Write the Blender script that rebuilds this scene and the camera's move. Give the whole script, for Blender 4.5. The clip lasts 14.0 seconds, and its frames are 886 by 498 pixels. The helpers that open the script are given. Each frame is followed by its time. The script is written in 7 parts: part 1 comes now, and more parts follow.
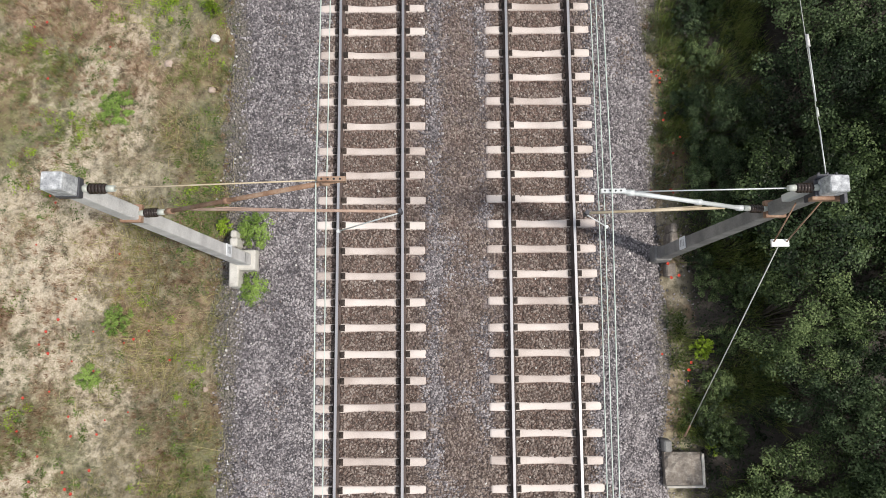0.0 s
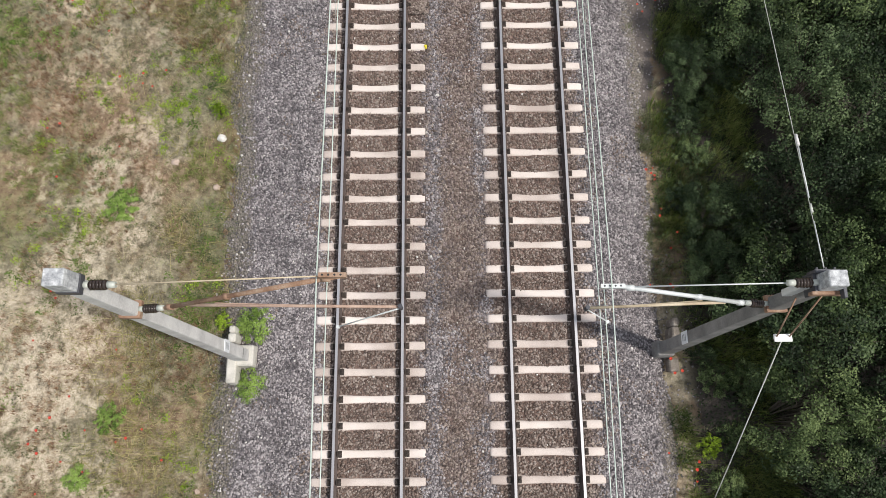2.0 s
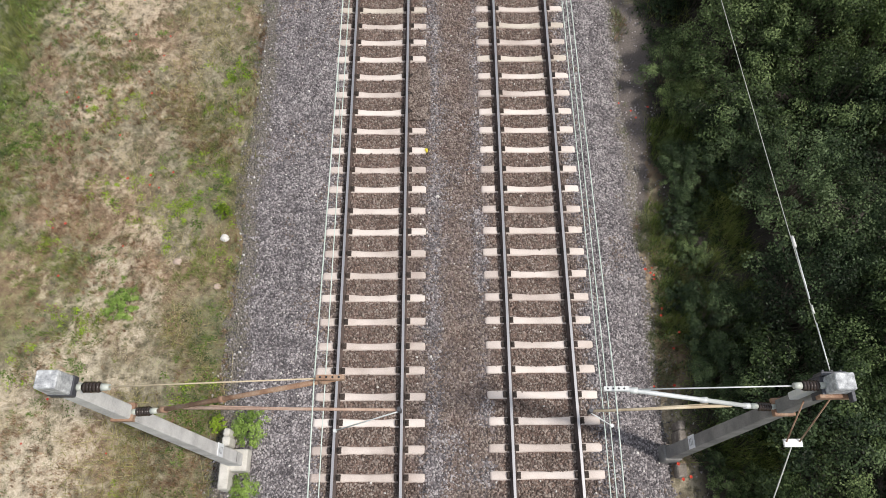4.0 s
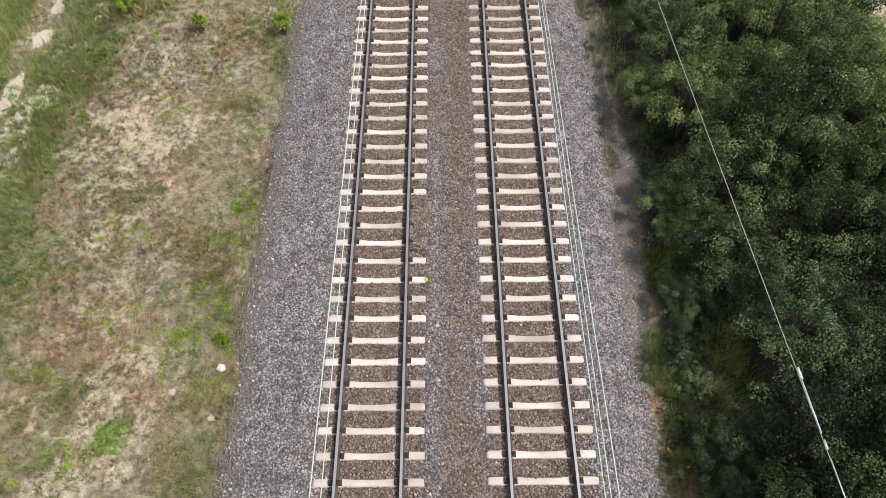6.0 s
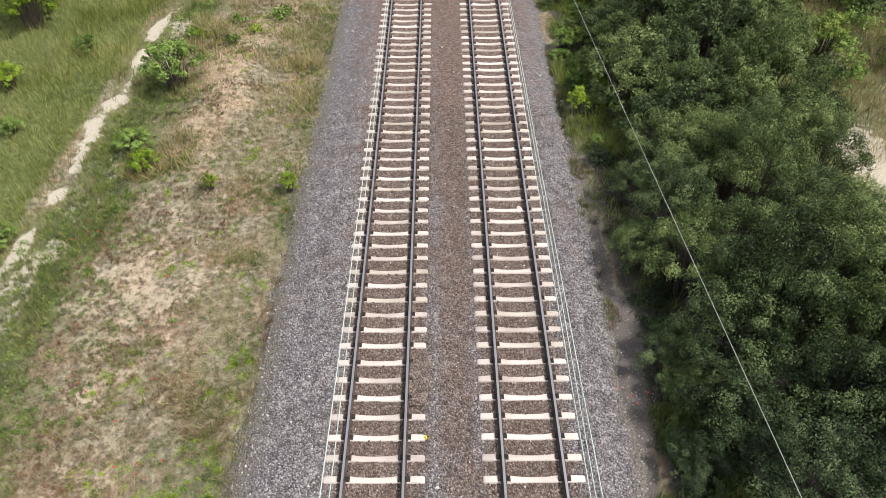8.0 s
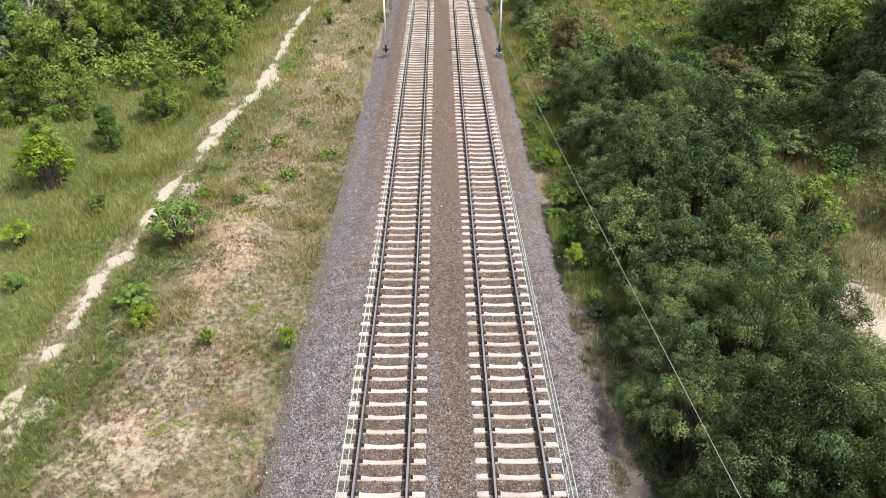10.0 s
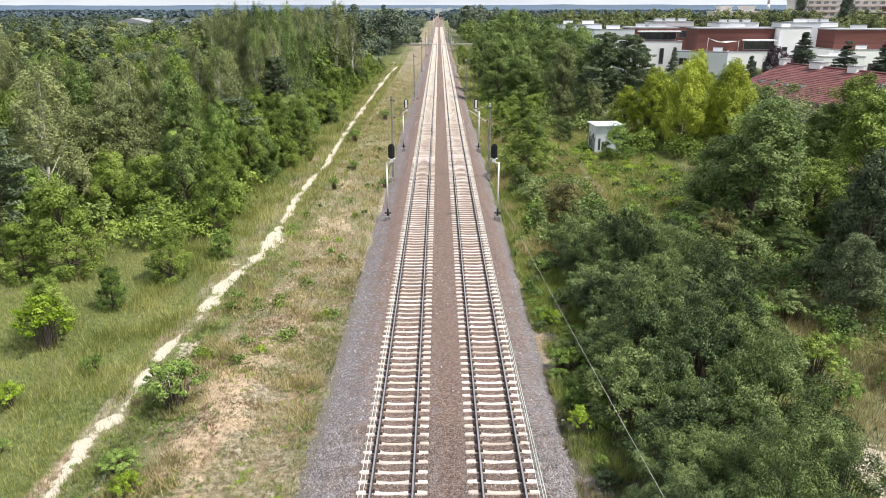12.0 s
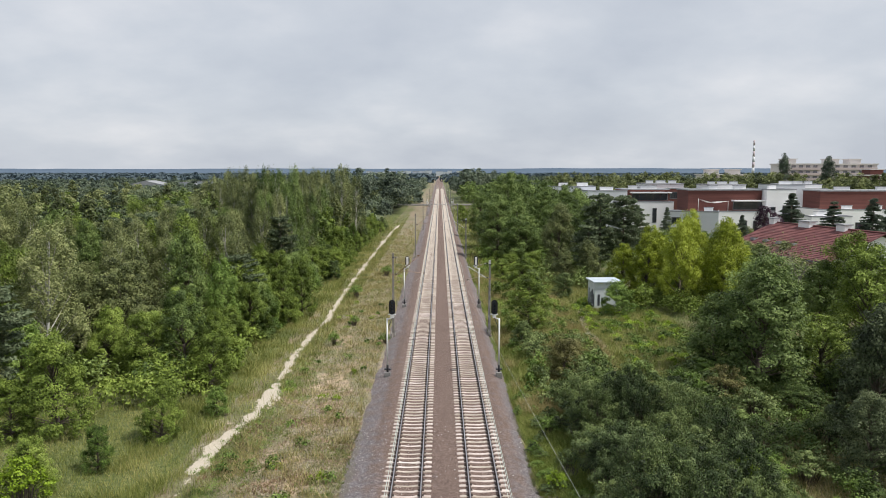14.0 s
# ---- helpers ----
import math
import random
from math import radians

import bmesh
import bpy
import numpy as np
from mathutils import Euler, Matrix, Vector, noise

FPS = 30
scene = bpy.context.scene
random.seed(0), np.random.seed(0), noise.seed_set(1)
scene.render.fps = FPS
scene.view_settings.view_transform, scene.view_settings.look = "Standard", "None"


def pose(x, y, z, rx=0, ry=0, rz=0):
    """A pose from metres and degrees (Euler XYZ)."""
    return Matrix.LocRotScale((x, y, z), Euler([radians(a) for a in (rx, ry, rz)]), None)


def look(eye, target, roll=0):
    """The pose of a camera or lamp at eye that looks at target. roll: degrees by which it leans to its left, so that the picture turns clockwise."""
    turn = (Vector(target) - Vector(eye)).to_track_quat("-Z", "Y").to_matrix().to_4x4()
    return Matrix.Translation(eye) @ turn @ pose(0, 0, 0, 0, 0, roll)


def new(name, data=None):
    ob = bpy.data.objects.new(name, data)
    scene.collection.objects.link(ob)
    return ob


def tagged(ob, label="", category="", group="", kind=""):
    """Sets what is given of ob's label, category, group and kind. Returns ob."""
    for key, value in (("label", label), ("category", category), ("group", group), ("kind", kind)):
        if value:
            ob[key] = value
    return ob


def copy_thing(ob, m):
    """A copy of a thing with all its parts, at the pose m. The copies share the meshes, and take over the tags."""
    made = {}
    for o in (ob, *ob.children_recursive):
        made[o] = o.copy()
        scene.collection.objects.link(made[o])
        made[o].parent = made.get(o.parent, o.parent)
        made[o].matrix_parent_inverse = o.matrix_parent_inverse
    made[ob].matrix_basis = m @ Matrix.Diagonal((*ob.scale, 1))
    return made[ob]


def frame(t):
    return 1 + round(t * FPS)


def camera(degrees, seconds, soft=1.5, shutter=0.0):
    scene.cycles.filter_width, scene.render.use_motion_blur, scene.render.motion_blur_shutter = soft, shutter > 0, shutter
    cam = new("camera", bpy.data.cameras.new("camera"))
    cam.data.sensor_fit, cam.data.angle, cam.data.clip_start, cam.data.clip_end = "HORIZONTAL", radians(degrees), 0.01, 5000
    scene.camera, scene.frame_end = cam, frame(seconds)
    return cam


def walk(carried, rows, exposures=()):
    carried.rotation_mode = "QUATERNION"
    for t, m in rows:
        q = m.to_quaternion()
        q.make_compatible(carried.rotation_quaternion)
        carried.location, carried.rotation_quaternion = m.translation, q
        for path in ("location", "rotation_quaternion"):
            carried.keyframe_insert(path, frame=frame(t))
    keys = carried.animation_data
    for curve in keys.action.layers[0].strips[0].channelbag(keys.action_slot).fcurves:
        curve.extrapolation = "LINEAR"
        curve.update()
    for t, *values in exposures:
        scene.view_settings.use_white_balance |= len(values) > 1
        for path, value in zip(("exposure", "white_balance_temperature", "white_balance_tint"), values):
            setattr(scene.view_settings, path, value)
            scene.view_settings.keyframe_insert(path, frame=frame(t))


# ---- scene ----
cam = camera(64.5, 14.0, soft=0.55)
PATH = [
    (0, (-0.328, -5.116, 16.288), (-0.326, -4.855, 14.306), 0.1),
    (0.5, (-0.329, -5.111, 16.289), (-0.327, -4.786, 14.315), -0.0),
    (1, (-0.33, -5.105, 16.289), (-0.327, -4.714, 14.327), 0.0),
    (1.5, (-0.331, -5.099, 16.289), (-0.327, -4.643, 14.342), -0.0),
    (2, (-0.331, -5.092, 16.289), (-0.327, -4.57, 14.359), -0.0),
    (2.5, (-0.331, -5.083, 16.29), (-0.327, -4.495, 14.378), -0.0),
    (3, (-0.33, -5.072, 16.29), (-0.326, -4.419, 14.4), -0.0),
    (5.5, (-0.325, -5.008, 16.292), (-0.318, -3.995, 14.568), 0.0),
    (6, (-0.324, -4.992, 16.292), (-0.317, -3.89, 14.623), 0.0),
    (6.5, (-0.323, -4.972, 16.292), (-0.314, -3.783, 14.684), 0.0),
    (7, (-0.321, -4.948, 16.292), (-0.312, -3.675, 14.75), 0.1),
    (7.5, (-0.319, -4.921, 16.292), (-0.309, -3.567, 14.821), 0.1),
    (8, (-0.316, -4.892, 16.293), (-0.308, -3.46, 14.896), -0.0),
    (10.3, (-0.302, -4.743, 16.295), (-0.291, -3.009, 15.299), 0.0),
    (10.5, (-0.301, -4.73, 16.295), (-0.289, -2.973, 15.339), 0.1),
    (11, (-0.298, -4.696, 16.295), (-0.286, -2.888, 15.439), 0.1),
    (11.5, (-0.296, -4.662, 16.295), (-0.285, -2.81, 15.541), 0.0),
    (12, (-0.294, -4.627, 16.295), (-0.283, -2.736, 15.646), -0.0),
    (12.5, (-0.292, -4.593, 16.295), (-0.281, -2.668, 15.753), 0.1),
    (13, (-0.29, -4.558, 16.295), (-0.279, -2.606, 15.863), -0.0),
    (13.5, (-0.289, -4.524, 16.296), (-0.279, -2.55, 15.973), 0.1),
    (14, (-0.288, -4.489, 16.296), (-0.278, -2.501, 16.076), 0.0),
]
walk(cam, [(t, look(eye, target, roll)) for t, eye, target, roll in PATH],
     exposures=((0, -0.08), (3, -0.08), (6, 0.0), (8, 0.1), (10.5, 0.36), (11, 0.43), (12, 0.50), (12.5, 0.43), (13, 0.24), (14, -0.04)))


# ---------------------------------------------------------------- light
SUN_FROM = Vector((4.6, -1.5, 7.6)).normalized()
sun = new("sun", bpy.data.lights.new("sun", "SUN"))
sun.data.energy, sun.data.angle, sun.data.color = 4.0, radians(4.0), (1.0, 0.95, 0.87)
sun.matrix_world = look((60, -20, 100), Vector((60, -20, 100)) - SUN_FROM)
tagged(sun, kind="structure")

world = bpy.data.worlds.new("sky")
scene.world = world
world.use_nodes = True
wn, wl = world.node_tree.nodes, world.node_tree.links
back = wn["Background"]
back.inputs["Strength"].default_value = 0.09
sky = wn.new("ShaderNodeTexSky")
sky.sky_type, sky.sun_disc = "NISHITA", False
sky.sun_elevation, sky.sun_rotation = math.asin(SUN_FROM.z), math.atan2(SUN_FROM.x, SUN_FROM.y)
sky.dust_density, sky.air_density = 2.0, 1.0
co = wn.new("ShaderNodeTexCoord")
sep = wn.new("ShaderNodeSeparateXYZ")
wl.new(co.outputs["Generated"], sep.inputs[0])
lift = wn.new("ShaderNodeMath"); lift.operation = "ADD"; lift.inputs[1].default_value = 0.34
wl.new(sep.outputs["Z"], lift.inputs[0])
floor_z = wn.new("ShaderNodeMath"); floor_z.operation = "MAXIMUM"; floor_z.inputs[1].default_value = 0.12
wl.new(lift.outputs[0], floor_z.inputs[0])
flat = wn.new("ShaderNodeCombineXYZ")
for axis in "XY":
    d = wn.new("ShaderNodeMath"); d.operation = "DIVIDE"
    wl.new(sep.outputs[axis], d.inputs[0]); wl.new(floor_z.outputs[0], d.inputs[1])
    wl.new(d.outputs[0], flat.inputs[axis])
cloud = wn.new("ShaderNodeTexNoise")
cloud.inputs["Scale"].default_value, cloud.inputs["Detail"].default_value, cloud.inputs["Roughness"].default_value = 1.55, 7.0, 0.52
wl.new(flat.outputs[0], cloud.inputs["Vector"])
shade = wn.new("ShaderNodeValToRGB")
shade.color_ramp.elements[0].position, shade.color_ramp.elements[0].color = 0.36, (6.4, 6.9, 7.8, 1)
shade.color_ramp.elements[1].position, shade.color_ramp.elements[1].color = 0.72, (9.4, 9.55, 10.0, 1)
mid = shade.color_ramp.elements.new(0.53); mid.color = (7.5, 7.95, 8.7, 1)
wl.new(cloud.outputs["Fac"], shade.inputs[0])
blend = wn.new("ShaderNodeMix"); blend.data_type = "RGBA"; blend.inputs["Factor"].default_value = 0.88
wl.new(sky.outputs[0], blend.inputs["A"]); wl.new(shade.outputs[0], blend.inputs["B"])
wl.new(blend.outputs["Result"], back.inputs["Color"])

# ---------------------------------------------------------------- materials


def surface(name, colours, scale=2.0, fine=40.0, rough=0.8, bump=0.3, metal=0.0, island=0.0, each=0.0, dist=0.01, translucent=0.0, gain=1.0, stretch=None, tone=False):
    """A procedural surface: broad patches between the colours, fine grain, relief, and optional shifts of tone by piece."""
    m = bpy.data.materials.new(name)
    m.use_nodes = True
    n, l = m.node_tree.nodes, m.node_tree.links
    p = n["Principled BSDF"]
    p.inputs["Roughness"].default_value, p.inputs["Metallic"].default_value = rough, metal
    geo = n.new("ShaderNodeNewGeometry")
    where = geo.outputs["Position"]
    if stretch:
        vm = n.new("ShaderNodeVectorMath"); vm.operation = "MULTIPLY"; vm.inputs[1].default_value = stretch
        l.new(where, vm.inputs[0]); where = vm.outputs[0]
    big, small = n.new("ShaderNodeTexNoise"), n.new("ShaderNodeTexNoise")
    for node, sc, de in ((big, scale, 4.0), (small, fine, 3.0)):
        node.inputs["Scale"].default_value, node.inputs["Detail"].default_value = sc, de
        l.new(where, node.inputs["Vector"])
    mixv = n.new("ShaderNodeMath"); mixv.operation = "MULTIPLY_ADD"
    mixv.inputs[1].default_value = 0.45
    l.new(small.outputs["Fac"], mixv.inputs[0])
    sc = n.new("ShaderNodeMath"); sc.operation = "MULTIPLY_ADD"; sc.inputs[1].default_value = 0.9; sc.inputs[2].default_value = -0.175
    l.new(big.outputs["Fac"], sc.inputs[0]); l.new(sc.outputs[0], mixv.inputs[2])
    value = mixv.outputs[0]
    for amount, src in ((island, geo.outputs["Random Per Island"]), (each, None)):
        if amount:
            if src is None:
                src = n.new("ShaderNodeObjectInfo").outputs["Random"]
            a = n.new("ShaderNodeMath"); a.operation = "MULTIPLY_ADD"; a.inputs[1].default_value = amount; a.inputs[2].default_value = -amount / 2
            l.new(src, a.inputs[0])
            b = n.new("ShaderNodeMath"); b.operation = "ADD"
            l.new(a.outputs[0], b.inputs[0]); l.new(value, b.inputs[1]); value = b.outputs[0]
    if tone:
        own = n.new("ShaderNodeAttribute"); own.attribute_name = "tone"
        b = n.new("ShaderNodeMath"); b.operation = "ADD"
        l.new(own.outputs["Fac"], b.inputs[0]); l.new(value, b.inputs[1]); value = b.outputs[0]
    ramp = n.new("ShaderNodeValToRGB")
    lo, hi = 0.22, 0.78
    for i, c in enumerate(colours):
        pos = lo + (hi - lo) * i / max(1, len(colours) - 1)
        e = ramp.color_ramp.elements[i] if i < 2 else ramp.color_ramp.elements.new(pos)
        e.position = pos
        e.color = (c[0] * gain, c[1] * gain, c[2] * gain, 1)
    if len(colours) == 1:
        ramp.color_ramp.elements[1].color = ramp.color_ramp.elements[0].color
    l.new(value, ramp.inputs[0])
    l.new(ramp.outputs[0], p.inputs["Base Color"])
    if bump:
        bp = n.new("ShaderNodeBump"); bp.inputs["Strength"].default_value, bp.inputs["Distance"].default_value = bump, dist
        l.new(small.outputs["Fac"], bp.inputs["Height"]); l.new(bp.outputs[0], p.inputs["Normal"])
    if translucent:
        tr = n.new("ShaderNodeBsdfTranslucent")
        l.new(ramp.outputs[0], tr.inputs["Color"])
        mx = n.new("ShaderNodeMixShader"); mx.inputs[0].default_value = translucent
        l.new(p.outputs[0], mx.inputs[1]); l.new(tr.outputs[0], mx.inputs[2])
        l.new(mx.outputs[0], n["Material Output"].inputs["Surface"])
    return m


def foliage(name, dark, middle, light, scale=0.8):
    dark, middle, light = ((r, g, b * 1.2) for r, g, b in (dark, middle, light))
    m = surface(name, (dark, middle, light), scale=scale, fine=6.0, rough=0.5, bump=0, island=0.26, each=0.25, translucent=0.14, tone=True)
    m.node_tree.nodes["Principled BSDF"].inputs["Specular IOR Level"].default_value = 0.18
    return m


MAT = {
    "sleeper": surface("sleeper_concrete", ((0.43, 0.355, 0.32), (0.62, 0.54, 0.50), (0.73, 0.655, 0.615)), 1.1, 60, 0.85, 0.25, each=0.35),
    "sleeper_far": surface("tan_sleeper_concrete", ((0.34, 0.285, 0.24), (0.50, 0.435, 0.375), (0.62, 0.555, 0.49)), 1.1, 20, 0.85, 0.2, each=0.3),
    "rail": surface("rail_rust", ((0.035, 0.026, 0.024), (0.07, 0.048, 0.042), (0.10, 0.066, 0.055)), 1.5, 50, 0.7, 0.3),
    "steel": surface("polished_rail_head", ((0.36, 0.35, 0.365), (0.54, 0.53, 0.55)), 0.8, 30, 0.42, 0.02, metal=0.85, stretch=(6, 0.15, 6)),
    "clip": surface("rail_clip_steel", ((0.025, 0.02, 0.018), (0.07, 0.05, 0.04)), 5, 60, 0.75, 0.3, each=0.3),
    "stone": surface("crushed_stone", ((0.100, 0.090, 0.097), (0.235, 0.212, 0.220), (0.45, 0.415, 0.42)), 3.0, 30, 0.9, 0.2, island=0.6),
    "stone_rust": surface("rust_stained_stone", ((0.105, 0.076, 0.065), (0.215, 0.166, 0.143), (0.36, 0.30, 0.265)), 3.0, 30, 0.9, 0.2, island=0.6),
    "concrete": surface("weathered_concrete", ((0.34, 0.33, 0.33), (0.55, 0.54, 0.53), (0.72, 0.71, 0.69)), 2.2, 45, 0.85, 0.35),
    "concrete_dark": surface("sooty_concrete", ((0.10, 0.10, 0.10), (0.19, 0.185, 0.18), (0.32, 0.315, 0.30)), 2.2, 45, 0.85, 0.35),
    "concrete_pale": surface("pale_concrete", ((0.30, 0.28, 0.25), (0.50, 0.475, 0.43), (0.64, 0.615, 0.565)), 3.2, 45, 0.85, 0.35),
    "concrete_soiled": surface("soil_stained_concrete", ((0.10, 0.085, 0.07), (0.21, 0.18, 0.155), (0.40, 0.37, 0.33)), 5.0, 30, 0.9, 0.4),
    "concrete_brown": surface("brownish_concrete", ((0.16, 0.145, 0.13), (0.27, 0.25, 0.225), (0.38, 0.355, 0.325)), 2.2, 45, 0.85, 0.35),
    "cap": surface("flaking_grey_paint", ((0.13, 0.135, 0.145), (0.40, 0.41, 0.43), (0.74, 0.75, 0.76)), 14, 70, 0.6, 0.3),
    "band": surface("dark_steel_band", ((0.04, 0.042, 0.05), (0.10, 0.10, 0.115)), 5, 40, 0.55, 0.2, metal=0.3),
    "rust": surface("rusty_tube", ((0.15, 0.075, 0.045), (0.29, 0.175, 0.115), (0.42, 0.32, 0.24)), 4, 40, 0.75, 0.3),
    "tan": surface("tan_painted_tube", ((0.34, 0.26, 0.17), (0.50, 0.41, 0.29), (0.60, 0.52, 0.40)), 4, 40, 0.6, 0.15),
    "pinkrust": surface("pinkish_rusty_tube", ((0.26, 0.165, 0.125), (0.40, 0.275, 0.215), (0.52, 0.40, 0.33)), 4, 40, 0.75, 0.25),
    "galv": surface("galvanised_tube", ((0.52, 0.54, 0.55), (0.70, 0.72, 0.72)), 3, 30, 0.45, 0.1, metal=0.25),
    "wire": surface("weathered_copper_wire", ((0.42, 0.50, 0.45), (0.60, 0.66, 0.62)), 0.6, 8, 0.5, 0),
    "cable": surface("grey_steel_cable", ((0.34, 0.35, 0.33), (0.50, 0.50, 0.47)), 0.6, 8, 0.6, 0),
    "porcelain": surface("brown_porcelain", ((0.02, 0.014, 0.012), (0.05, 0.035, 0.03)), 5, 20, 0.2, 0),
    "porcelain_pale": surface("grey_porcelain", ((0.40, 0.42, 0.38), (0.55, 0.57, 0.52)), 5, 20, 0.3, 0),
    "white": surface("white_paint", ((0.62, 0.62, 0.61), (0.80, 0.80, 0.79)), 1.5, 25, 0.55, 0.1),
    "black": surface("black_paint", ((0.010, 0.010, 0.012), (0.022, 0.022, 0.026)), 3, 20, 0.5, 0.1),
    "lens": surface("dark_signal_glass", ((0.02, 0.03, 0.05), (0.06, 0.09, 0.14)), 3, 20, 0.12, 0),
    "plate": surface("enamel_plate", ((0.68, 0.70, 0.73), (0.80, 0.82, 0.84)), 3, 20, 0.4, 0),
    "mark": surface("grey_print", ((0.25, 0.26, 0.28), (0.34, 0.35, 0.37)), 3, 20, 0.5, 0),
    "plaster": surface("white_plaster", ((0.76, 0.76, 0.77), (0.84, 0.84, 0.85), (0.88, 0.88, 0.88)), 0.25, 6, 0.85, 0.1),
    "plaster_grey": surface("pale_grey_plaster", ((0.56, 0.58, 0.62), (0.68, 0.70, 0.74)), 0.25, 6, 0.85, 0.1),
    "brown": surface("brown_cladding", ((0.085, 0.026, 0.020), (0.12, 0.038, 0.03), (0.15, 0.052, 0.040)), 0.4, 5, 0.75, 0.1, stretch=(0.2, 0.2, 4)),
    "roofgrey": surface("grey_flat_roof", ((0.22, 0.23, 0.25), (0.34, 0.35, 0.37)), 0.3, 5, 0.8, 0.1),
    "tile": surface("red_roof_tile", ((0.095, 0.030, 0.032), (0.145, 0.048, 0.048), (0.20, 0.075, 0.07)), 0.5, 6, 0.75, 0.3, island=0.3, dist=0.03),
    "glass": surface("dark_window_glass", ((0.02, 0.022, 0.026), (0.05, 0.055, 0.06)), 0.6, 3, 0.08, 0),
    "frame": surface("grey_window_frame", ((0.10, 0.10, 0.11), (0.20, 0.20, 0.21)), 2, 10, 0.6, 0),
    "cabin": surface("pale_blue_cabin_wall", ((0.54, 0.59, 0.62), (0.68, 0.72, 0.74)), 0.8, 10, 0.7, 0.15),
    "cabinroof": surface("pale_blue_metal_roof", ((0.48, 0.55, 0.63), (0.60, 0.67, 0.74)), 0.6, 10, 0.45, 0.1),
    "spray": surface("sprayed_paint", ((0.03, 0.035, 0.05), (0.09, 0.10, 0.12)), 3, 12, 0.6, 0),
    "asphalt": surface("pale_road", ((0.22, 0.21, 0.20), (0.34, 0.33, 0.32)), 0.5, 10, 0.9, 0.2),
    "bark": surface("brown_bark", ((0.045, 0.035, 0.027), (0.10, 0.08, 0.062), (0.16, 0.135, 0.11)), 4, 30, 0.95, 0.6),
    "birchbark": surface("white_birch_bark", ((0.08, 0.075, 0.07), (0.52, 0.50, 0.46), (0.68, 0.66, 0.62)), 2.5, 18, 0.85, 0.3, stretch=(1, 1, 3)),
    "greybark": surface("grey_twig_bark", ((0.14, 0.125, 0.11), (0.27, 0.25, 0.225)), 4, 30, 0.95, 0.4),
    "leaf_thicket": foliage("thicket_leaves", (0.011, 0.018, 0.006), (0.057, 0.089, 0.026), (0.200, 0.260, 0.088)),
    "leaf_light": foliage("light_shrub_leaves", (0.026, 0.045, 0.012), (0.108, 0.152, 0.040), (0.275, 0.340, 0.105)),
    "leaf_fresh": foliage("fresh_green_leaves", (0.042, 0.064, 0.008), (0.175, 0.245, 0.036), (0.345, 0.435, 0.080)),
    "leaf_broad": foliage("dark_green_leaves", (0.028, 0.046, 0.010), (0.122, 0.182, 0.040), (0.285, 0.370, 0.094)),
    "leaf_yellow": foliage("yellow_green_leaves", (0.10, 0.135, 0.010), (0.29, 0.35, 0.026), (0.50, 0.56, 0.07)),
    # Green lowered so the near thicket's leaves carry its shade in colour.
    "leaf_shade": foliage("shade_darkened_leaves", (0.007, 0.013, 0.005), (0.036, 0.060, 0.021), (0.138, 0.190, 0.072)),
    "leaf_oak": foliage("oak_leaves", (0.014, 0.024, 0.006), (0.074, 0.116, 0.026), (0.20, 0.27, 0.070)),
    "leaf_birch": foliage("birch_leaves", (0.042, 0.054, 0.017), (0.180, 0.212, 0.066), (0.36, 0.385, 0.140)),
    "leaf_pine": foliage("pine_needles", (0.034, 0.052, 0.022), (0.120, 0.158, 0.072), (0.240, 0.285, 0.135)),
    "leaf_grey": foliage("grey_green_leaves", (0.017, 0.027, 0.010), (0.074, 0.098, 0.038), (0.180, 0.215, 0.086)),
    "leaf_rust": foliage("reddish_green_leaves", (0.045, 0.046, 0.012), (0.160, 0.152, 0.044), (0.30, 0.285, 0.10)),
    # These two leaf colours have aerial haze mixed in, bluer and paler.
    "leaf_far": foliage("haze_tinted_leaves", (0.046, 0.066, 0.042), (0.118, 0.154, 0.088), (0.210, 0.250, 0.140), 0.05),
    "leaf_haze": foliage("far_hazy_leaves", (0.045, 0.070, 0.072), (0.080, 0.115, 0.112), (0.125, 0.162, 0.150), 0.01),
    "leaf_purple": foliage("purple_leaves", (0.013, 0.006, 0.010), (0.045, 0.020, 0.031), (0.095, 0.045, 0.062)),
    "leaf_weed": foliage("weed_leaves", (0.036, 0.062, 0.010), (0.140, 0.222, 0.036), (0.300, 0.420, 0.088), 2.0),
    "leaf_lime": foliage("lime_green_leaves", (0.084, 0.132, 0.006), (0.216, 0.324, 0.018), (0.381, 0.515, 0.056), 2.0),
    "grass_dry": surface("dry_grass", ((0.16, 0.135, 0.075), (0.34, 0.285, 0.170), (0.54, 0.465, 0.30)), 0.9, 5, 0.7, 0, island=0.5, translucent=0.2, tone=True),
    "grass_green": surface("green_grass", ((0.075, 0.115, 0.022), (0.165, 0.215, 0.045), (0.31, 0.33, 0.11)), 0.5, 4, 0.7, 0, island=0.5, translucent=0.2, tone=True),
    "grass_olive": surface("olive_grass", ((0.09, 0.095, 0.018), (0.20, 0.20, 0.045), (0.33, 0.31, 0.10)), 0.9, 5, 0.7, 0, island=0.5, translucent=0.2),
    "grass_sage": surface("grey_green_grass", ((0.070, 0.092, 0.038), (0.165, 0.192, 0.088), (0.34, 0.345, 0.195)), 0.9, 5, 0.75, 0, island=0.4, translucent=0.2, tone=True),
    "grass_sorrel": surface("reddish_dry_stalks", ((0.120, 0.064, 0.036), (0.265, 0.152, 0.090), (0.44, 0.30, 0.195)), 0.9, 5, 0.75, 0, island=0.45, translucent=0.15, tone=True),
    "grass_fresh": surface("fresh_grass", ((0.10, 0.145, 0.022), (0.215, 0.275, 0.048), (0.40, 0.43, 0.13)), 0.5, 4, 0.7, 0, island=0.5, translucent=0.25),
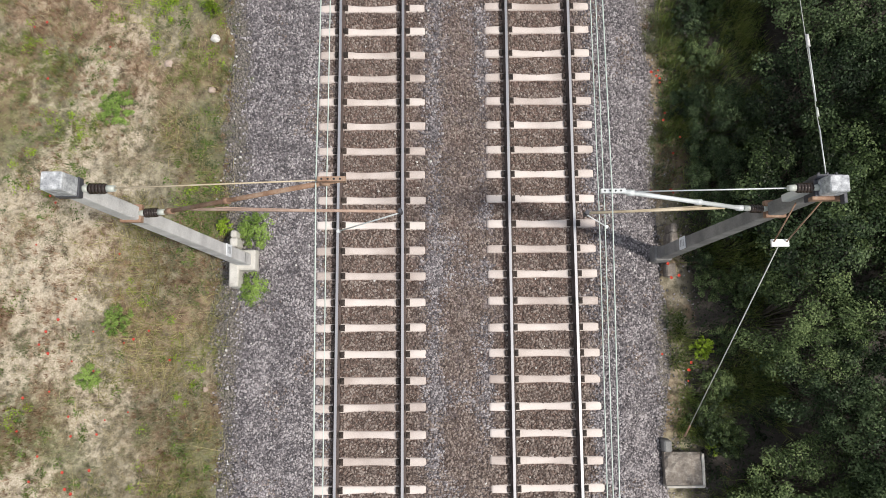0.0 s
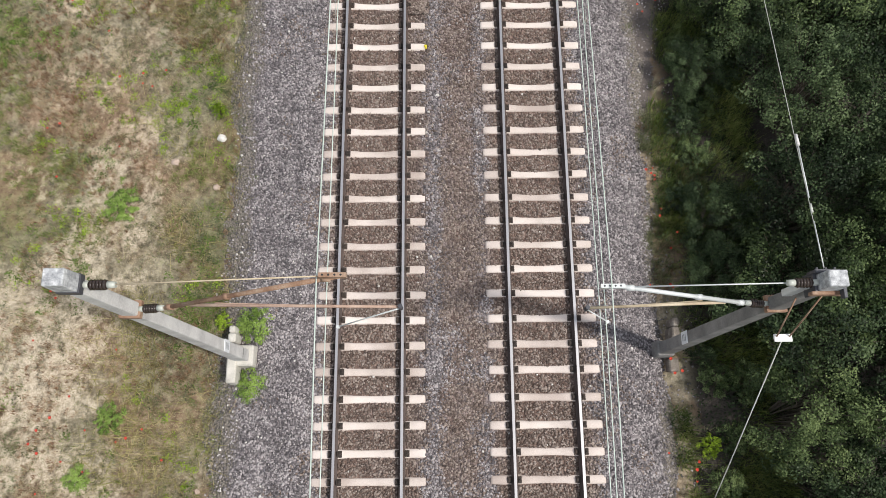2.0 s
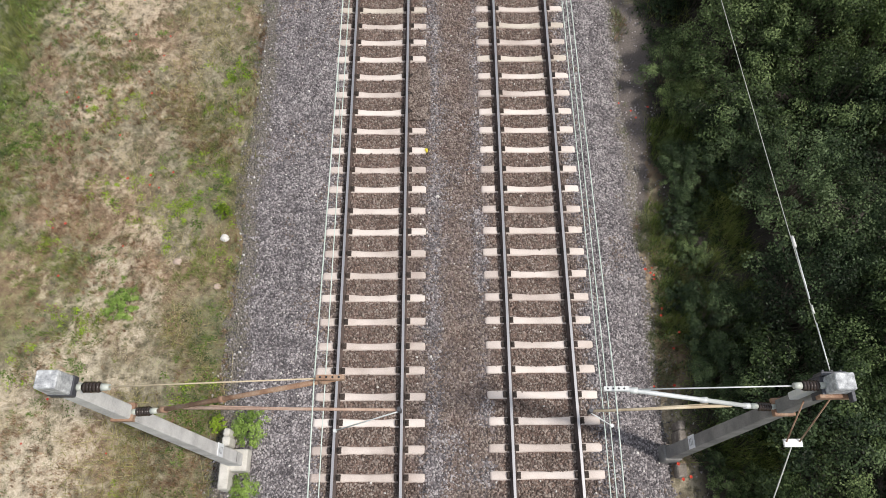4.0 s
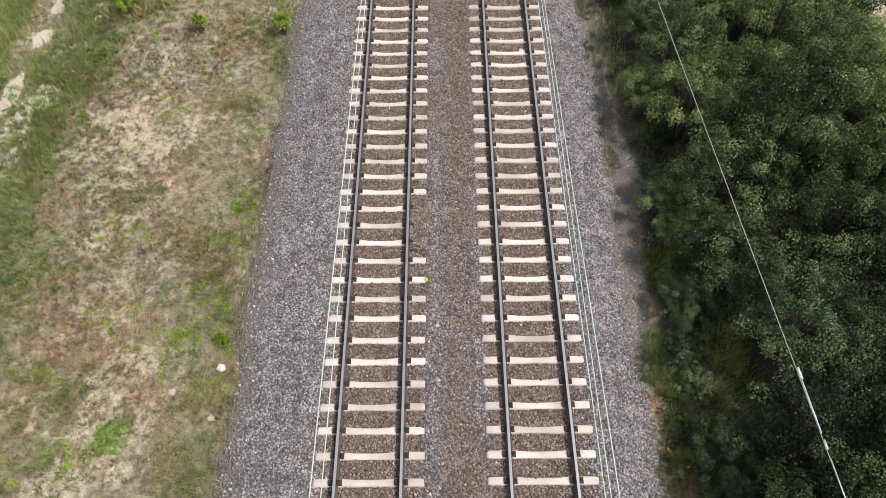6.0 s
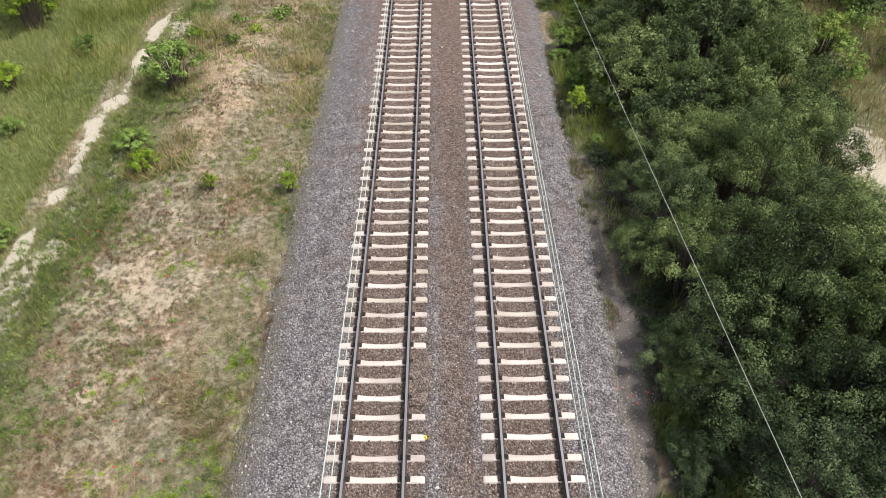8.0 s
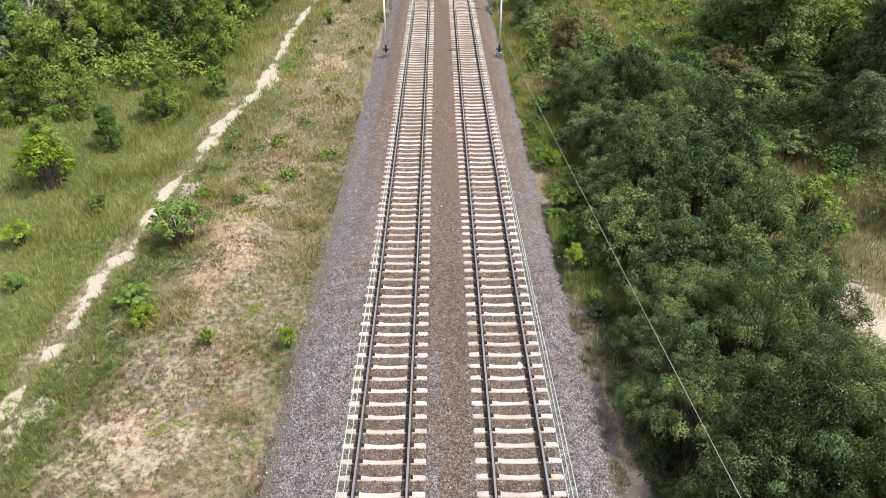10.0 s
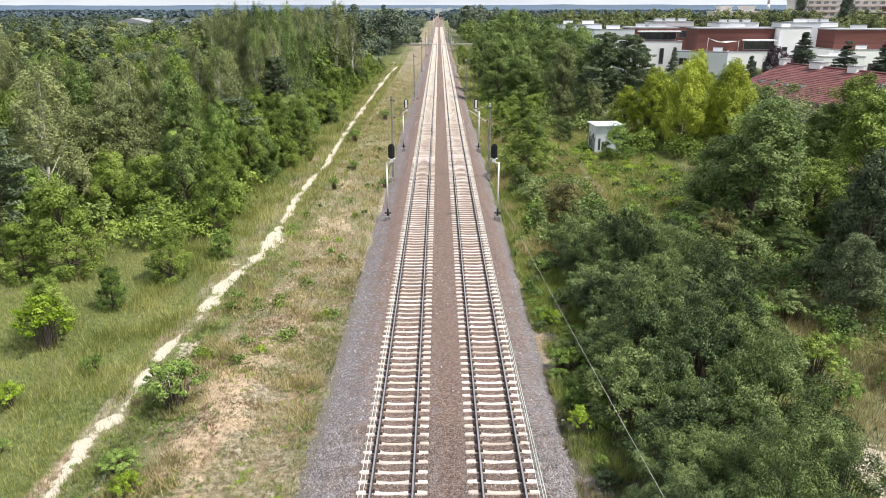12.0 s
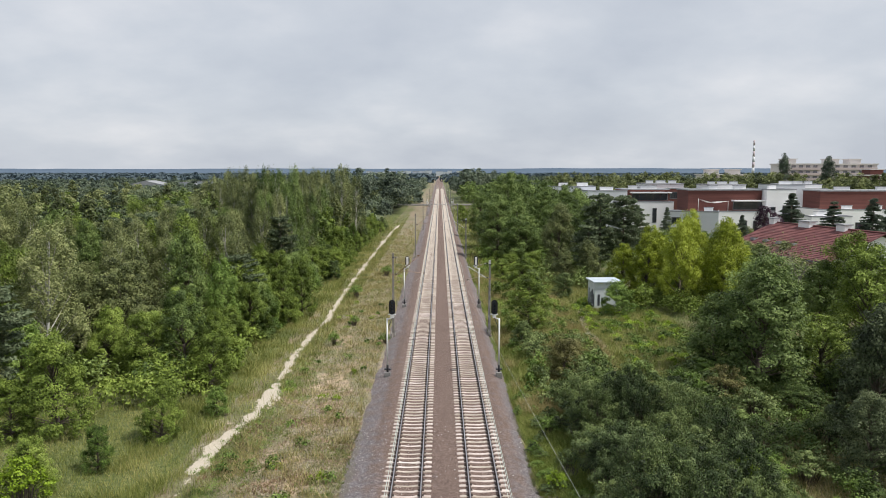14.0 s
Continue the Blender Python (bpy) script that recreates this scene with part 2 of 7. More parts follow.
    "grass_straw": surface("straw_grass", ((0.21, 0.185, 0.060), (0.38, 0.325, 0.135), (0.56, 0.47, 0.25)), 0.9, 5, 0.7, 0, island=0.5, translucent=0.2),
    "grass_tall": surface("tall_meadow_grass", ((0.11, 0.145, 0.025), (0.26, 0.29, 0.065), (0.52, 0.475, 0.20)), 0.25, 3, 0.7, 0, island=0.45, translucent=0.2),
    "poppy": surface("poppy_petals", ((0.42, 0.035, 0.02), (0.58, 0.075, 0.04)), 8, 30, 0.6, 0),
    "pebble": surface("pale_stone", ((0.52, 0.49, 0.46), (0.72, 0.70, 0.68)), 6, 40, 0.9, 0.3),
    "pinkstone": surface("pinkish_stone", ((0.36, 0.27, 0.22), (0.50, 0.40, 0.34)), 6, 40, 0.9, 0.3),
    "yellow": surface("yellow_plastic", ((0.62, 0.52, 0.02), (0.78, 0.68, 0.05)), 8, 30, 0.5, 0),
    # Blue of the hills and pallor of far walls are haze put into colour.
    "hill": surface("haze_blue_hill", ((0.060, 0.098, 0.150), (0.085, 0.128, 0.185)), 0.004, 0.03, 1.0, 0),
    "farwhite": surface("haze_paled_wall", ((0.44, 0.48, 0.54), (0.58, 0.62, 0.67)), 0.01, 0.1, 0.9, 0),
    "beige": surface("beige_render", ((0.58, 0.545, 0.53), (0.70, 0.665, 0.65)), 0.1, 2, 0.85, 0.1),
    # Chimney stripes and far panes, faded in colour to stand for haze.
    "haze_white": surface("white_paint_with_haze", ((0.70, 0.72, 0.76), (0.78, 0.80, 0.83)), 0.1, 2, 0.9, 0),
    "haze_band": surface("red_paint_with_haze", ((0.52, 0.44, 0.47), (0.58, 0.50, 0.53)), 0.1, 2, 0.9, 0),
    "farglass": surface("haze_paled_glass", ((0.16, 0.16, 0.18), (0.26, 0.26, 0.29)), 0.3, 2, 0.3, 0),
    "red_band": surface("red_band_paint", ((0.52, 0.43, 0.42), (0.60, 0.50, 0.49)), 0.1, 2, 0.8, 0),
}


def ground_material():
    """Sand, dry turf, green turf and bare soil, mixed by the ground's own masks and broken up by noise."""
    m = bpy.data.materials.new("field_ground")
    m.use_nodes = True
    n, l = m.node_tree.nodes, m.node_tree.links
    p = n["Principled BSDF"]
    p.inputs["Roughness"].default_value = 0.95
    geo = n.new("ShaderNodeNewGeometry")

    def noise_of(scale, detail=5.0, rough=0.6):
        node = n.new("ShaderNodeTexNoise")
        node.inputs["Scale"].default_value, node.inputs["Detail"].default_value, node.inputs["Roughness"].default_value = scale, detail, rough
        l.new(geo.outputs["Position"], node.inputs["Vector"])
        return node.outputs["Fac"]

    def ramp_of(src, stops):
        r = n.new("ShaderNodeValToRGB")
        for i, (pos, c) in enumerate(stops):
            e = r.color_ramp.elements[i] if i < 2 else r.color_ramp.elements.new(pos)
            e.position, e.color = pos, (*c, 1)
        l.new(src, r.inputs[0])
        return r.outputs[0]

    def mask(attr, src, soft):
        a = n.new("ShaderNodeAttribute"); a.attribute_name = attr
        s = n.new("ShaderNodeMath"); s.operation = "ADD"
        l.new(a.outputs["Fac"], s.inputs[0]); l.new(src, s.inputs[1])
        r = n.new("ShaderNodeMapRange")
        r.inputs["From Min"].default_value, r.inputs["From Max"].default_value = 1.0 - soft, 1.0 + soft
        l.new(s.outputs[0], r.inputs["Value"])
        return r.outputs[0]

    fine, grain, broad = noise_of(4.2, 10, 0.74), noise_of(26, 5, 0.7), noise_of(0.35)
    turf = ramp_of(fine, ((0.37, (0.095, 0.083, 0.055)), (0.63, (0.47, 0.41, 0.315)), (0.5, (0.245, 0.212, 0.148))))
    sorrel = ramp_of(fine, ((0.37, (0.105, 0.068, 0.042)), (0.63, (0.44, 0.32, 0.225)), (0.5, (0.245, 0.163, 0.105))))
    patch = n.new("ShaderNodeMapRange")
    patch.inputs["From Min"].default_value, patch.inputs["From Max"].default_value, patch.inputs["To Max"].default_value = 0.46, 0.60, 0.9
    l.new(noise_of(0.55, 6, 0.65), patch.inputs["Value"])
    weathered = n.new("ShaderNodeMix"); weathered.data_type = "RGBA"
    l.new(patch.outputs[0], weathered.inputs["Factor"]); l.new(turf, weathered.inputs["A"]); l.new(sorrel, weathered.inputs["B"])
    turf = weathered.outputs["Result"]
    green = ramp_of(fine, ((0.36, (0.036, 0.054, 0.014)), (0.64, (0.215, 0.225, 0.085)), (0.5, (0.10, 0.128, 0.036))))
    sand = ramp_of(grain, ((0.36, (0.40, 0.330, 0.245)), (0.64, (0.66, 0.575, 0.455))))
    # Dark leaf litter, its colour lowered further for shade under thicket and trees.
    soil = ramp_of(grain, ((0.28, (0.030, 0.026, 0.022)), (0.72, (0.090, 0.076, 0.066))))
    track = ramp_of(grain, ((0.28, (0.42, 0.365, 0.285)), (0.72, (0.60, 0.54, 0.45))))
    ochre = n.new("ShaderNodeMix"); ochre.data_type = "RGBA"
    own = n.new("ShaderNodeAttribute"); own.attribute_name = "ochre"
    l.new(own.outputs["Fac"], ochre.inputs["Factor"]); l.new(sand, ochre.inputs["A"])
    l.new(ramp_of(grain, ((0.36, (0.36, 0.255, 0.165)), (0.64, (0.58, 0.440, 0.310)))), ochre.inputs["B"])
    sand = ochre.outputs["Result"]
    worn = ramp_of(grain, ((0.30, (0.075, 0.063, 0.057)), (0.70, (0.190, 0.162, 0.150))))
    colour = turf
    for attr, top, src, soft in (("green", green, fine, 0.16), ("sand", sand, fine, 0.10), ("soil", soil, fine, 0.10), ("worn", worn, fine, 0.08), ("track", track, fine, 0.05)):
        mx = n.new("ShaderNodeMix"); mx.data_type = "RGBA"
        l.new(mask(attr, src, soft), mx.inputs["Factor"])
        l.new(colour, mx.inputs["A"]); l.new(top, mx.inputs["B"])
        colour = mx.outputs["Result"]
    l.new(colour, p.inputs["Base Color"])
    bp = n.new("ShaderNodeBump"); bp.inputs["Strength"].default_value, bp.inputs["Distance"].default_value = 0.55, 0.05
    l.new(grain, bp.inputs["Height"]); l.new(bp.outputs[0], p.inputs["Normal"])
    return m


def ballast_material():
    """Crushed stone: one tone for each stone, rust-brown along the rails, dusty at the shoulder."""
    m = bpy.data.materials.new("ballast_stone")
    m.use_nodes = True
    n, l = m.node_tree.nodes, m.node_tree.links
    p = n["Principled BSDF"]
    p.inputs["Roughness"].default_value = 0.92
    geo = n.new("ShaderNodeNewGeometry")
    vor = n.new("ShaderNodeTexVoronoi"); vor.inputs["Scale"].default_value = 19.0
    l.new(geo.outputs["Position"], vor.inputs["Vector"])
    tone = n.new("ShaderNodeSeparateColor"); l.new(vor.outputs["Color"], tone.inputs[0])

    def ramp_of(stops):
        r = n.new("ShaderNodeValToRGB")
        for i, (pos, c) in enumerate(stops):
            e = r.color_ramp.elements[i] if i < 2 else r.color_ramp.elements.new(pos)
            e.position, e.color = pos, (*c, 1)
        l.new(tone.outputs[0], r.inputs[0])
        return r.outputs[0]

    grey = ramp_of(((0.0, (0.100, 0.090, 0.096)), (1.0, (0.38, 0.345, 0.355)), (0.6, (0.215, 0.194, 0.202))))
    rust = ramp_of(((0.0, (0.105, 0.068, 0.056)), (1.0, (0.33, 0.245, 0.208)), (0.6, (0.20, 0.138, 0.115))))
    a = n.new("ShaderNodeAttribute"); a.attribute_name = "rust"
    nz = n.new("ShaderNodeTexNoise"); nz.inputs["Scale"].default_value, nz.inputs["Detail"].default_value = 1.4, 5.0
    l.new(geo.outputs["Position"], nz.inputs["Vector"])
    s = n.new("ShaderNodeMath"); s.operation = "ADD"
    l.new(a.outputs["Fac"], s.inputs[0]); l.new(nz.outputs["Fac"], s.inputs[1])
    r = n.new("ShaderNodeMapRange"); r.inputs["From Min"].default_value, r.inputs["From Max"].default_value = 0.75, 1.25
    l.new(s.outputs[0], r.inputs["Value"])
    mx = n.new("ShaderNodeMix"); mx.data_type = "RGBA"
    l.new(r.outputs[0], mx.inputs["Factor"]); l.new(grey, mx.inputs["A"]); l.new(rust, mx.inputs["B"])
    dust = n.new("ShaderNodeAttribute"); dust.attribute_name = "dust"
    ds = n.new("ShaderNodeMath"); ds.operation = "ADD"
    l.new(dust.outputs["Fac"], ds.inputs[0]); l.new(nz.outputs["Fac"], ds.inputs[1])
    dr = n.new("ShaderNodeMapRange"); dr.inputs["From Min"].default_value, dr.inputs["From Max"].default_value = 0.85, 1.15
    l.new(ds.outputs[0], dr.inputs["Value"])
    fines = n.new("ShaderNodeTexNoise"); fines.inputs["Scale"].default_value, fines.inputs["Detail"].default_value = 24.0, 6.0
    l.new(geo.outputs["Position"], fines.inputs["Vector"])
    fr = n.new("ShaderNodeValToRGB")
    fr.color_ramp.elements[0].position, fr.color_ramp.elements[0].color = 0.33, (0.085, 0.075, 0.066, 1)
    fr.color_ramp.elements[1].position, fr.color_ramp.elements[1].color = 0.67, (0.31, 0.275, 0.24, 1)
    l.new(fines.outputs["Fac"], fr.inputs[0])
    mx2 = n.new("ShaderNodeMix"); mx2.data_type = "RGBA"
    l.new(dr.outputs[0], mx2.inputs["Factor"]); l.new(mx.outputs["Result"], mx2.inputs["A"]); l.new(fr.outputs[0], mx2.inputs["B"])
    l.new(mx2.outputs["Result"], p.inputs["Base Color"])
    bp = n.new("ShaderNodeBump"); bp.inputs["Strength"].default_value, bp.inputs["Distance"].default_value, bp.invert = 1.0, 0.065, True
    l.new(vor.outputs["Distance"], bp.inputs["Height"]); l.new(bp.outputs[0], p.inputs["Normal"])
    return m


MAT["ground"], MAT["ballast"] = ground_material(), ballast_material()

# ---------------------------------------------------------------- building helpers
rng = np.random.default_rng(11)


def np_mesh(name, verts, faces, material=None, smooth=False):
    """A mesh from an (n, 3) array of places and an (m, k) array of faces of k corners."""
    verts, faces = np.asarray(verts, np.float32), np.asarray(faces, np.int32)
    me = bpy.data.meshes.new(name)
    me.vertices.add(len(verts)); me.vertices.foreach_set("co", verts.ravel())
    count, k = faces.shape
    me.loops.add(count * k); me.loops.foreach_set("vertex_index", faces.ravel())
    me.polygons.add(count)
    me.polygons.foreach_set("loop_start", np.arange(0, count * k, k, dtype=np.int32))
    me.polygons.foreach_set("loop_total", np.full(count, k, np.int32))
    if smooth:
        me.polygons.foreach_set("use_smooth", np.ones(count, bool))
    me.update(calc_edges=True)
    if material:
        me.materials.append(material)
    return me


def thing(name, at, label, category, group="", turn=0.0):
    """A top-level thing: an Empty at its base."""
    ob = new(name)
    ob.empty_display_size = 0.2
    ob.matrix_basis = pose(*at, 0, 0, turn)
    return tagged(ob, label, category, group)


def part(name, bm, material, parent, label=""):
    """Links a bmesh as one mesh object under a thing or a part."""
    me = bpy.data.meshes.new(name)
    bm.to_mesh(me); bm.free()
    me.materials.append(MAT[material])
    ob = new(name, me)
    ob.parent = parent
    return tagged(ob, label)


class Shape:
    """Gathers boxes, rods and prisms into one bmesh."""

    def __init__(self):
        self.bm = bmesh.new()

    def box(self, x0, x1, y0, y1, z0, z1, top=1.0):
        cx, cy = (x0 + x1) / 2, (y0 + y1) / 2
        pts = []
        for z, k in ((z0, 1.0), (z1, top)):
            pts += [(cx + (x - cx) * k, cy + (y - cy) * k, z) for x, y in ((x0, y0), (x1, y0), (x1, y1), (x0, y1))]
        v = [self.bm.verts.new(p) for p in pts]
        for f in ((3, 2, 1, 0), (4, 5, 6, 7), (0, 1, 5, 4), (1, 2, 6, 5), (2, 3, 7, 6), (3, 0, 4, 7)):
            self.bm.faces.new([v[i] for i in f])
        return self

    def rod(self, a, b, r0, r1=None, n=10):
        a, b = Vector(a), Vector(b)
        r1 = r0 if r1 is None else r1
        q = (b - a).to_track_quat("Z", "Y")
        rings = []
        for c, r in ((a, r0), (b, r1)):
            rings.append([self.bm.verts.new(c + q @ Vector((r * math.cos(2 * math.pi * i / n), r * math.sin(2 * math.pi * i / n), 0))) for i in range(n)])
        for i in range(n):
            f = self.bm.faces.new((rings[0][i], rings[0][(i + 1) % n], rings[1][(i + 1) % n], rings[1][i]))
            f.smooth = n > 6
        self.bm.faces.new(rings[0][::-1]); self.bm.faces.new(rings[1])
        return self

    def path(self, points, r, n=8):
        """One continuous thin tube along points that run mainly in y."""
        rings = []
        for p in points:
            rings.append([self.bm.verts.new((p[0] + r * math.cos(2 * math.pi * i / n), p[1], p[2] + r * math.sin(2 * math.pi * i / n))) for i in range(n)])
        for a, b in zip(rings, rings[1:]):
            for i in range(n):
                self.bm.faces.new((a[i], a[(i + 1) % n], b[(i + 1) % n], b[i])).smooth = True
        return self

    def prism(self, outline, y0, y1):
        """An outline in x and z, drawn along y."""
        a = [self.bm.verts.new((x, y0, z)) for x, z in outline]
        b = [self.bm.verts.new((x, y1, z)) for x, z in outline]
        k = len(outline)
        for i in range(k):
            self.bm.faces.new((a[i], a[(i + 1) % k], b[(i + 1) % k], b[i]))
        self.bm.faces.new(a[::-1]); self.bm.faces.new(b)
        return self

    def bevel(self, w):
        bmesh.ops.bevel(self.bm, geom=list(self.bm.edges), offset=w, segments=1, affect="EDGES", clamp_overlap=True)
        return self

    def put(self, name, material, parent, label=""):
        bmesh.ops.recalc_face_normals(self.bm, faces=list(self.bm.faces))
        return part(name, self.bm, material, parent, label)


def mesh_part(name, me, parent, label=""):
    ob = new(name, me)
    ob.parent = parent
    return tagged(ob, label)


def lattice(x, y, scale, seed):
    """Smooth value noise between 0 and 1 over arrays of places."""
    x, y = np.asarray(x, float) / scale, np.asarray(y, float) / scale
    ix, iy = np.floor(x).astype(np.int64), np.floor(y).astype(np.int64)
    fx, fy = x - ix, y - iy
    fx, fy = fx * fx * (3 - 2 * fx), fy * fy * (3 - 2 * fy)

    def at(i, j):
        h = (i * 374761393 + j * 668265263 + seed * 974711) & 0xFFFFFFFF
        h = ((h ^ (h >> 13)) * 1274126177) & 0xFFFFFFFF
        return ((h ^ (h >> 16)) & 0xFFFF) / 65535.0

    return (at(ix, iy) * (1 - fx) + at(ix + 1, iy) * fx) * (1 - fy) + (at(ix, iy + 1) * (1 - fx) + at(ix + 1, iy + 1) * fx) * fy


def bump_at(x, y, cx, cy, rx, ry):
    return np.exp(-(((x - cx) / rx) ** 2 + ((y - cy) / ry) ** 2))


# ---------------------------------------------------------------- ground
FIELD = -0.5
TRAIL_Y = [-60, 11, 16, 19.4, 23, 28, 31, 37, 45, 59, 75, 99, 137, 190, 240]
TRAIL_X = [-15.2, -14.9, -14.4, -14.8, -14.3, -14.5, -14.1, -14.0, -13.0, -13.6, -13.1, -13.5, -13.7, -13.6, -12.0]


def ground_height(x, y):
    z = np.full_like(np.asarray(x, float), FIELD)
    beside = np.clip((np.abs(x) - 6.0) / 2.0, 0, 1)
    z = z + beside * (0.22 * (lattice(x, y, 3.5, 3) - 0.5) + 0.10 * (lattice(x, y, 0.9, 4) - 0.5))
    z = z + 0.55 * bump_at(x, y, -9.6, 23, 1.8, 7) + 0.35 * bump_at(x, y, -7.6, 55, 1.6, 14)
    z = z + 0.9 * bump_at(x, y, 10.8, 60, 2.4, 13) + 0.5 * bump_at(x, y, 19.0, 84, 1.0, 1.2)
    return z


def bank_trail(x, y):
    away = np.abs(x - np.interp(y, (42, 50, 56, 62, 68, 74, 82), (13.6, 14.5, 14.7, 15.4, 15.2, 15.9, 17.2)))
    return np.clip(1.0 - 0.55 * away / 0.45, 0, 0.85) * ((y > 42) & (y < 83)) + 0.25 * (lattice(x, y, 0.9, 19) - 0.5) * (away < 1.5)


def ground_masks(x, y):
    trail = np.interp(y, TRAIL_Y, TRAIL_X)
    away = np.abs(x - trail)
    wide = 0.30 + 0.40 * bump_at(0, y, 0, 45, 1, 4) + 0.02 * (y < 33) + 0.25 * (lattice(x, y, 5, 9) - 0.5)
    track = np.clip(1.0 - 0.5 * (away / wide), 0, 0.9) * (y < 215) + (0.75 + 0.25 * (y < 33)) * (lattice(x, y, 0.8, 17) - 0.5) + 0.5 * (lattice(x, y, 2.2, 16) - 0.5) * (away < 3) * (y > 33) - 0.16 * (y < 33)
    second = np.abs(x - (trail + 1.5 + 0.4 * np.sin(y * 0.4)))
    track = np.maximum(track, (np.clip(0.62 - 0.5 * second, 0, 1) + 0.4 * (lattice(x, y, 1.1, 18) - 0.5)) * (y < 30))
    track = np.maximum(track, 0.84 * bump_at(x, y, 16.9, 16.2, 1.5, 4.0) + 0.1)
    track = np.maximum(track, 0.85 * bump_at(x, y, 17.4, 81, 1.6, 1.5))
    left = x < 0
    near = np.clip(1 - y / 14, 0, 1)
    sand = 0.28 + 0.26 * (lattice(x, y, 2.6, 21) - 0.3) + 0.30 * (lattice(x, y, 0.7, 22) - 0.5) + 0.22 * (lattice(x, y, 0.33, 23) - 0.5) + near * (0.17 * bump_at(x, 0, -9.2, 0, 2.2, 1))
    sand = sand + 0.06 * bump_at(x, y, -9.6, 0, 2.4, 14) + 0.34 * bump_at(x, y, -9.8, 24, 1.3, 6.5) + 0.05 * bump_at(x, y, -10.3, 13, 1.6, 4) + 0.14 * bump_at(x, y, -7.4, 55, 1.3, 16) + 0.22 * bump_at(x, y, -9.6, 65, 1.2, 5) + 0.24 * bump_at(x, y, -8.9, 49, 1.6, 7) + 0.12 * bump_at(x, y, -8.8, 35, 1.2, 6)
    sand = np.where(left, sand, 0.28 + 0.4 * bump_at(x, y, 19.0, 84, 1.6, 1.6) + 0.25 * bump_at(x, y, 27.5, 47, 3, 2))
    sand = np.minimum(sand - 0.09, 0.55) - 0.4 * (x < -15.5) - 0.30 * (y > 90) - 0.22 * bump_at(x, 0, -6.3, 0, 0.9, 1)
    green = np.where((x > 4) & (x < 6.2) & (y < 50), 0.34, 0.62)
    green = np.where(left, 0.36 + 0.34 * (lattice(x, y, 1.9, 31) - 0.5) + 0.20 * bump_at(x, 0, -13.0, 0, 1.6, 1) + 0.38 * (x < -15.2), green + 0.4 * (lattice(x, y, 4.0, 33) - 0.5))
    green = green - 0.20 * left * bump_at(x, y, -9.3, 24, 3.0, 14)
    green = green - 1.2 * np.clip(bank_trail(x, y) - 0.25, 0, 1)
    # Spreads the dark litter, shade included in its colour, below the shrubs.
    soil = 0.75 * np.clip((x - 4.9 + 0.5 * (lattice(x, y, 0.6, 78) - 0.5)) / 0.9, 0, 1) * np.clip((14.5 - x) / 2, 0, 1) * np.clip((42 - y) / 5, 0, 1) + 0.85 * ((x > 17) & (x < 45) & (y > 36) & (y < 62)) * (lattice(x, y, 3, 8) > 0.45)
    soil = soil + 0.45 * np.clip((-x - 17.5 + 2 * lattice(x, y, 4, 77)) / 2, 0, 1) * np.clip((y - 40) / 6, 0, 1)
    return sand, green, soil, track


def worn_strip(x, y):
    """The bare strip trodden between the ballast and the thicket."""
    edge = 5.55 + 0.7 * (lattice(x * 0, y, 2.3, 79) - 0.5) + 0.25 * np.clip((y - 4) / 8, 0, 1)
    return 0.78 * np.clip((edge - x) / 0.35, 0, 1) * (x > 3.5) * np.clip((30 - y) / 8, 0, 1) * np.clip((y + 1) / 5, 0.2, 1) + 0.55 * (lattice(x, y, 0.8, 80) - 0.5)


def make_ground():
    xs = np.unique(np.concatenate([np.arange(-26, 30, 0.3), -26 - np.geomspace(0.4, 4300, 60), 30 + np.geomspace(0.4, 4300, 60)]))
    ys = np.unique(np.concatenate([np.arange(-16, 60, 0.3), np.arange(60, 150, 0.8), 150 + np.geomspace(1, 4700, 70), -16 - np.geomspace(0.4, 600, 25)]))
    gx, gy = np.meshgrid(xs, ys)
    x, y = gx.ravel(), gy.ravel()
    z = ground_height(x, y)
    z = np.where(np.abs(x) > 400, FIELD, z)
    nx = len(xs)
    i, j = np.meshgrid(np.arange(nx - 1), np.arange(len(ys) - 1))
    a = (j * nx + i).ravel()
    me = np_mesh("ground", np.c_[x, y, z], np.c_[a, a + 1, a + nx + 1, a + nx], MAT["ground"], True)
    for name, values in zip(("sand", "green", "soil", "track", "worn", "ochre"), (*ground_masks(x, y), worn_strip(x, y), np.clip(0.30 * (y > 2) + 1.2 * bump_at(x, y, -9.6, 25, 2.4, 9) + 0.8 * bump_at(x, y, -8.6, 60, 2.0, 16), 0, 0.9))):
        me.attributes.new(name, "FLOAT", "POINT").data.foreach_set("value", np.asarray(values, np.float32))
    return tagged(new("ground", me), "sandy field with patchy dry grass and a worn footpath", "ground", kind="structure")


def ballast_height(x, y):
    toe = np.where(x < 0, 5.80, 5.0) + np.where(x < 0, 0.5, 0.35) * (lattice(y, y * 0, 1.7, 41) - 0.5) + 0.25 * (lattice(x, y, 0.5, 45) - 0.5)
    ax = np.abs(x)
    shoulder = np.clip((ax - 3.75) / (toe - 3.75), 0, 1.2)
    z = -0.035 - 0.015 * ((ax > 0.75) & (ax < 3.25)) - shoulder * 0.50
    z = z - 0.03 * np.exp(-((np.abs(ax - 2.0) / 0.5) ** 4))
    return z + 0.03 * (lattice(x, y, 0.35, 42) - 0.5) + 0.03 * (lattice(x, y, 1.2, 43) - 0.5)


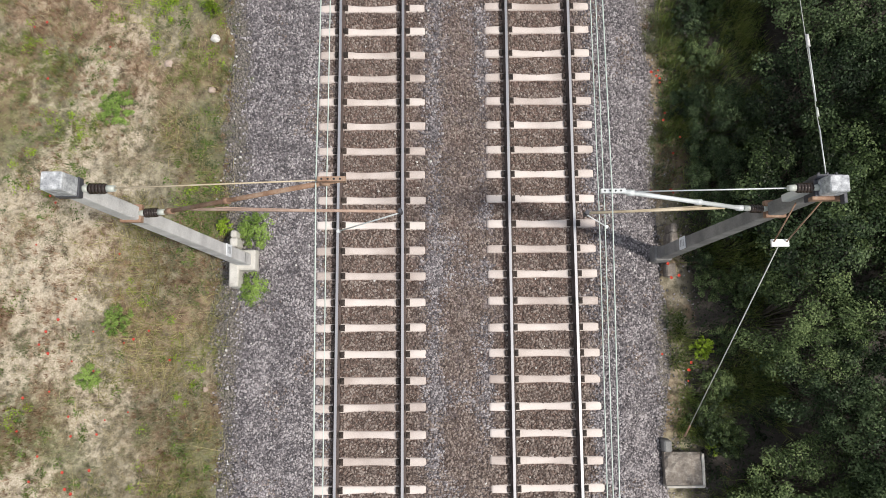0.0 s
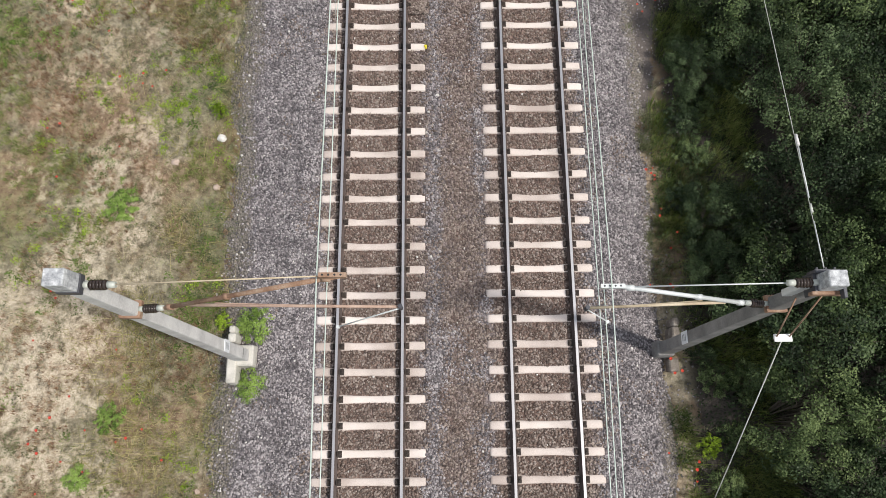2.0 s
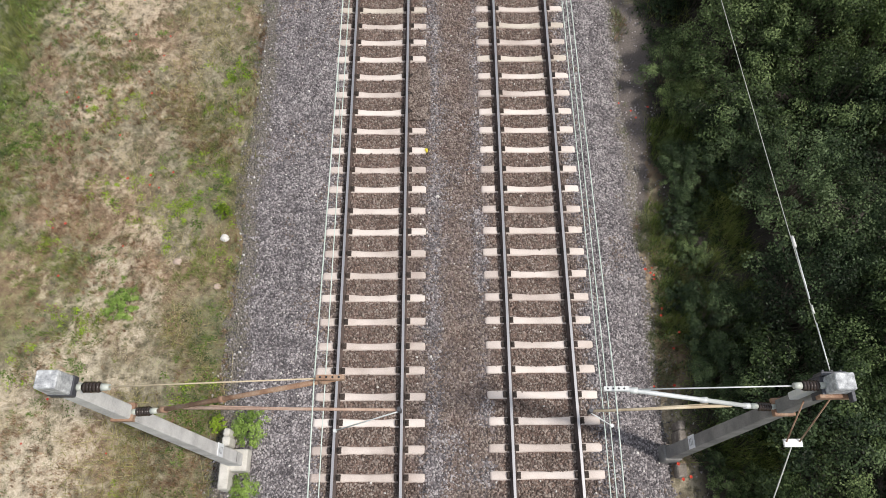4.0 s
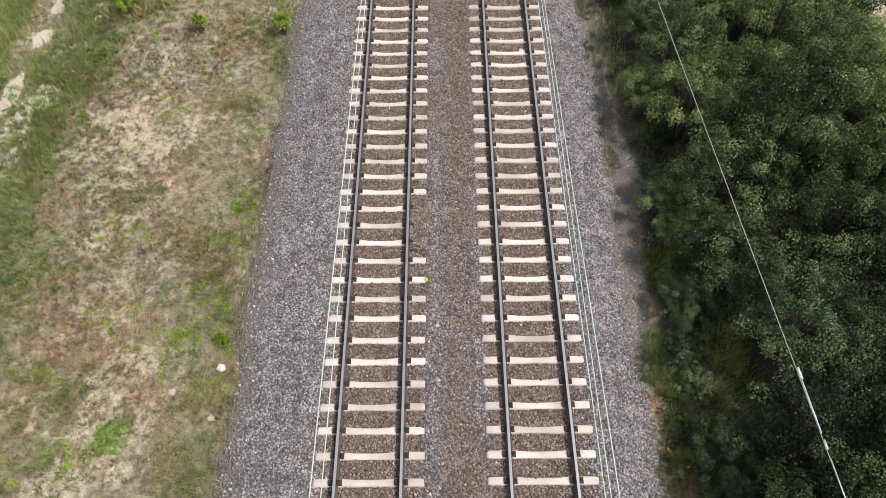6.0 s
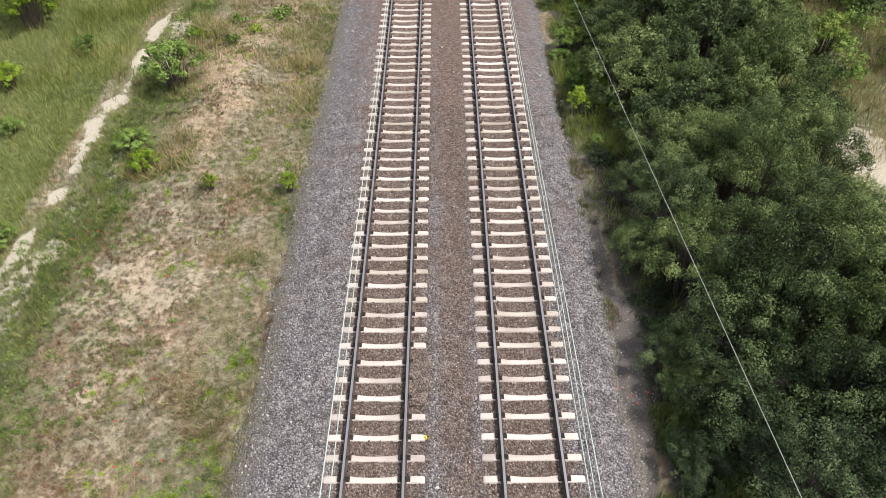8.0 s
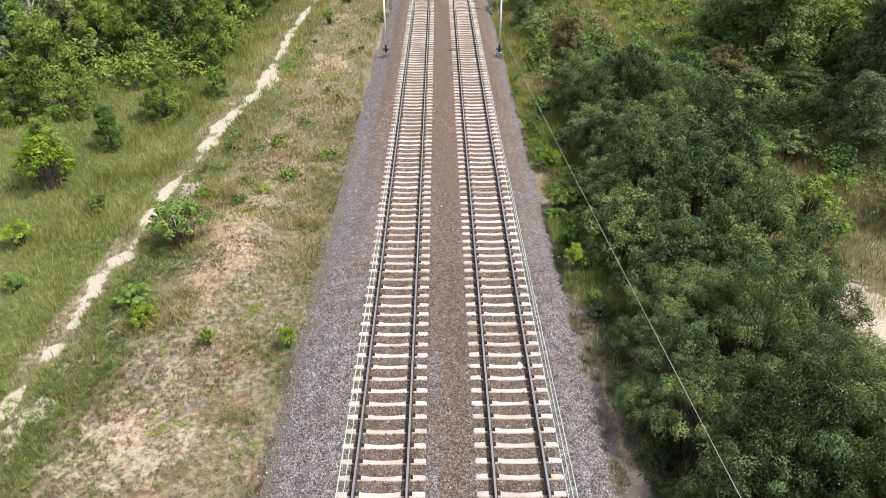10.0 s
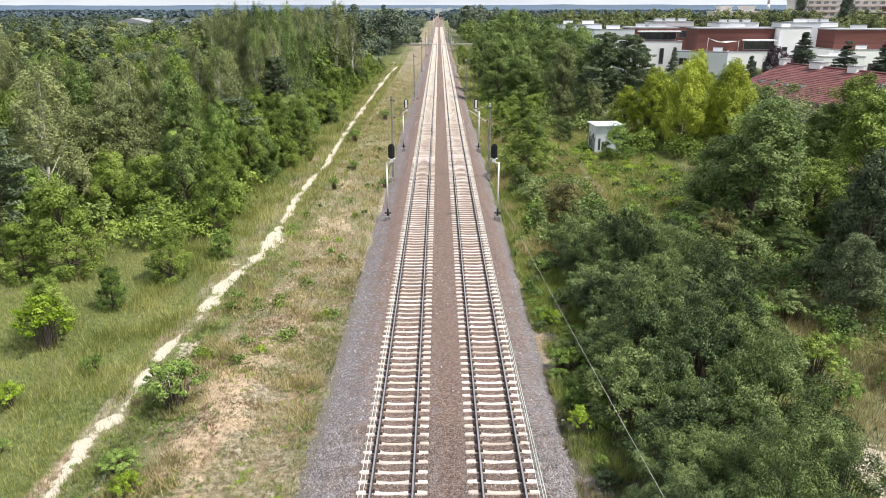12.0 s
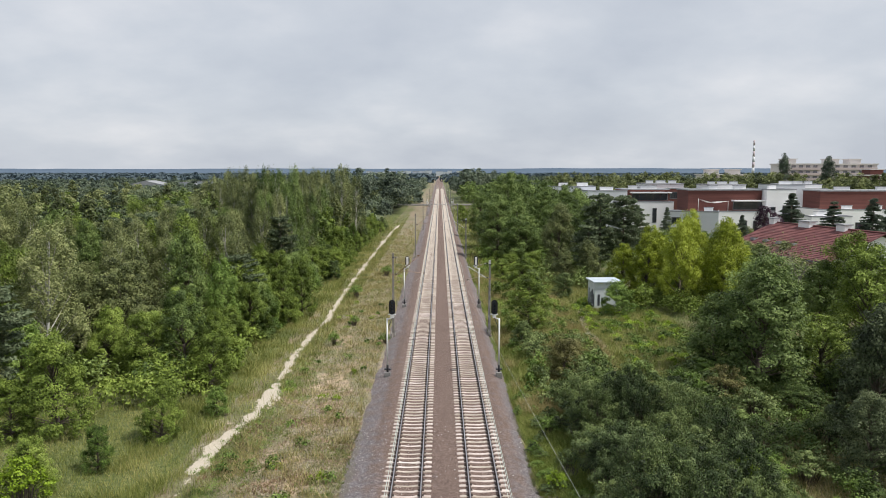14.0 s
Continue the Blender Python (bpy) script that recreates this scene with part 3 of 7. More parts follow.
def rust_mask(x, y):
    inner = np.exp(-((np.abs(np.abs(x) - 1.9) / 1.25) ** 4))
    inner = np.maximum(inner, 0.62 * np.exp(-(((x - 0.15) / 0.62) ** 4)))
    return 0.10 + 0.75 * inner + 0.60 * np.clip((y - 6) / 34, 0, 1) * np.clip((4.8 - np.abs(x)) * 1.4, 0.45, 1)


def toe_dust(x, y):
    return np.clip((np.where(x < 0, -x - 4.75, x - 4.35)) * 1.5 + 0.5 * (lattice(x, y, 0.8, 44) - 0.5), 0, 0.8) * np.clip((60 - y) / 30, 0.3, 1)


def make_ballast():
    xs = np.concatenate([np.arange(-6.3, 5.5, 0.12)])
    ys = np.unique(np.concatenate([np.arange(-16, 40, 0.2), np.arange(40, 120, 0.8), 120 + np.geomspace(1, 1700, 60)]))
    gx, gy = np.meshgrid(xs, ys)
    x, y = gx.ravel(), gy.ravel()
    nx = len(xs)
    i, j = np.meshgrid(np.arange(nx - 1), np.arange(len(ys) - 1))
    a = (j * nx + i).ravel()
    me = np_mesh("ballast_bed", np.c_[x, y, ballast_height(x, y)], np.c_[a, a + 1, a + nx + 1, a + nx], MAT["ballast"], True)
    me.attributes.new("rust", "FLOAT", "POINT").data.foreach_set("value", np.asarray(rust_mask(x, y), np.float32))
    me.attributes.new("dust", "FLOAT", "POINT").data.foreach_set("value", np.asarray(toe_dust(x, y), np.float32))
    return tagged(new("ballast_bed", me), "bed of grey crushed stone, rust-brown along the rails", "track bed", kind="structure")


def stones_mesh(name, x, y, z, size, material):
    """Many small angular stones in one mesh, each a skewed eight-sided lump."""
    n = len(x)
    corner = np.array([(1, 0, 0), (0, 1, 0), (-1, 0, 0), (0, -1, 0), (0, 0, 1), (0, 0, -1)], float) * 0.62
    loc = corner[None] + 0.28 * (rng.random((n, 6, 3)) - 0.5)
    loc *= size[:, None, None] * (0.65 + 0.75 * rng.random((n, 1, 3)))
    a, b = rng.random(n) * 6.28, (rng.random(n) - 0.5) * 2.4
    ca, sa, cb, sb = np.cos(a)[:, None], np.sin(a)[:, None], np.cos(b)[:, None], np.sin(b)[:, None]
    px, py, pz = loc[..., 0], loc[..., 1], loc[..., 2]
    px, pz = px * cb - pz * sb, px * sb + pz * cb
    px, py = px * ca - py * sa, px * sa + py * ca
    v = np.stack([px + x[:, None], py + y[:, None], pz + z[:, None]], -1).reshape(-1, 3)
    f = np.array([(0, 1, 4), (1, 2, 4), (2, 3, 4), (3, 0, 4), (1, 0, 5), (2, 1, 5), (3, 2, 5), (0, 3, 5)])
    return np_mesh(name, v, (np.arange(n)[:, None, None] * 6 + f[None]).reshape(-1, 3), material)


def make_stones():
    for name, material, rusty, count in (("ballast_stones", "stone", False, 80000), ("rusty_ballast_stones", "stone_rust", True, 60000)):
        y = -9.5 + 30 * rng.random(count * 3) ** 1.45
        x = -5.9 + 10.9 * rng.random(count * 3)
        keep = (rust_mask(x, y) + 0.5 * (lattice(x, y, 0.7, 51) - 0.5) + 0.35 * (rng.random(len(x)) - 0.5) > 0.36) == rusty
        keep &= ~((np.abs(np.abs(x) - 2) < 1.3) & (np.abs((y + 0.3) % 0.6 - 0.3) < 0.088))
        keep &= (np.abs(np.abs(np.abs(x) - 2) - 0.753) > 0.09) & (rng.random(len(x)) > 1.15 * toe_dust(x, y))
        x, y = x[keep][:count], y[keep][:count]
        size = 0.032 + 0.03 * rng.random(len(x))
        me = stones_mesh(name, x, y, ballast_height(x, y) + 0.012, size, MAT[material])
        tagged(new(name, me), "loose crushed railway ballast stones", "ballast", kind="stuff")
    # ballast heaped over a few sleeper ends
    hx, hy = rng.uniform(-1.18, -0.62, 1500), rng.uniform(5.75, 7.45, 1500)
    me = stones_mesh("ballast_heap", hx, hy, 0.005 + 0.03 * rng.random(1500), rng.uniform(0.035, 0.06, 1500), MAT["stone_rust"])
    tagged(new("ballast_heap", me), "ballast stones heaped over buried sleeper ends", "ballast", kind="stuff")
    # single stones strewn over the trodden strip
    x = 4.55 + 1.25 * rng.random(4200) ** 1.7
    y = rng.uniform(-10, 34, len(x))
    me = stones_mesh("strewn_stones", x, y, np.maximum(ground_height(x, y), ballast_height(x, y)) + 0.006, rng.uniform(0.02, 0.055, len(x)), MAT["stone"])
    tagged(new("strewn_stones", me), "stones strewn over bare soil beside the ballast", "stones", kind="stuff")
    # a scatter of paler stones on the shoulders
    x = np.concatenate([rng.uniform(-5.9, -3.4, 650), rng.uniform(-3.2, 3.2, 500), rng.uniform(3.4, 5.2, 160)])
    y = rng.uniform(-9.5, 40, len(x))
    me = stones_mesh("pale_stones", x, y, ballast_height(x, y) + 0.02, rng.uniform(0.025, 0.06, len(x)), MAT["pebble"])
    tagged(new("pale_stones", me), "pale stones scattered over the ballast", "stones", kind="stuff")


make_ground()
make_ballast()
make_stones()

# ---------------------------------------------------------------- railway tracks
SLEEPER_X = [-1.275, -1.22, -0.95, -0.60, -0.35, 0.0, 0.35, 0.60, 0.95, 1.22, 1.275]
SLEEPER_Z = [-0.025, -0.004, 0.006, 0.002, -0.040, -0.052, -0.040, 0.002, 0.006, -0.004, -0.025]
SLEEPER_W = [0.080, 0.088, 0.090, 0.088, 0.078, 0.074, 0.078, 0.088, 0.090, 0.088, 0.080]


def sleeper_arrays():
    v, f = [], []
    for x, z, w in zip(SLEEPER_X, SLEEPER_Z, SLEEPER_W):
        v += [(x, -w - 0.05, -0.20), (x, -w, z - 0.012), (x, -w + 0.014, z), (x, w - 0.014, z), (x, w, z - 0.012), (x, w + 0.05, -0.20)]
    for i in range(len(SLEEPER_X) - 1):
        for k in range(5):
            a = i * 6 + k
            f.append((a, a + 6, a + 7, a + 1))
    last = (len(SLEEPER_X) - 1) * 6
    f += [(0, 1, 4, 5), (1, 2, 3, 4), (last + 5, last + 4, last + 1, last), (last + 4, last + 3, last + 2, last + 1)]
    return np.array(v), np.array(f)


def clip_mesh():
    s = Shape()
    s.box(-0.055, 0.055, -0.075, 0.075, -0.01, 0.022, 0.9)
    s.box(-0.03, 0.05, -0.05, 0.05, 0.02, 0.05, 0.7)
    s.rod((-0.045, -0.055, 0.045), (-0.045, 0.055, 0.045), 0.014, 0.014, 6)
    s.rod((0.02, 0, 0.04), (0.02, 0, 0.085), 0.018, 0.014, 6)
    bmesh.ops.recalc_face_normals(s.bm, faces=list(s.bm.faces))
    me = bpy.data.meshes.new("rail_clip")
    s.bm.to_mesh(me); s.bm.free()
    me.materials.append(MAT["clip"])
    return me


RAIL = [(-0.075, 0.0), (-0.075, 0.012), (-0.02, 0.032), (-0.009, 0.05), (-0.009, 0.125), (-0.034, 0.137), (-0.036, 0.165), (-0.028, 0.172),
        (0.028, 0.172), (0.036, 0.165), (0.034, 0.137), (0.009, 0.125), (0.009, 0.05), (0.02, 0.032), (0.075, 0.012), (0.075, 0.0)]


def make_track(cx, shift, label):
    track = thing("railway_track", (cx, 0, 0), label, "railway track", "parallel railway tracks")
    sv, sf = sleeper_arrays()
    sme, cme = np_mesh("sleeper", sv, sf, MAT["sleeper"]), clip_mesh()
    near = range(-18, 168)
    for k in near:
        ob = new("sleeper", sme)
        ob.parent = track
        # Distance browning is put into colour: darker sleepers grow commoner along the track.
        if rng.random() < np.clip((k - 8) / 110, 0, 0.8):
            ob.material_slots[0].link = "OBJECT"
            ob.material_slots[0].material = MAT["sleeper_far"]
        ob.matrix_basis = pose(rng.normal(0, 0.006), k * 0.6 + shift + rng.normal(0, 0.008), rng.normal(0, 0.003), 0, 0, rng.normal(0, 0.25))
        if k < 45:
            for rx in (-0.753, 0.753):
                for side in (-1, 1):
                    c = new("rail_clip", cme)
                    c.parent = ob
                    c.matrix_basis = pose(rx + side * 0.105, 0, 0.012, 0, 0, 0 if side > 0 else 180)
    ks = np.arange(168, 1100)
    far = np.concatenate([sv + np.array([0, k * 0.6 + shift, 0]) for k in ks])
    ff = np.concatenate([sf + i * len(sv) for i in range(len(ks))])
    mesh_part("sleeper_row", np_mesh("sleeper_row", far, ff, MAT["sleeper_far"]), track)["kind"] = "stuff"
    kc = np.arange(45, 110)
    block = np.array([(-0.055, -0.075, 0), (0.055, -0.075, 0), (0.055, 0.075, 0), (-0.055, 0.075, 0), (-0.04, -0.05, 0.06), (0.04, -0.05, 0.06), (0.04, 0.05, 0.06), (-0.04, 0.05, 0.06)])
    bf = np.array([(4, 5, 6, 7), (0, 1, 5, 4), (1, 2, 6, 5), (2, 3, 7, 6), (3, 0, 4, 7)])
    spots = [(rx + s * 0.105, k * 0.6 + shift, 0.01) for k in kc for rx in (-0.753, 0.753) for s in (-1, 1)]
    cv = np.concatenate([block + np.array(p) for p in spots])
    cf = np.concatenate([bf + 8 * i for i in range(len(spots))])
    mesh_part("clip_row", np_mesh("clip_row", cv, cf, MAT["clip"]), track)["kind"] = "stuff"
    for rx in (-0.753, 0.753):
        rail = Shape().prism([(x + rx, z + 0.006) for x, z in RAIL], -16, 1500).put("rail", "rail", track, "rust-brown steel rail")
        Shape().prism([(rx - 0.033, 0.174), (rx - 0.029, 0.182), (rx + 0.029, 0.182), (rx + 0.033, 0.174)], -16, 1500).put("running_surface", "steel", rail, "polished steel running surface")
    return track


make_track(-2.0, 0.0, "straight railway track with rusty rails on pale concrete sleepers")
make_track(2.0, 0.02, "straight railway track with rusty rails on pale concrete sleepers")

# ---------------------------------------------------------------- overhead line


def insulator(at, direction, length, parent, pale=0.35):
    """A ribbed insulator along a direction, with pale end fittings."""
    at, d = Vector(at), Vector(direction).normalized()
    s = Shape()
    for i in range(5):
        c = at + d * (length * (0.30 + 0.10 * i))
        s.rod(c - d * 0.016, c + d * 0.016, 0.072, 0.06, 14)
    s.rod(at + d * length * 0.2, at + d * length * 0.8, 0.045, 0.045, 12)
    ob = s.put("insulator", "porcelain", parent, "brown ribbed porcelain insulator")
    e = Shape()
    e.rod(at, at + d * length * 0.24, 0.048, 0.04, 12).put("end_fitting", "porcelain_pale", ob)
    Shape().rod(at + d * length * 0.76, at + d * length, 0.048, 0.04, 12).put("end_fitting", "porcelain_pale", ob)


def make_mast(x, y, s, height, z_top, z_low, tip, arm, steady, tone, tube, group):
    """A concrete mast beside the track with its cantilever. s: the side it stands on; tip, arm and steady are places across the track."""
    label = ("weathered grey concrete overhead line mast with a rusty cantilever" if tube == "rust" else "dark concrete overhead line mast with a galvanised cantilever")
    mast = thing("overhead_line_mast", (x, y, FIELD), label, "mast", group)
    up = -FIELD
    pole = Shape().box(-0.168, 0.168, -0.138, 0.138, -0.3, height + up, 0.66)
    pole.bevel(0.018).put("pole", tone, mast, "tapered concrete pole with sharp faces")
    face = Shape()
    face.box(-s * 0.162 - 0.004, -s * 0.162 + 0.004, -0.10, 0.10, 1.0, 1.02)
    face.put("form_line", "concrete_dark", mast)
    top = Shape().box(-0.138, 0.138, -0.118, 0.118, height + up - 0.34, height + up + 0.02, 0.93)
    top.bevel(0.012).put("pole_cap", "cap", mast, "grey flaking painted pole head")
    Shape().box(-0.148, 0.148, -0.126, 0.126, height + up - 0.46, height + up - 0.34).bevel(0.008).put("steel_band", "band", mast)
    for z in (z_low + up - 0.02,):
        Shape().box(-0.160, 0.160, -0.134, 0.134, z - 0.05, z + 0.05).bevel(0.006).put("clamp", "rust", mast, "rusty steel clamp round the pole")
    # foundation
    f = Shape().box(-0.33, 0.31, -0.28, 0.28, -0.2, up + 0.04, 0.84) if s < 0 else Shape().box(-0.25, 0.22, -0.20, 0.20, -0.2, up + 0.02, 0.84)
    f.bevel(0.03).put("foundation", "concrete_pale" if tube == "rust" else "concrete_dark", mast, "cracked concrete collar")
    w = Shape()
    wx0, wx1 = sorted((s * 0.10, s * 0.34))
    slabs = ((-0.66, 0.30, 0.08), (0.30, 0.52, 0.10), (0.52, 0.70, 0.06)) if s < 0 else ((-0.52, -0.20, -0.22), (0.20, 0.50, 0.04), (0.50, 0.72, 0.02))
    for (y0, y1, h0) in slabs:
        k = 0.0 if y1 < 0.4 else 0.05 if y1 < 0.6 else 0.09
        w.box(wx0 + k * (s > 0), wx1 - k * (s < 0), y0, y1, -0.2, up + h0, 0.93)
    w.bevel(0.03).put("wing_wall", "concrete_pale" if s < 0 else "concrete_soiled", mast, "pale concrete slab behind the foot")
    sign = Shape().box(-s * 0.160 - 0.006, -s * 0.160 + 0.006, -0.13, 0.13, up + 1.55, up + 1.90).put("number_plate", "plate", mast, "white enamel plate")
    for k in range(3):
        Shape().box(-s * 0.168 - 0.002, -s * 0.168 + 0.002, -0.07, 0.07, up + 1.63 + 0.08 * k, up + 1.66 + 0.08 * k).put("print_bar", "mark", sign)
    # cantilever, in places across the track
    def at(px, pz, dy=0.0):
        return (px - x, dy, pz + up)
    inner = x - s * 0.125
    cant = Shape()
    m = tube
    low = at(inner - s * 0.28, z_low)
    high = at(inner - s * 0.28, z_top)
    insulator(at(inner, z_top), (-s, 0, 0), 0.42, mast)
    insulator(at(inner, z_low), (-s, 0, 0.25), 0.42, mast)
    tipv = at(tip[0], tip[1], 0.05)
    cant.rod(low, tipv, 0.034, 0.034, 10)
    for k in (0.08, 0.42, 0.93):
        c = Vector(low).lerp(Vector(tipv), k)
        cant.rod(c - Vector((0.05, 0, 0)), c + Vector((0.05, 0, 0)), 0.046, 0.046, 10)
    cant_ob = cant.put("bracket_tube", m, mast, "slanting bracket tube")
    tie = Shape().rod(high, at(tip[0] - (-s) * 0.25, tip[1] - 0.02, 0.05), 0.010, 0.010, 8)
    tie.put("tie_rod", "tan" if tube == "rust" else "galv", mast, "thin tie rod")
    lug = Shape().box(tipv[0] - 0.28, tipv[0] + 0.06, 0.02, 0.08, tipv[2] - 0.03, tipv[2] + 0.05)
    plate = lug.put("tie_plate", m, mast)
    for k in range(4):
        Shape().rod((tipv[0] - 0.23 + 0.075 * k, 0.05, tipv[2] + 0.048), (tipv[0] - 0.23 + 0.075 * k, 0.05, tipv[2] + 0.054), 0.014, 0.014, 8).put("hole", "black", plate)
    reg = Shape()
    a0 = Vector(low).lerp(Vector(tipv), 0.2)
    reg.rod(a0 + Vector((0, -0.02, -0.02)), at(arm[0], arm[1], -0.02), 0.025, 0.022, 8)
    reg.rod(a0 + Vector((-s * 0.4, -0.02, 0.12)), at(tip[0], arm[1] + 0.03, -0.02), 0.008, 0.008, 6)
    reg.put("registration_arm", "pinkrust" if tube == "rust" else "tan", mast, "long registration arm")
    st = Shape().rod(at(arm[0], arm[1] - 0.05, -0.03), at(steady[0], steady[1], -0.20), 0.011, 0.010, 8)
    st.rod(at(steady[0], steady[1] + 0.02, -0.2), at(steady[0], steady[1] - 0.05, -0.2), 0.03, 0.03, 8)
    st.put("steady_arm", "galv", mast, "pale metal steady arm")
    Shape().rod(at(arm[0], arm[1] + 0.08, -0.02), at(arm[0], arm[1] - 0.12, -0.02), 0.035, 0.035, 8).put("hook", "band", mast)
    return mast


MAST_Y = -3.2
left_mast = make_mast(-4.95, MAST_Y, -1, 8.15, 7.70, 6.00, (-1.56, 7.90), (-0.94, 6.15), (-1.95, 5.45), "concrete", "rust", "overhead line masts")
right_mast = make_mast(4.86, -3.1, 1, 7.32, 7.05, 5.52, (2.17, 6.66), (1.95, 5.38), (2.32, 5.12), "concrete_dark", "galv", "overhead line masts")
ROWS_FAR = ((65.3, 66.0), (131, 130), (195, 193), (258, 257), (320, 320), (384, 384), (450, 450), (520, 520))
for yl, yr in ROWS_FAR:
    for src, sx, yy in ((left_mast, -4.95, yl), (right_mast, 4.80, yr)):
        far_mast = copy_thing(src, pose(sx, yy, FIELD) @ Matrix.Diagonal((0.78, 0.78, 1, 1)))
        if sx < 0:
            for piece in far_mast.children:
                if piece.name.split(".")[0] in ("pole", "pole_cap", "foundation", "wing_wall"):
                    piece.material_slots[0].link = "OBJECT"
                    piece.material_slots[0].material = MAT["concrete_brown"]


def sag_line(a, b, sag, n=14):
    a, b = Vector(a), Vector(b)
    return [a.lerp(b, i / n) - Vector((0, 0, 4 * sag * (i / n) * (1 - i / n))) for i in range(n + 1)]


def make_wires(side, xs, z_mess, z_cont, stations):
    """Messenger wire, contact wire and droppers of one track."""
    line = thing("overhead_line", (0, 0, 0), "thin greenish overhead messenger and contact wires above a track", "overhead line", "overhead lines")
    mess, cont = [], []
    for i, (a, b) in enumerate(zip(stations, stations[1:])):
        xa, xb = xs[i % 2], xs[(i + 1) % 2]
        mess += sag_line((xa[0], a, z_mess), (xb[0], b, z_mess), 0.85)[(1 if i else 0):]
        cont += sag_line((xa[1], a, z_cont), (xb[1], b, z_cont), 0.03)[(1 if i else 0):]
    Shape().path(mess, 0.009, 6).put("messenger_wire", "wire", line, "greenish copper messenger wire")
    Shape().path(cont, 0.009, 6).put("contact_wire", "wire", line, "copper contact wire")
    if side > 0:
        Shape().path([p - Vector((0.09, 0, 0)) for p in cont], 0.009, 6).put("contact_wire", "wire", line, "copper contact wire")
    for k, (p, q) in enumerate(zip(mess[1::2], cont[1::2])):
        if p.y > 200:
            break
        Shape().rod(p, q, 0.004, 0.004, 5).put("dropper", "wire", line)


make_wires(-1, ((-1.80, -1.95), (-1.9, -2.15)), 7.72, 5.42, [-68, -3.15] + [a for a, b in ROWS_FAR])
make_wires(1, ((1.95, 1.90), (2.03, 2.30)), 6.75, 5.12, [-68, -3.05] + [b for a, b in ROWS_FAR])

# extra steelwork at the head of the anchored mast
for k, (dx, dy, z, w, d, h) in enumerate(((-0.02, 0.143, 7.02, 0.34, 0.05, 0.24), (0.0, -0.143, 7.00, 0.46, 0.05, 0.12), (-0.158, 0.0, 6.90, 0.05, 0.30, 0.30), (0.156, -0.1, 7.12, 0.05, 0.26, 0.10))):
    Shape().box(dx - w / 2, dx + w / 2, dy - d / 2, dy + d / 2, z - h / 2 - FIELD, z + h / 2 - FIELD).bevel(0.006).put("head_plate", "band" if k != 1 else "rust", right_mast, "steel plate bolted to the pole head")
for dx in (-0.12, 0.0, 0.12):
    Shape().rod((dx, 0.163, 7.05 - FIELD), (dx, 0.205, 7.05 - FIELD), 0.02, 0.02, 6).put("bolt", "band", right_mast)
Shape().box(-0.30, -0.16, -0.05, 0.05, 6.35 - FIELD, 6.95 - FIELD).bevel(0.01).put("link_plate", "galv", right_mast, "pale link plate")

# the anchored wire and its guy at the dark mast
anchored = thing("anchored_wire", (0, 0, 0), "thin pale wire running from the dark mast to the track ahead", "wire")
start, end = Vector((4.90, -2.95, 6.95)), Vector((2.15, 62.0, 5.45))
line_pts = sag_line(start, end, 0.35, 20)
Shape().path(line_pts, 0.006, 6).put("long_wire", "cable", anchored, "long pale wire")
u = (end - start).normalized()
Shape().rod(start, start + u * 0.75, 0.009, 0.009, 8).put("link_rod", "galv", anchored)
Shape().rod(start + u * 1.1, start + u * 1.9, 0.010, 0.010, 8).put("strain_rod", "galv", anchored, "pale strain rod")
for d0, ln, r in ((0.88, 0.13, 0.020), (1.9, 0.18, 0.028)):
    Shape().rod(start + u * d0, start + u * (d0 + ln), r, r * 0.8, 10).put("coupling", "concrete" if d0 > 1 else "porcelain_pale", anchored)

guy = thing("guy_wire", (0, 0, 0), "steel guy wire with a pale yoke plate and concrete anchor", "guy wire")
yoke = Vector((4.95, -3.62, 5.42))
foot = Vector((5.08, -7.25, 0.15))
for side in (-1, 1):
    Shape().rod((4.86 + side * 0.12, -3.18, 6.55 + 0.15 * side), yoke + Vector((side * 0.10, 0.02, 0.02)), 0.012, 0.012, 7).put("tie_strand", "rust", guy, "rusty twin strand")
Shape().box(yoke.x - 0.14, yoke.x + 0.14, yoke.y - 0.06, yoke.y + 0.06, yoke.z - 0.02, yoke.z + 0.02).bevel(0.006).put("yoke_plate", "white", guy, "pale yoke plate")
Shape().rod(yoke, foot, 0.010, 0.010, 7).put("guy_strand", "cable", guy, "long steel strand")
Shape().rod(foot, foot + (yoke - foot).normalized() * 0.5, 0.022, 0.018, 8).put("turnbuckle", "rust", guy)
anchor = thing("anchor_block", (5.15, -8.02, FIELD), "worn pale brown concrete anchor slab half sunk in soil", "anchor block")
slab = Shape()
bmesh.ops.create_grid(slab.bm, x_segments=14, y_segments=12, size=0.5)
for v in slab.bm.verts:
    edge = min(0.5 - abs(v.co.x), 0.5 - abs(v.co.y))
    v.co = Vector((v.co.x * 0.86, v.co.y * 0.72, 0.30 + 0.045 * noise.noise(v.co * 5) + 0.02 * noise.noise(v.co * 17) - (0.05 if edge < 0.01 and v.co.y > 0 else 0)))
skirt = bmesh.ops.extrude_edge_only(slab.bm, edges=[e for e in slab.bm.edges if e.is_boundary])
for v in (g for g in skirt["geom"] if isinstance(g, bmesh.types.BMVert)):
    v.co.z = -0.2
slab.put("slab", "concrete_soiled", anchor, "flat concrete slab stained brown by soil")
Shape().box(0.40, 0.46, -0.40, 0.34, -0.2, 0.335).bevel(0.01).put("rim", "concrete_pale", anchor)
Shape().box(-0.43, 0.44, -0.42, -0.365, -0.2, 0.345).bevel(0.01).put("rim", "concrete_pale", anchor)
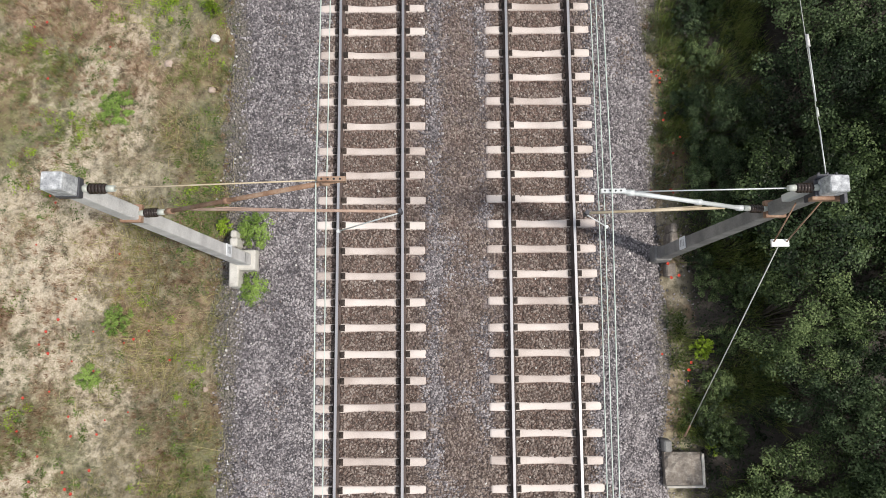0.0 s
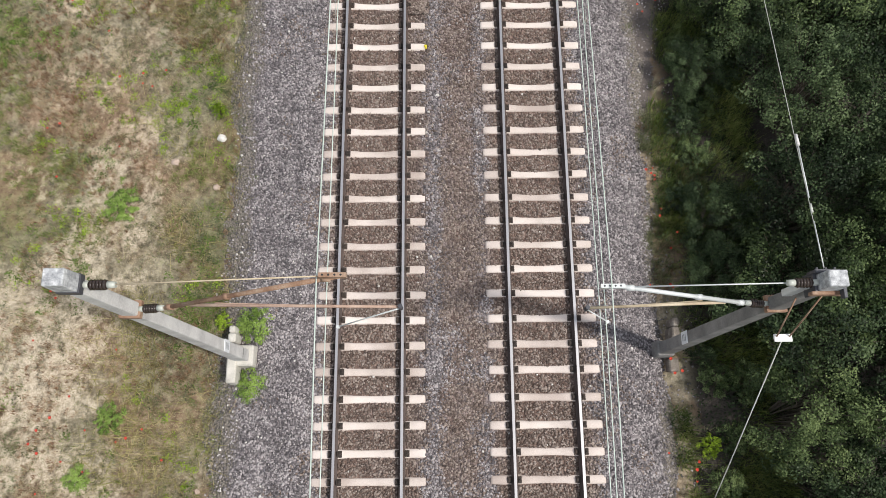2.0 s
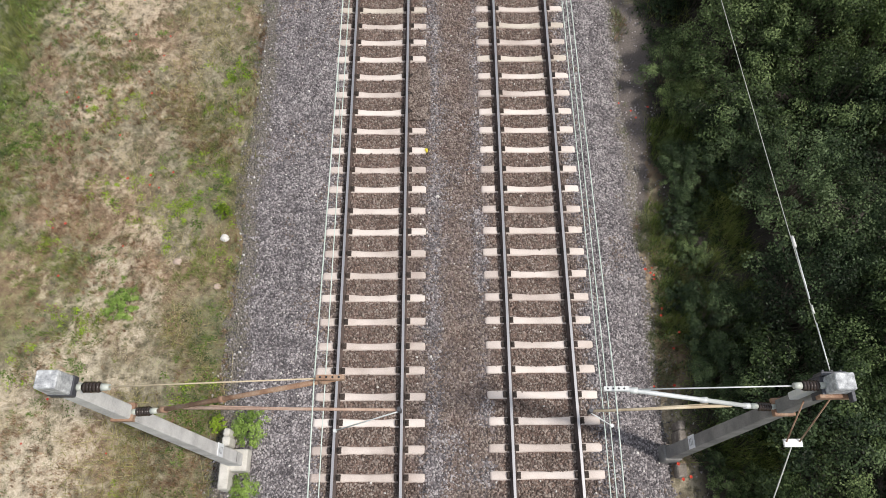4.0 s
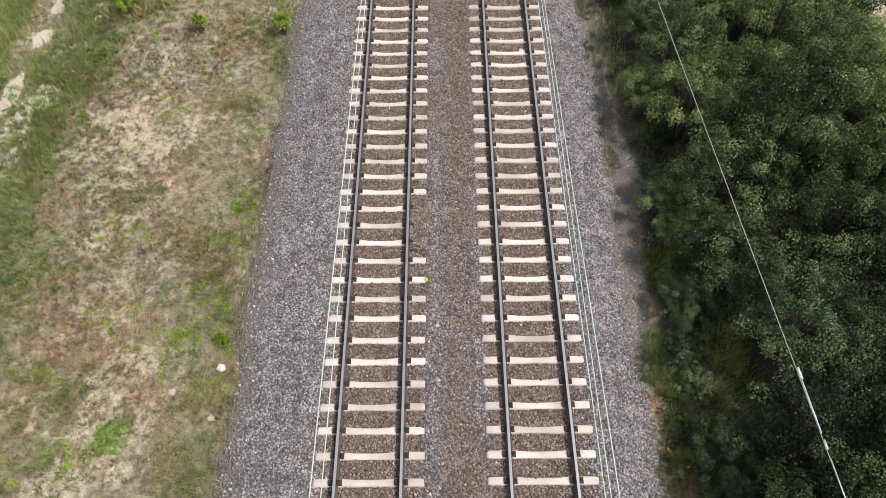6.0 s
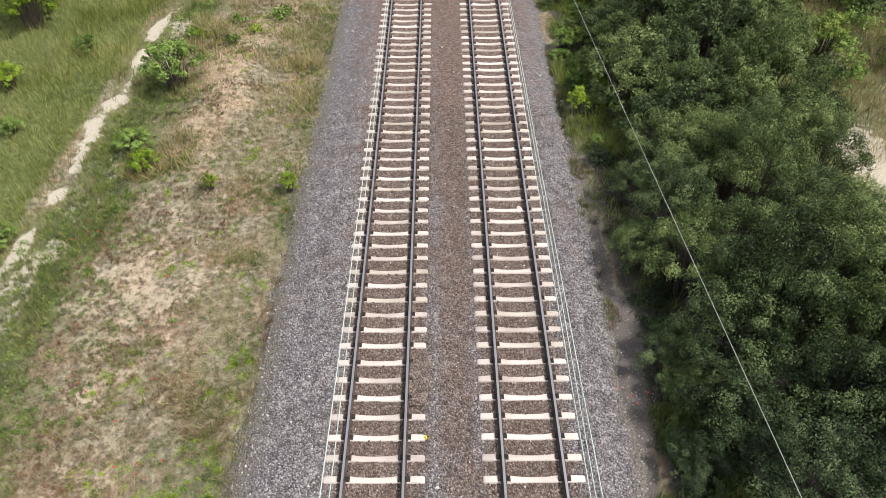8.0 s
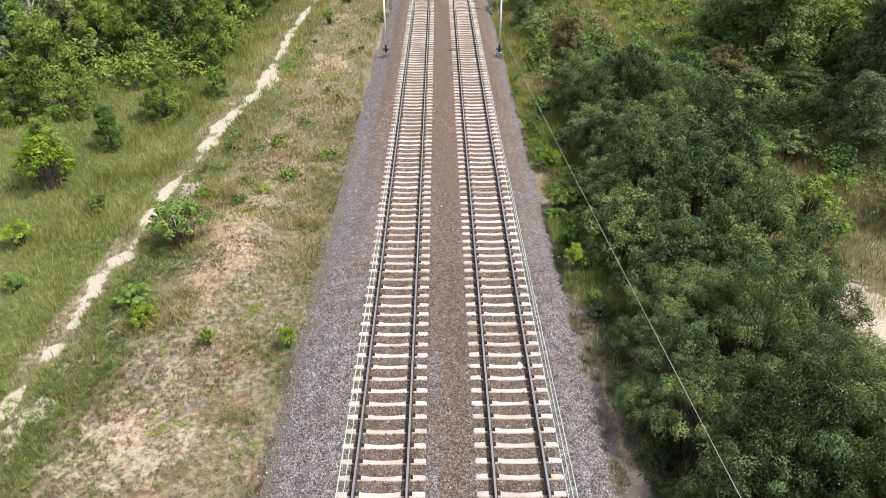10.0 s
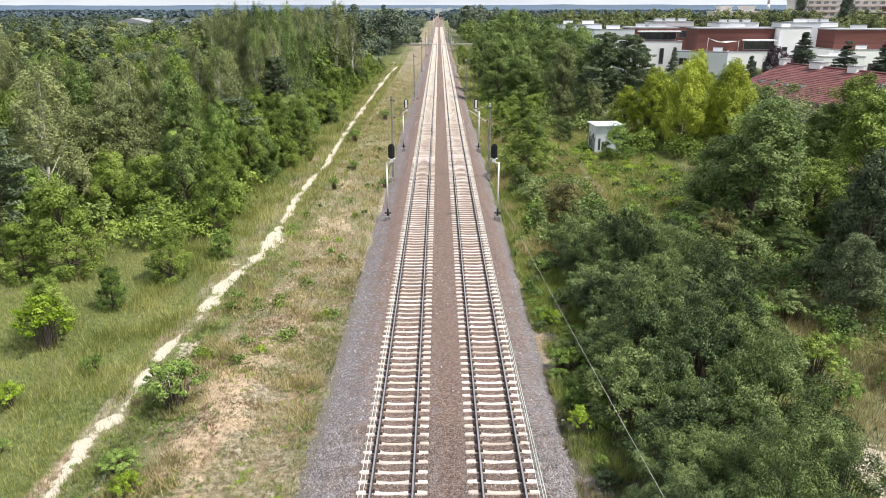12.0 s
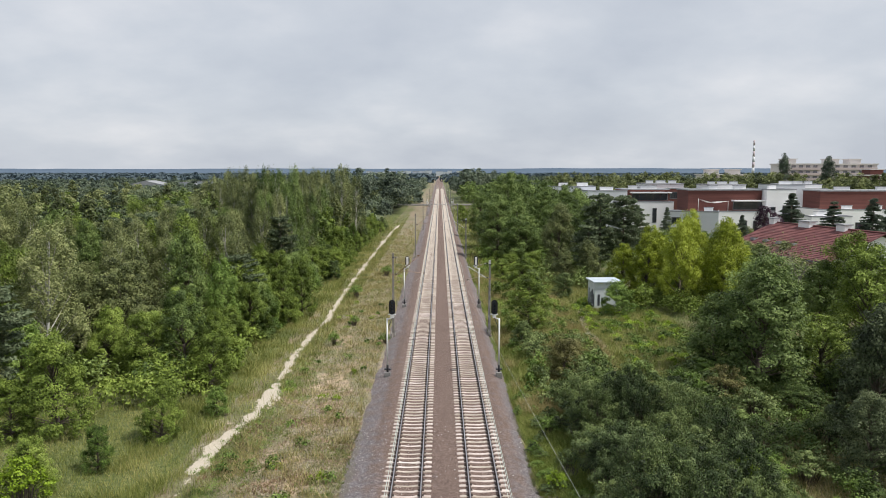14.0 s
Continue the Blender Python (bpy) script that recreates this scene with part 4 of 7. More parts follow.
Shape().box(-0.46, -0.24, 0.34, 0.66, -0.2, 0.34, 0.8).bevel(0.03).put("broken_lump", "concrete_dark", anchor)

# ---------------------------------------------------------------- signals


def make_signal(x, y, s, facing, group):
    """A colour-light signal: white post, bracket and black head. facing: whether the lenses look back along the track."""
    sig = thing("railway_signal", (x, y, FIELD), ("railway light signal with a black oval head on a white post" if facing else "railway light signal seen from its white back on a white post"), "signal", group)
    up = -FIELD
    base = Shape().box(-0.28, 0.28, -0.28, 0.28, -0.2, up + 0.12, 0.8)
    base.bevel(0.03).put("base_block", "concrete_dark", sig, "dark concrete base")
    Shape().rod((0, 0, up), (0, 0, up + 0.75), 0.095, 0.085, 12).put("post_foot", "black", sig)
    Shape().box(-0.26, 0.26, -0.08, 0.08, up + 0.30, up + 0.42).put("flange", "band", sig)
    Shape().rod((0, 0, up + 0.6), (0, 0, up + 4.55), 0.075, 0.065, 14).put("post", "white", sig, "white painted steel post")
    ix = -s * 0.40
    b = Shape().rod((0, 0, up + 4.45), (ix, 0, up + 4.62), 0.05, 0.05, 10).box(ix - 0.14, ix + 0.14, -0.14, 0.14, up + 4.60, up + 4.86)
    b.put("bracket", "white", sig, "white bracket")
    Shape().rod((0, 0.03, up + 3.55), (ix, 0.03, up + 4.60), 0.025, 0.025, 8).put("stay", "band", sig)
    board = bmesh.new()
    n, zc = 26, up + 5.45
    pts = []
    for i in range(n):
        a = 2 * math.pi * i / n
        px, pz = 0.26 * math.cos(a), 0.26 * math.sin(a)
        pts.append((ix + px, zc + pz + (0.34 if pz >= 0 else -0.34)))
    sh = Shape(); sh.bm.free(); sh.bm = board
    sh.prism(pts, -0.02, 0.02)
    head = sh.put("backboard", "black", sig, "black oval backboard")
    d = -1 if facing else 1
    Shape().box(ix - 0.13, ix + 0.13, 0.02 if facing else -0.30, 0.30 if facing else -0.02, zc - 0.46, zc + 0.46).bevel(0.02).put("lamp_box", "black" if facing else "white", sig, "" if facing else "white lamp housing")
    for k in range(4):
        z = zc + 0.36 - 0.24 * k
        lens = Shape().rod((ix, d * 0.02, z), (ix, d * 0.05, z), 0.085, 0.085, 16).put("lens", "lens", head, "dark unlit lens")
        hood = Shape()
        for j in range(10):
            a0, a1 = math.pi * (-0.15 + 1.3 * j / 10), math.pi * (-0.15 + 1.3 * (j + 1) / 10)
            p = [(ix + 0.10 * math.cos(t), z + 0.10 * math.sin(t)) for t in (a0, a1)]
            q = [(ix + 0.112 * math.cos(t), z + 0.112 * math.sin(t)) for t in (a1, a0)]
            hood.prism(p + q, min(0, d * 0.24), max(0, d * 0.24))
        hood.put("hood", "black", head)
    Shape().box(ix - 0.3, ix + 0.3, -d * 0.02 + 0.02, -d * 0.02 + 0.30, up + 4.82, up + 4.86).put("step_grille", "galv", sig)
    return sig


make_signal(-4.5, 51.0, -1, True, "railway signals")
make_signal(4.52, 51.0, 1, True, "railway signals")
make_signal(-4.6, 80.4, -1, False, "railway signals")
make_signal(4.54, 80.4, 1, False, "railway signals")

# ---------------------------------------------------------------- plants


def leaf_quads(c, normal, size, aspect, spread=0.7, sides=4):
    """Leaves as folded four-sided (or, far off, three-sided) blades round places c, roughly facing their normals."""
    k = len(c)
    nn = normal + spread * rng.normal(size=(k, 3))
    nn /= np.linalg.norm(nn, axis=1)[:, None] + 1e-9
    t = np.cross(nn, rng.normal(size=(k, 3)))
    t /= np.linalg.norm(t, axis=1)[:, None] + 1e-9
    b = np.cross(nn, t)
    s = (size * (0.65 + 0.7 * rng.random(k)))[:, None]
    if sides == 3:
        v = np.stack([c + t * s * 1.1, c - t * s * 0.7 + b * s * aspect * 1.1, c - t * s * 0.6 - b * s * aspect * 1.1], 1).reshape(-1, 3)
    else:
        v = np.stack([c + t * s, c + b * s * aspect - nn * s * 0.18, c - t * s, c - b * s * aspect - nn * s * 0.18], 1).reshape(-1, 3)
    return v, np.arange(sides * k).reshape(-1, sides)


def wood_mesh(name, rods, material):
    s = Shape()
    for a, b, r0, r1, n in rods:
        s.rod(a, b, r0, r1, n)
    me = bpy.data.meshes.new(name)
    s.bm.to_mesh(me); s.bm.free()
    me.materials.append(MAT[material])
    return me


def ball(k, power=0.45):
    d = rng.normal(size=(k, 3))
    d /= np.linalg.norm(d, axis=1)[:, None]
    return d, rng.random(k) ** power


def clump_leaves(centres, radii, per, leaf, aspect, flat=0.6, sides=3, droop=0.0, tones=None, lean=None):
    """Leaves laid over the upper shells of rounded clumps: places, faces and a tone for each corner."""
    k = len(centres)
    d = rng.normal(size=(k * per, 3))
    d[:, 2] += 0.35
    d /= np.linalg.norm(d, axis=1)[:, None]
    u = np.where(rng.random(k * per) < 0.7, rng.uniform(0.72, 1.06, k * per), rng.random(k * per) ** 0.5)
    r = np.repeat(radii, per)
    ragged = 0.72 + 0.56 * lattice(np.repeat(np.arange(k) * 7.3, per) + d[:, 0] * 2, d[:, 1] * 2 + d[:, 2] * 3, 0.8, 14)
    p = np.repeat(centres, per, 0) + d * (u * r * ragged)[:, None] * np.array([1, 1, flat])
    if droop:
        p[:, 2] -= droop * r * rng.random(k * per) ** 2 * 2
    normal = d * 0.75 + np.array([0, 0, 0.45])
    if lean is not None:
        normal = normal + np.repeat(lean, per, 0) * 0.25
    v, f = leaf_quads(p, normal, leaf, aspect, 0.42, sides)
    tone = np.repeat((rng.normal(0, 0.05, k) if tones is None else tones), per * sides)
    return v, f, tone


def leafy(name, sets, material):
    """Joins several sets of leaves, of one number of corners, into one mesh with its tones."""
    vs, fs, ts, base = [], [], [], 0
    for v, f, t in sets:
        vs.append(v); fs.append(f + base); ts.append(t); base += len(v)
    me = np_mesh(name, np.concatenate(vs), np.concatenate(fs), MAT[material])
    me.attributes.new("tone", "FLOAT", "POINT").data.foreach_set("value", np.concatenate(ts).astype(np.float32))
    return me


def shrub_meshes(height, radius, shoots, per, leaf, aspect=0.62):
    """A many-stemmed shrub: leaning shoots, each ending in a ragged spray of leaves, with thinner leaves below."""
    rods, ends, sizes, places, leans = [], [], [], [], []
    low = max(12, per // 4)
    for i in range(shoots):
        a, r = i * 2.4 + rng.uniform(-0.5, 0.5), radius * math.sqrt((i + 0.5) / shoots) * rng.uniform(0.8, 1.1)
        out = np.array([math.cos(a), math.sin(a), 0.0])
        base = out * 0.25 * r + np.array([0, 0, -0.1])
        top = out * r + np.array([0, 0, height * rng.uniform(0.66, 1.0) * (1 - 0.42 * min(1.0, r / radius) ** 2)])
        mid = (base + top) / 2 - out * 0.12 * r + np.array([0, 0, 0.15 * height])
        rods += [(base, mid, 0.022, 0.014, 4), (mid, top, 0.014, 0.005, 3)]
        ends.append(top - np.array([0, 0, 0.05 * height])); sizes.append(radius * rng.uniform(0.11, 0.22)); leans.append(out)
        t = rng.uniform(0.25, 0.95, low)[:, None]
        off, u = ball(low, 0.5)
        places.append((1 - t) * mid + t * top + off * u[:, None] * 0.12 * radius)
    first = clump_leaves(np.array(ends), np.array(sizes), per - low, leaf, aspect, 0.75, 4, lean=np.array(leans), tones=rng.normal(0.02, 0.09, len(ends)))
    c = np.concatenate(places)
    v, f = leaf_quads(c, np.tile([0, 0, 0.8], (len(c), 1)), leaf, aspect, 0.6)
    # Lower inner leaves toned darker, standing in for shade inside the shrub.
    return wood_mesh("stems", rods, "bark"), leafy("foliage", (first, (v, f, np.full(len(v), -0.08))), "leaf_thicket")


def broad_meshes(height, radius, clumps, per, leaf, bottom=0.22, shape=0.5, bark="bark", droop=0.0):
    """A trunk with limbs; each limb carries a shelf of several leaf clumps, lit above and dark below."""
    rods, centres, radii, tones, leans = [], [], [], [], []
    sway = rng.normal(0, 0.04 * height, 2)
    crown_top = np.array([sway[0], sway[1], height * 0.92])
    girth = (0.6 if droop else 1.0) * height ** 0.9
    rods.append(((0, 0, -0.2), tuple(crown_top * 0.45), 0.028 * girth, 0.018 * girth, 9))
    rods.append((tuple(crown_top * 0.45), tuple(crown_top), 0.018 * girth, 0.01, 7))
    boughs = max(8, clumps // 4)
    for i in range(boughs):
        h = bottom + (1 - bottom) * ((i + rng.random()) / boughs) ** 0.85
        a = i * 2.4 + rng.uniform(-0.6, 0.6)
        env = math.sin(math.pi * min(1, max(0.02, (h - bottom + 0.12) / (1.14 - bottom))) ** shape) ** 0.55
        r = radius * env * rng.uniform(0.5, 1.12)
        c = np.array([r * math.cos(a) + sway[0] * h, r * math.sin(a) + sway[1] * h, h * height * 0.96])
        out = np.array([math.cos(a), math.sin(a), 0])
        root = crown_top * max(0.12, (h - 0.16) * rng.uniform(0.75, 1.0))
        rods.append((tuple(root), tuple(c - out * 0.1 * r), (0.006 if droop else 0.012) * height ** 0.8, 0.006, 5))
        own = rng.normal(0, 0.05)
        for k in range(4):
            side = np.array([-out[1], out[0], 0]) * radius * rng.uniform(-0.28, 0.28)
            centres.append(c + side - out * r * rng.uniform(0, 0.35) + np.array([0, 0, radius * rng.uniform(-0.26, 0.26)]))
            radii.append(radius * rng.uniform(0.12, 0.25)); tones.append(own + rng.normal(0, 0.05)); leans.append(out)
    made = clump_leaves(np.array(centres), np.array(radii), per, leaf, 0.62 if not droop else 0.42, 1.2 if droop else 0.8, 3, droop, np.array(tones), np.array(leans))
    return wood_mesh("trunk", rods, bark), leafy("crown", (made,), "leaf_broad")


def pine_meshes(height, radius, tiers, leaf, conical=False):
    """A conifer: whorls of boughs, each ending in tufts of needles."""
    rods, places, normals = [((0, 0, -0.2), (0, 0, height * 0.97), 0.02 * height, 0.012, 9)], [], []
    for i in range(tiers):
        h = (0.08 if conical else 0.25) + (0.9 if conical else 0.74) * (i + rng.random() * 0.6) / tiers
        length = radius * ((1.02 - h) ** 0.9 if conical else math.sin(math.pi * min(1, (1.08 - h) / 0.95)) ** 0.7)
        for k in range(6 if conical else 5):
            h = min(0.98, h + rng.uniform(-0.5, 0.5) / tiers)
            a = rng.random() * 2 * math.pi
            ln = length * rng.uniform(0.7, 1.08)
            tip = np.array([ln * math.cos(a), ln * math.sin(a), h * height + ln * (-0.18 if conical else 0.22)])
            root = np.array([0, 0, h * height])
            rods.append((tuple(root), tuple(tip), 0.02 + 0.004 * ln, 0.008, 4))
            for t in (0.35, 0.6, 0.82, 1.0):
                per = 24 if conical else 26
                c = root + (tip - root) * t
                d, u = ball(per, 0.4)
                places.append(c + d * (u * (0.14 + 0.10 * ln))[:, None] * np.array([1, 1, 0.55]))
                normals.append(d * 0.6 + np.array([0, 0, 0.6]))
    v, f = leaf_quads(np.concatenate(places), np.concatenate(normals), leaf, 0.30)
    return wood_mesh("trunk", rods, "bark"), np_mesh("crown", v, f, MAT["leaf_pine"])


def bare_meshes(height, radius):
    rods, places = [((0, 0, -0.2), (0.2, 0.1, height * 0.45), 0.14, 0.09, 8)], []
    for i in range(26):
        a, h = rng.random() * 6.28, rng.uniform(0.2, 0.45)
        r = radius * rng.uniform(0.3, 1.0)
        mid = np.array([0.5 * r * math.cos(a), 0.5 * r * math.sin(a), height * rng.uniform(0.5, 0.7)])
        tip = np.array([r * math.cos(a), r * math.sin(a), height * rng.uniform(0.7, 1.0)])
        rods += [((0.2 * h, 0.1 * h, h * height), tuple(mid), 0.045, 0.028, 5), (tuple(mid), tuple(tip), 0.028, 0.008, 4)]
        for _ in range(4):
            t = rng.uniform(0.2, 0.9)
            q = mid + (tip - mid) * t
            rods.append((tuple(q), tuple(q + rng.normal(0, 0.5, 3) + np.array([0, 0, 0.5])), 0.014, 0.005, 4))
        places.append(tip + rng.normal(0, 0.4, (22, 3)))
    c = np.concatenate(places)
    v, f = leaf_quads(c, np.tile([0, 0, 1.0], (len(c), 1)), 0.10, 0.6)
    return wood_mesh("trunk", rods, "greybark"), np_mesh("crown", v, f, MAT["leaf_birch"])


KINDS = {
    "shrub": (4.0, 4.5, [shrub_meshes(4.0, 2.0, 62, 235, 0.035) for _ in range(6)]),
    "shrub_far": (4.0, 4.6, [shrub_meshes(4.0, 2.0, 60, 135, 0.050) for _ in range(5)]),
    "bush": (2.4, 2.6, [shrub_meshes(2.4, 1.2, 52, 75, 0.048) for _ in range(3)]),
    "broad": (8.0, 6.9, [broad_meshes(8.0, 2.9, 176, 125, 0.080, bottom=0.08, shape=0.68) for _ in range(5)]),
    "young": (5.0, 4.6, [broad_meshes(5.0, 1.9, 148, 120, 0.056, bottom=0.03, shape=0.62) for _ in range(5)]),
    "birch": (12.0, 6.0, [broad_meshes(12.0, 2.5, 132, 100, 0.092, bottom=0.14, shape=0.72, bark="birchbark", droop=0.8) for _ in range(4)]),
    "pine": (11.0, 5.0, [pine_meshes(11.0, 2.3, 24, 0.18) for _ in range(3)]),
    "spruce": (10.0, 4.4, [pine_meshes(10.0, 2.2, 30, 0.17, True) for _ in range(2)]),
    "bare": (8.0, 5.5, [bare_meshes(8.0, 2.6)]),
}
TONES = {
    "leaf_thicket": "dusty green", "leaf_fresh": "fresh green", "leaf_broad": "dark green", "leaf_yellow": "yellow-green",
    "leaf_birch": "olive green", "leaf_pine": "dark needled", "leaf_grey": "grey-green", "leaf_purple": "purple-leaved", "leaf_weed": "bright green", "leaf_lime": "lime green", "leaf_oak": "dark green", "leaf_shade": "shade-dark green", "leaf_rust": "reddish green", "leaf_far": "dark green", "leaf_light": "light green",
}
WORDS = {
    "shrub_far": ("shrub", "{} many-stemmed shrub in the dense trackside thicket", "shrub"),
    "shrub": ("shrub", "{} many-stemmed shrub in the dense trackside thicket", "shrub"), "bush": ("bush", "{} leafy bush standing in rough grass", "bush"),
    "broad": ("tree", "{} broad-crowned deciduous tree at the wood's edge", "tree"), "young": ("young_tree", "{} young deciduous tree leafy to the ground", "tree"),
    "birch": ("birch_tree", "tall {} birch with a white trunk and drooping twigs", "tree"), "pine": ("pine_tree", "{} pine with ragged boughs", "tree"),
    "spruce": ("spruce_tree", "{} conical spruce among the houses", "tree"), "bare": ("bare_tree", "half-bare grey tree with sparse {} leaves", "tree"),
}


def plant(kind, x, y, height, width, tone, group=""):
    h0, w0, variants = KINDS[kind]
    wood, leaf = variants[rng.integers(len(variants))]
    name, words, category = WORDS[kind]
    z = float(ground_height(np.array([x]), np.array([y]))[0])
    ob = new(name)
    ob.empty_display_size = 0.3
    ob.matrix_basis = pose(x, y, z - 0.05, 0, 0, rng.random() * 360) @ Matrix.Diagonal((width / w0, width / w0, height / h0, 1))
    tagged(ob, words.format(TONES[tone]), category, group)
    mesh_part("stem" if kind in ("shrub", "shrub_far", "bush") else "trunk", wood, ob)
    crown = mesh_part("foliage" if kind in ("shrub", "shrub_far", "bush") else "crown", leaf, ob)
    crown.material_slots[0].link = "OBJECT"
    crown.material_slots[0].material = MAT[tone]
    return ob


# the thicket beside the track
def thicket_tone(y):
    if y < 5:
        # Nearest shrubs mostly take the darkened leaves, for dark gaps between crowns.
        return rng.choice(["leaf_shade", "leaf_shade", "leaf_shade", "leaf_thicket"])
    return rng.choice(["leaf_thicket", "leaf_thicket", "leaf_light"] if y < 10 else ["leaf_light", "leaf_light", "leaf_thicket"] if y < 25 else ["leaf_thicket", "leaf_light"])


for y in np.arange(-13.5, 41, 1.75):
    for x in np.arange(6.3, 15.6, 1.7):
        px, py = x + rng.uniform(-0.6, 0.6), y + rng.uniform(-0.7, 0.7)
        if px < np.interp(y, (13, 22, 40), (6.15, 7.0, 8.7)):
            continue
        if (px > 13.6 and 10 < py < 23) or (px > 11.5 and py < 4):
            continue
        h = min(1.7 + 0.85 * (x - 6.3), 4.1 + 0.6 * math.sin(x + 0.4 * y)) * rng.uniform(0.8, 1.2)
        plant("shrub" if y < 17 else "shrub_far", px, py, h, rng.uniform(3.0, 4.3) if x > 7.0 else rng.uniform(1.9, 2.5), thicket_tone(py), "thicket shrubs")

for y in np.arange(24, 47, 2.5):
    for x in np.arange(17.5, 34, 2.6):
        if rng.random() < (0.25 if x < 25 and y < 40 else 0.5) and not (x < 18.5 and y < 28):
            plant("shrub_far", x + rng.uniform(-1, 1), y + rng.uniform(-1, 1), rng.uniform(1.6, 3.6), rng.uniform(2.8, 4.2), rng.choice(["leaf_light", "leaf_oak", "leaf_oak", "leaf_rust"]), "shrubs past the thicket")

# measured trees: place, height and width
LEFT_YOUNG = ((-21.3, 30.3, 3.2, 2.6), (-19.6, 33.7, 2.6, 2.0), (-24.8, 39.3, 6.1, 5.0), (-17.7, 37.9, 3.5, 3.0), (-23.4, 50.2, 5.7, 4.6), (-18.2, 48.7, 4.9, 4.4), (-26.8, 50.2, 5.7, 4.2),
              (-15.6, 42.4, 2.0, 2.0), (-27.3, 38.4, 3.8, 3.4), (-17.4, 70.6, 6.2, 4.2), (-16.4, 76.6, 6.3, 4.2), (-21.1, 60.9, 8.1, 4.2), (-22.9, 56.9, 6.1, 4.0), (-29.5, 44.5, 5.6, 4.8))
for row in LEFT_YOUNG:
    plant("young", row[0], row[1], row[2] * 1.04, row[3] * 1.15, rng.choice(["leaf_fresh", "leaf_fresh", "leaf_weed"]), "young trees by the footpath")
LEFT_TALL = ((-32.8, 65.5, 11.5, 5.2), (-38.7, 68.0, 12.2, 5.3), (-44.4, 70.7, 12.9, 5.5), (-30.8, 73.5, 12.8, 5.1), (-28.0, 76.6, 13.2, 5.3), (-21.6, 143.9, 18.2, 7.2), (-25.0, 138.8, 17.3, 6.8), (-18.7, 149.4, 16.1, 6.2), (-26.6, 121.4, 14.2, 6.1))
for i in range(60):
    y = rng.uniform(92, 172)
    plant("birch", rng.uniform(-19.5 - 0.45 * (y - 80), -20.5), y, rng.uniform(12.5, 17.5), rng.uniform(4.6, 6.6), rng.choice(["leaf_birch", "leaf_birch", "leaf_broad"]), "birches of the wood")
for row in LEFT_TALL:
    plant("birch", *row, "leaf_birch", "birches of the wood")
for row in ((-20.9, 67.9, 8.4, 4.9), (-22.1, 91.9, 10.6, 4.9), (-33.9, 76.7, 11.9, 4.8), (-31.0, 83.7, 12.2, 4.8)):
    plant("pine", *row, "leaf_pine", "pines of the wood")
# the rest of the wood
taken = [(r[0], r[1]) for r in LEFT_YOUNG + LEFT_TALL]
for y in np.arange(38, 118, 4.6):
    for x in np.arange(-18.5, -0.68 * (y + 5) - 6, -4.6):
        px, py = x + rng.uniform(-2, 2), y + rng.uniform(-2, 2)
        if px > -18 or (py < 46 and px > -29) or min(math.hypot(px - a, py - b) for a, b in taken) < 2.4:
            continue
        depth_in = -17 - px
        if depth_in > 34:
            continue
        pick = rng.random()
        if depth_in < 7:
            plant("young" if pick < 0.75 else "broad", px, py, rng.uniform(4.5, 7.5), rng.uniform(5.0, 6.6), rng.choice(["leaf_fresh", "leaf_broad", "leaf_broad"]), "young trees by the footpath")
        elif pick < 0.45:
            plant("birch", px, py, rng.uniform(9.0, 13.8), rng.uniform(5.6, 7.0), rng.choice(["leaf_birch", "leaf_birch", "leaf_fresh"]), "birches of the wood")
        elif pick < 0.56 and depth_in > 12:
            plant("pine", px, py, rng.uniform(8.5, 12), rng.uniform(5.0, 6.2), "leaf_pine", "pines of the wood")
        else:
            plant("broad", px, py, rng.uniform(8.0, 12.0), rng.uniform(5.6, 7.2), rng.choice(["leaf_broad", "leaf_birch", "leaf_fresh"]), "deciduous trees of the wood")

# leafy edge of the wood along the meadow
for y in np.arange(50, 200, 2.7):
    edge = np.interp(y, (50, 75, 110, 150, 200), (-18.6, -17.0, -17.6, -17.6, -16.5))
    if rng.random() < 0.85:
        plant("young", edge + rng.uniform(-2.6, 0.6), y + rng.uniform(-1, 1), rng.uniform(2.6, 6.0), rng.uniform(3.0, 5.2), rng.choice(["leaf_fresh", "leaf_fresh", "leaf_weed", "leaf_light"]), "young trees by the footpath")
for i in range(16):
    plant("broad", rng.uniform(11, 30), rng.uniform(118, 172), rng.uniform(8, 13), rng.uniform(8, 11), "leaf_broad", "dark trees along the far track")

# trees on the houses' side
plant("broad", 23.6, 47.8, 9.8, 9.4, "leaf_oak")
plant("broad", 26.2, 53.0, 9.4, 9.0, "leaf_broad")
plant("broad", 22.4, 52.5, 6.4, 6.0, "leaf_oak")
plant("broad", 28.6, 47.5, 5.6, 6.2, "leaf_fresh")
plant("bare", 35.5, 66.0, 9.6, 7.0, "leaf_birch")
plant("bare", 32.0, 62.5, 8.6, 5.4, "leaf_birch")
for row in ((43.5, 70.0, 9.8, 8.6), (38.5, 56.6, 9.8, 8.6), (44.0, 61.0, 10.5, 8.4), (36.8, 50.0, 7.6, 6.0)):
    plant("broad", *row, "leaf_fresh")
for row in ((24.9, 34.7, 8.4, 5.6), (28.4, 37.0, 8.0, 5.8), (30.5, 42.5, 7.2, 5.8), (22.6, 31.0, 5.0, 4.4)):
    plant("broad", *row, "leaf_grey")
for row in ((26.2, 85.5, 9.2, 6.2), (29.0, 80.3, 10.6, 6.4), (31.6, 83.0, 11.6, 6.0), (34.4, 81.0, 10.8, 6.2), (37.2, 84.5, 9.4, 6.4), (28.2, 87.5, 8.6, 6.0), (24.2, 88.0, 7.0, 5.5), (33.2, 78.2, 7.4, 5.0)):
    plant("broad", *row, "leaf_yellow", "yellow-green trees behind the cabin")
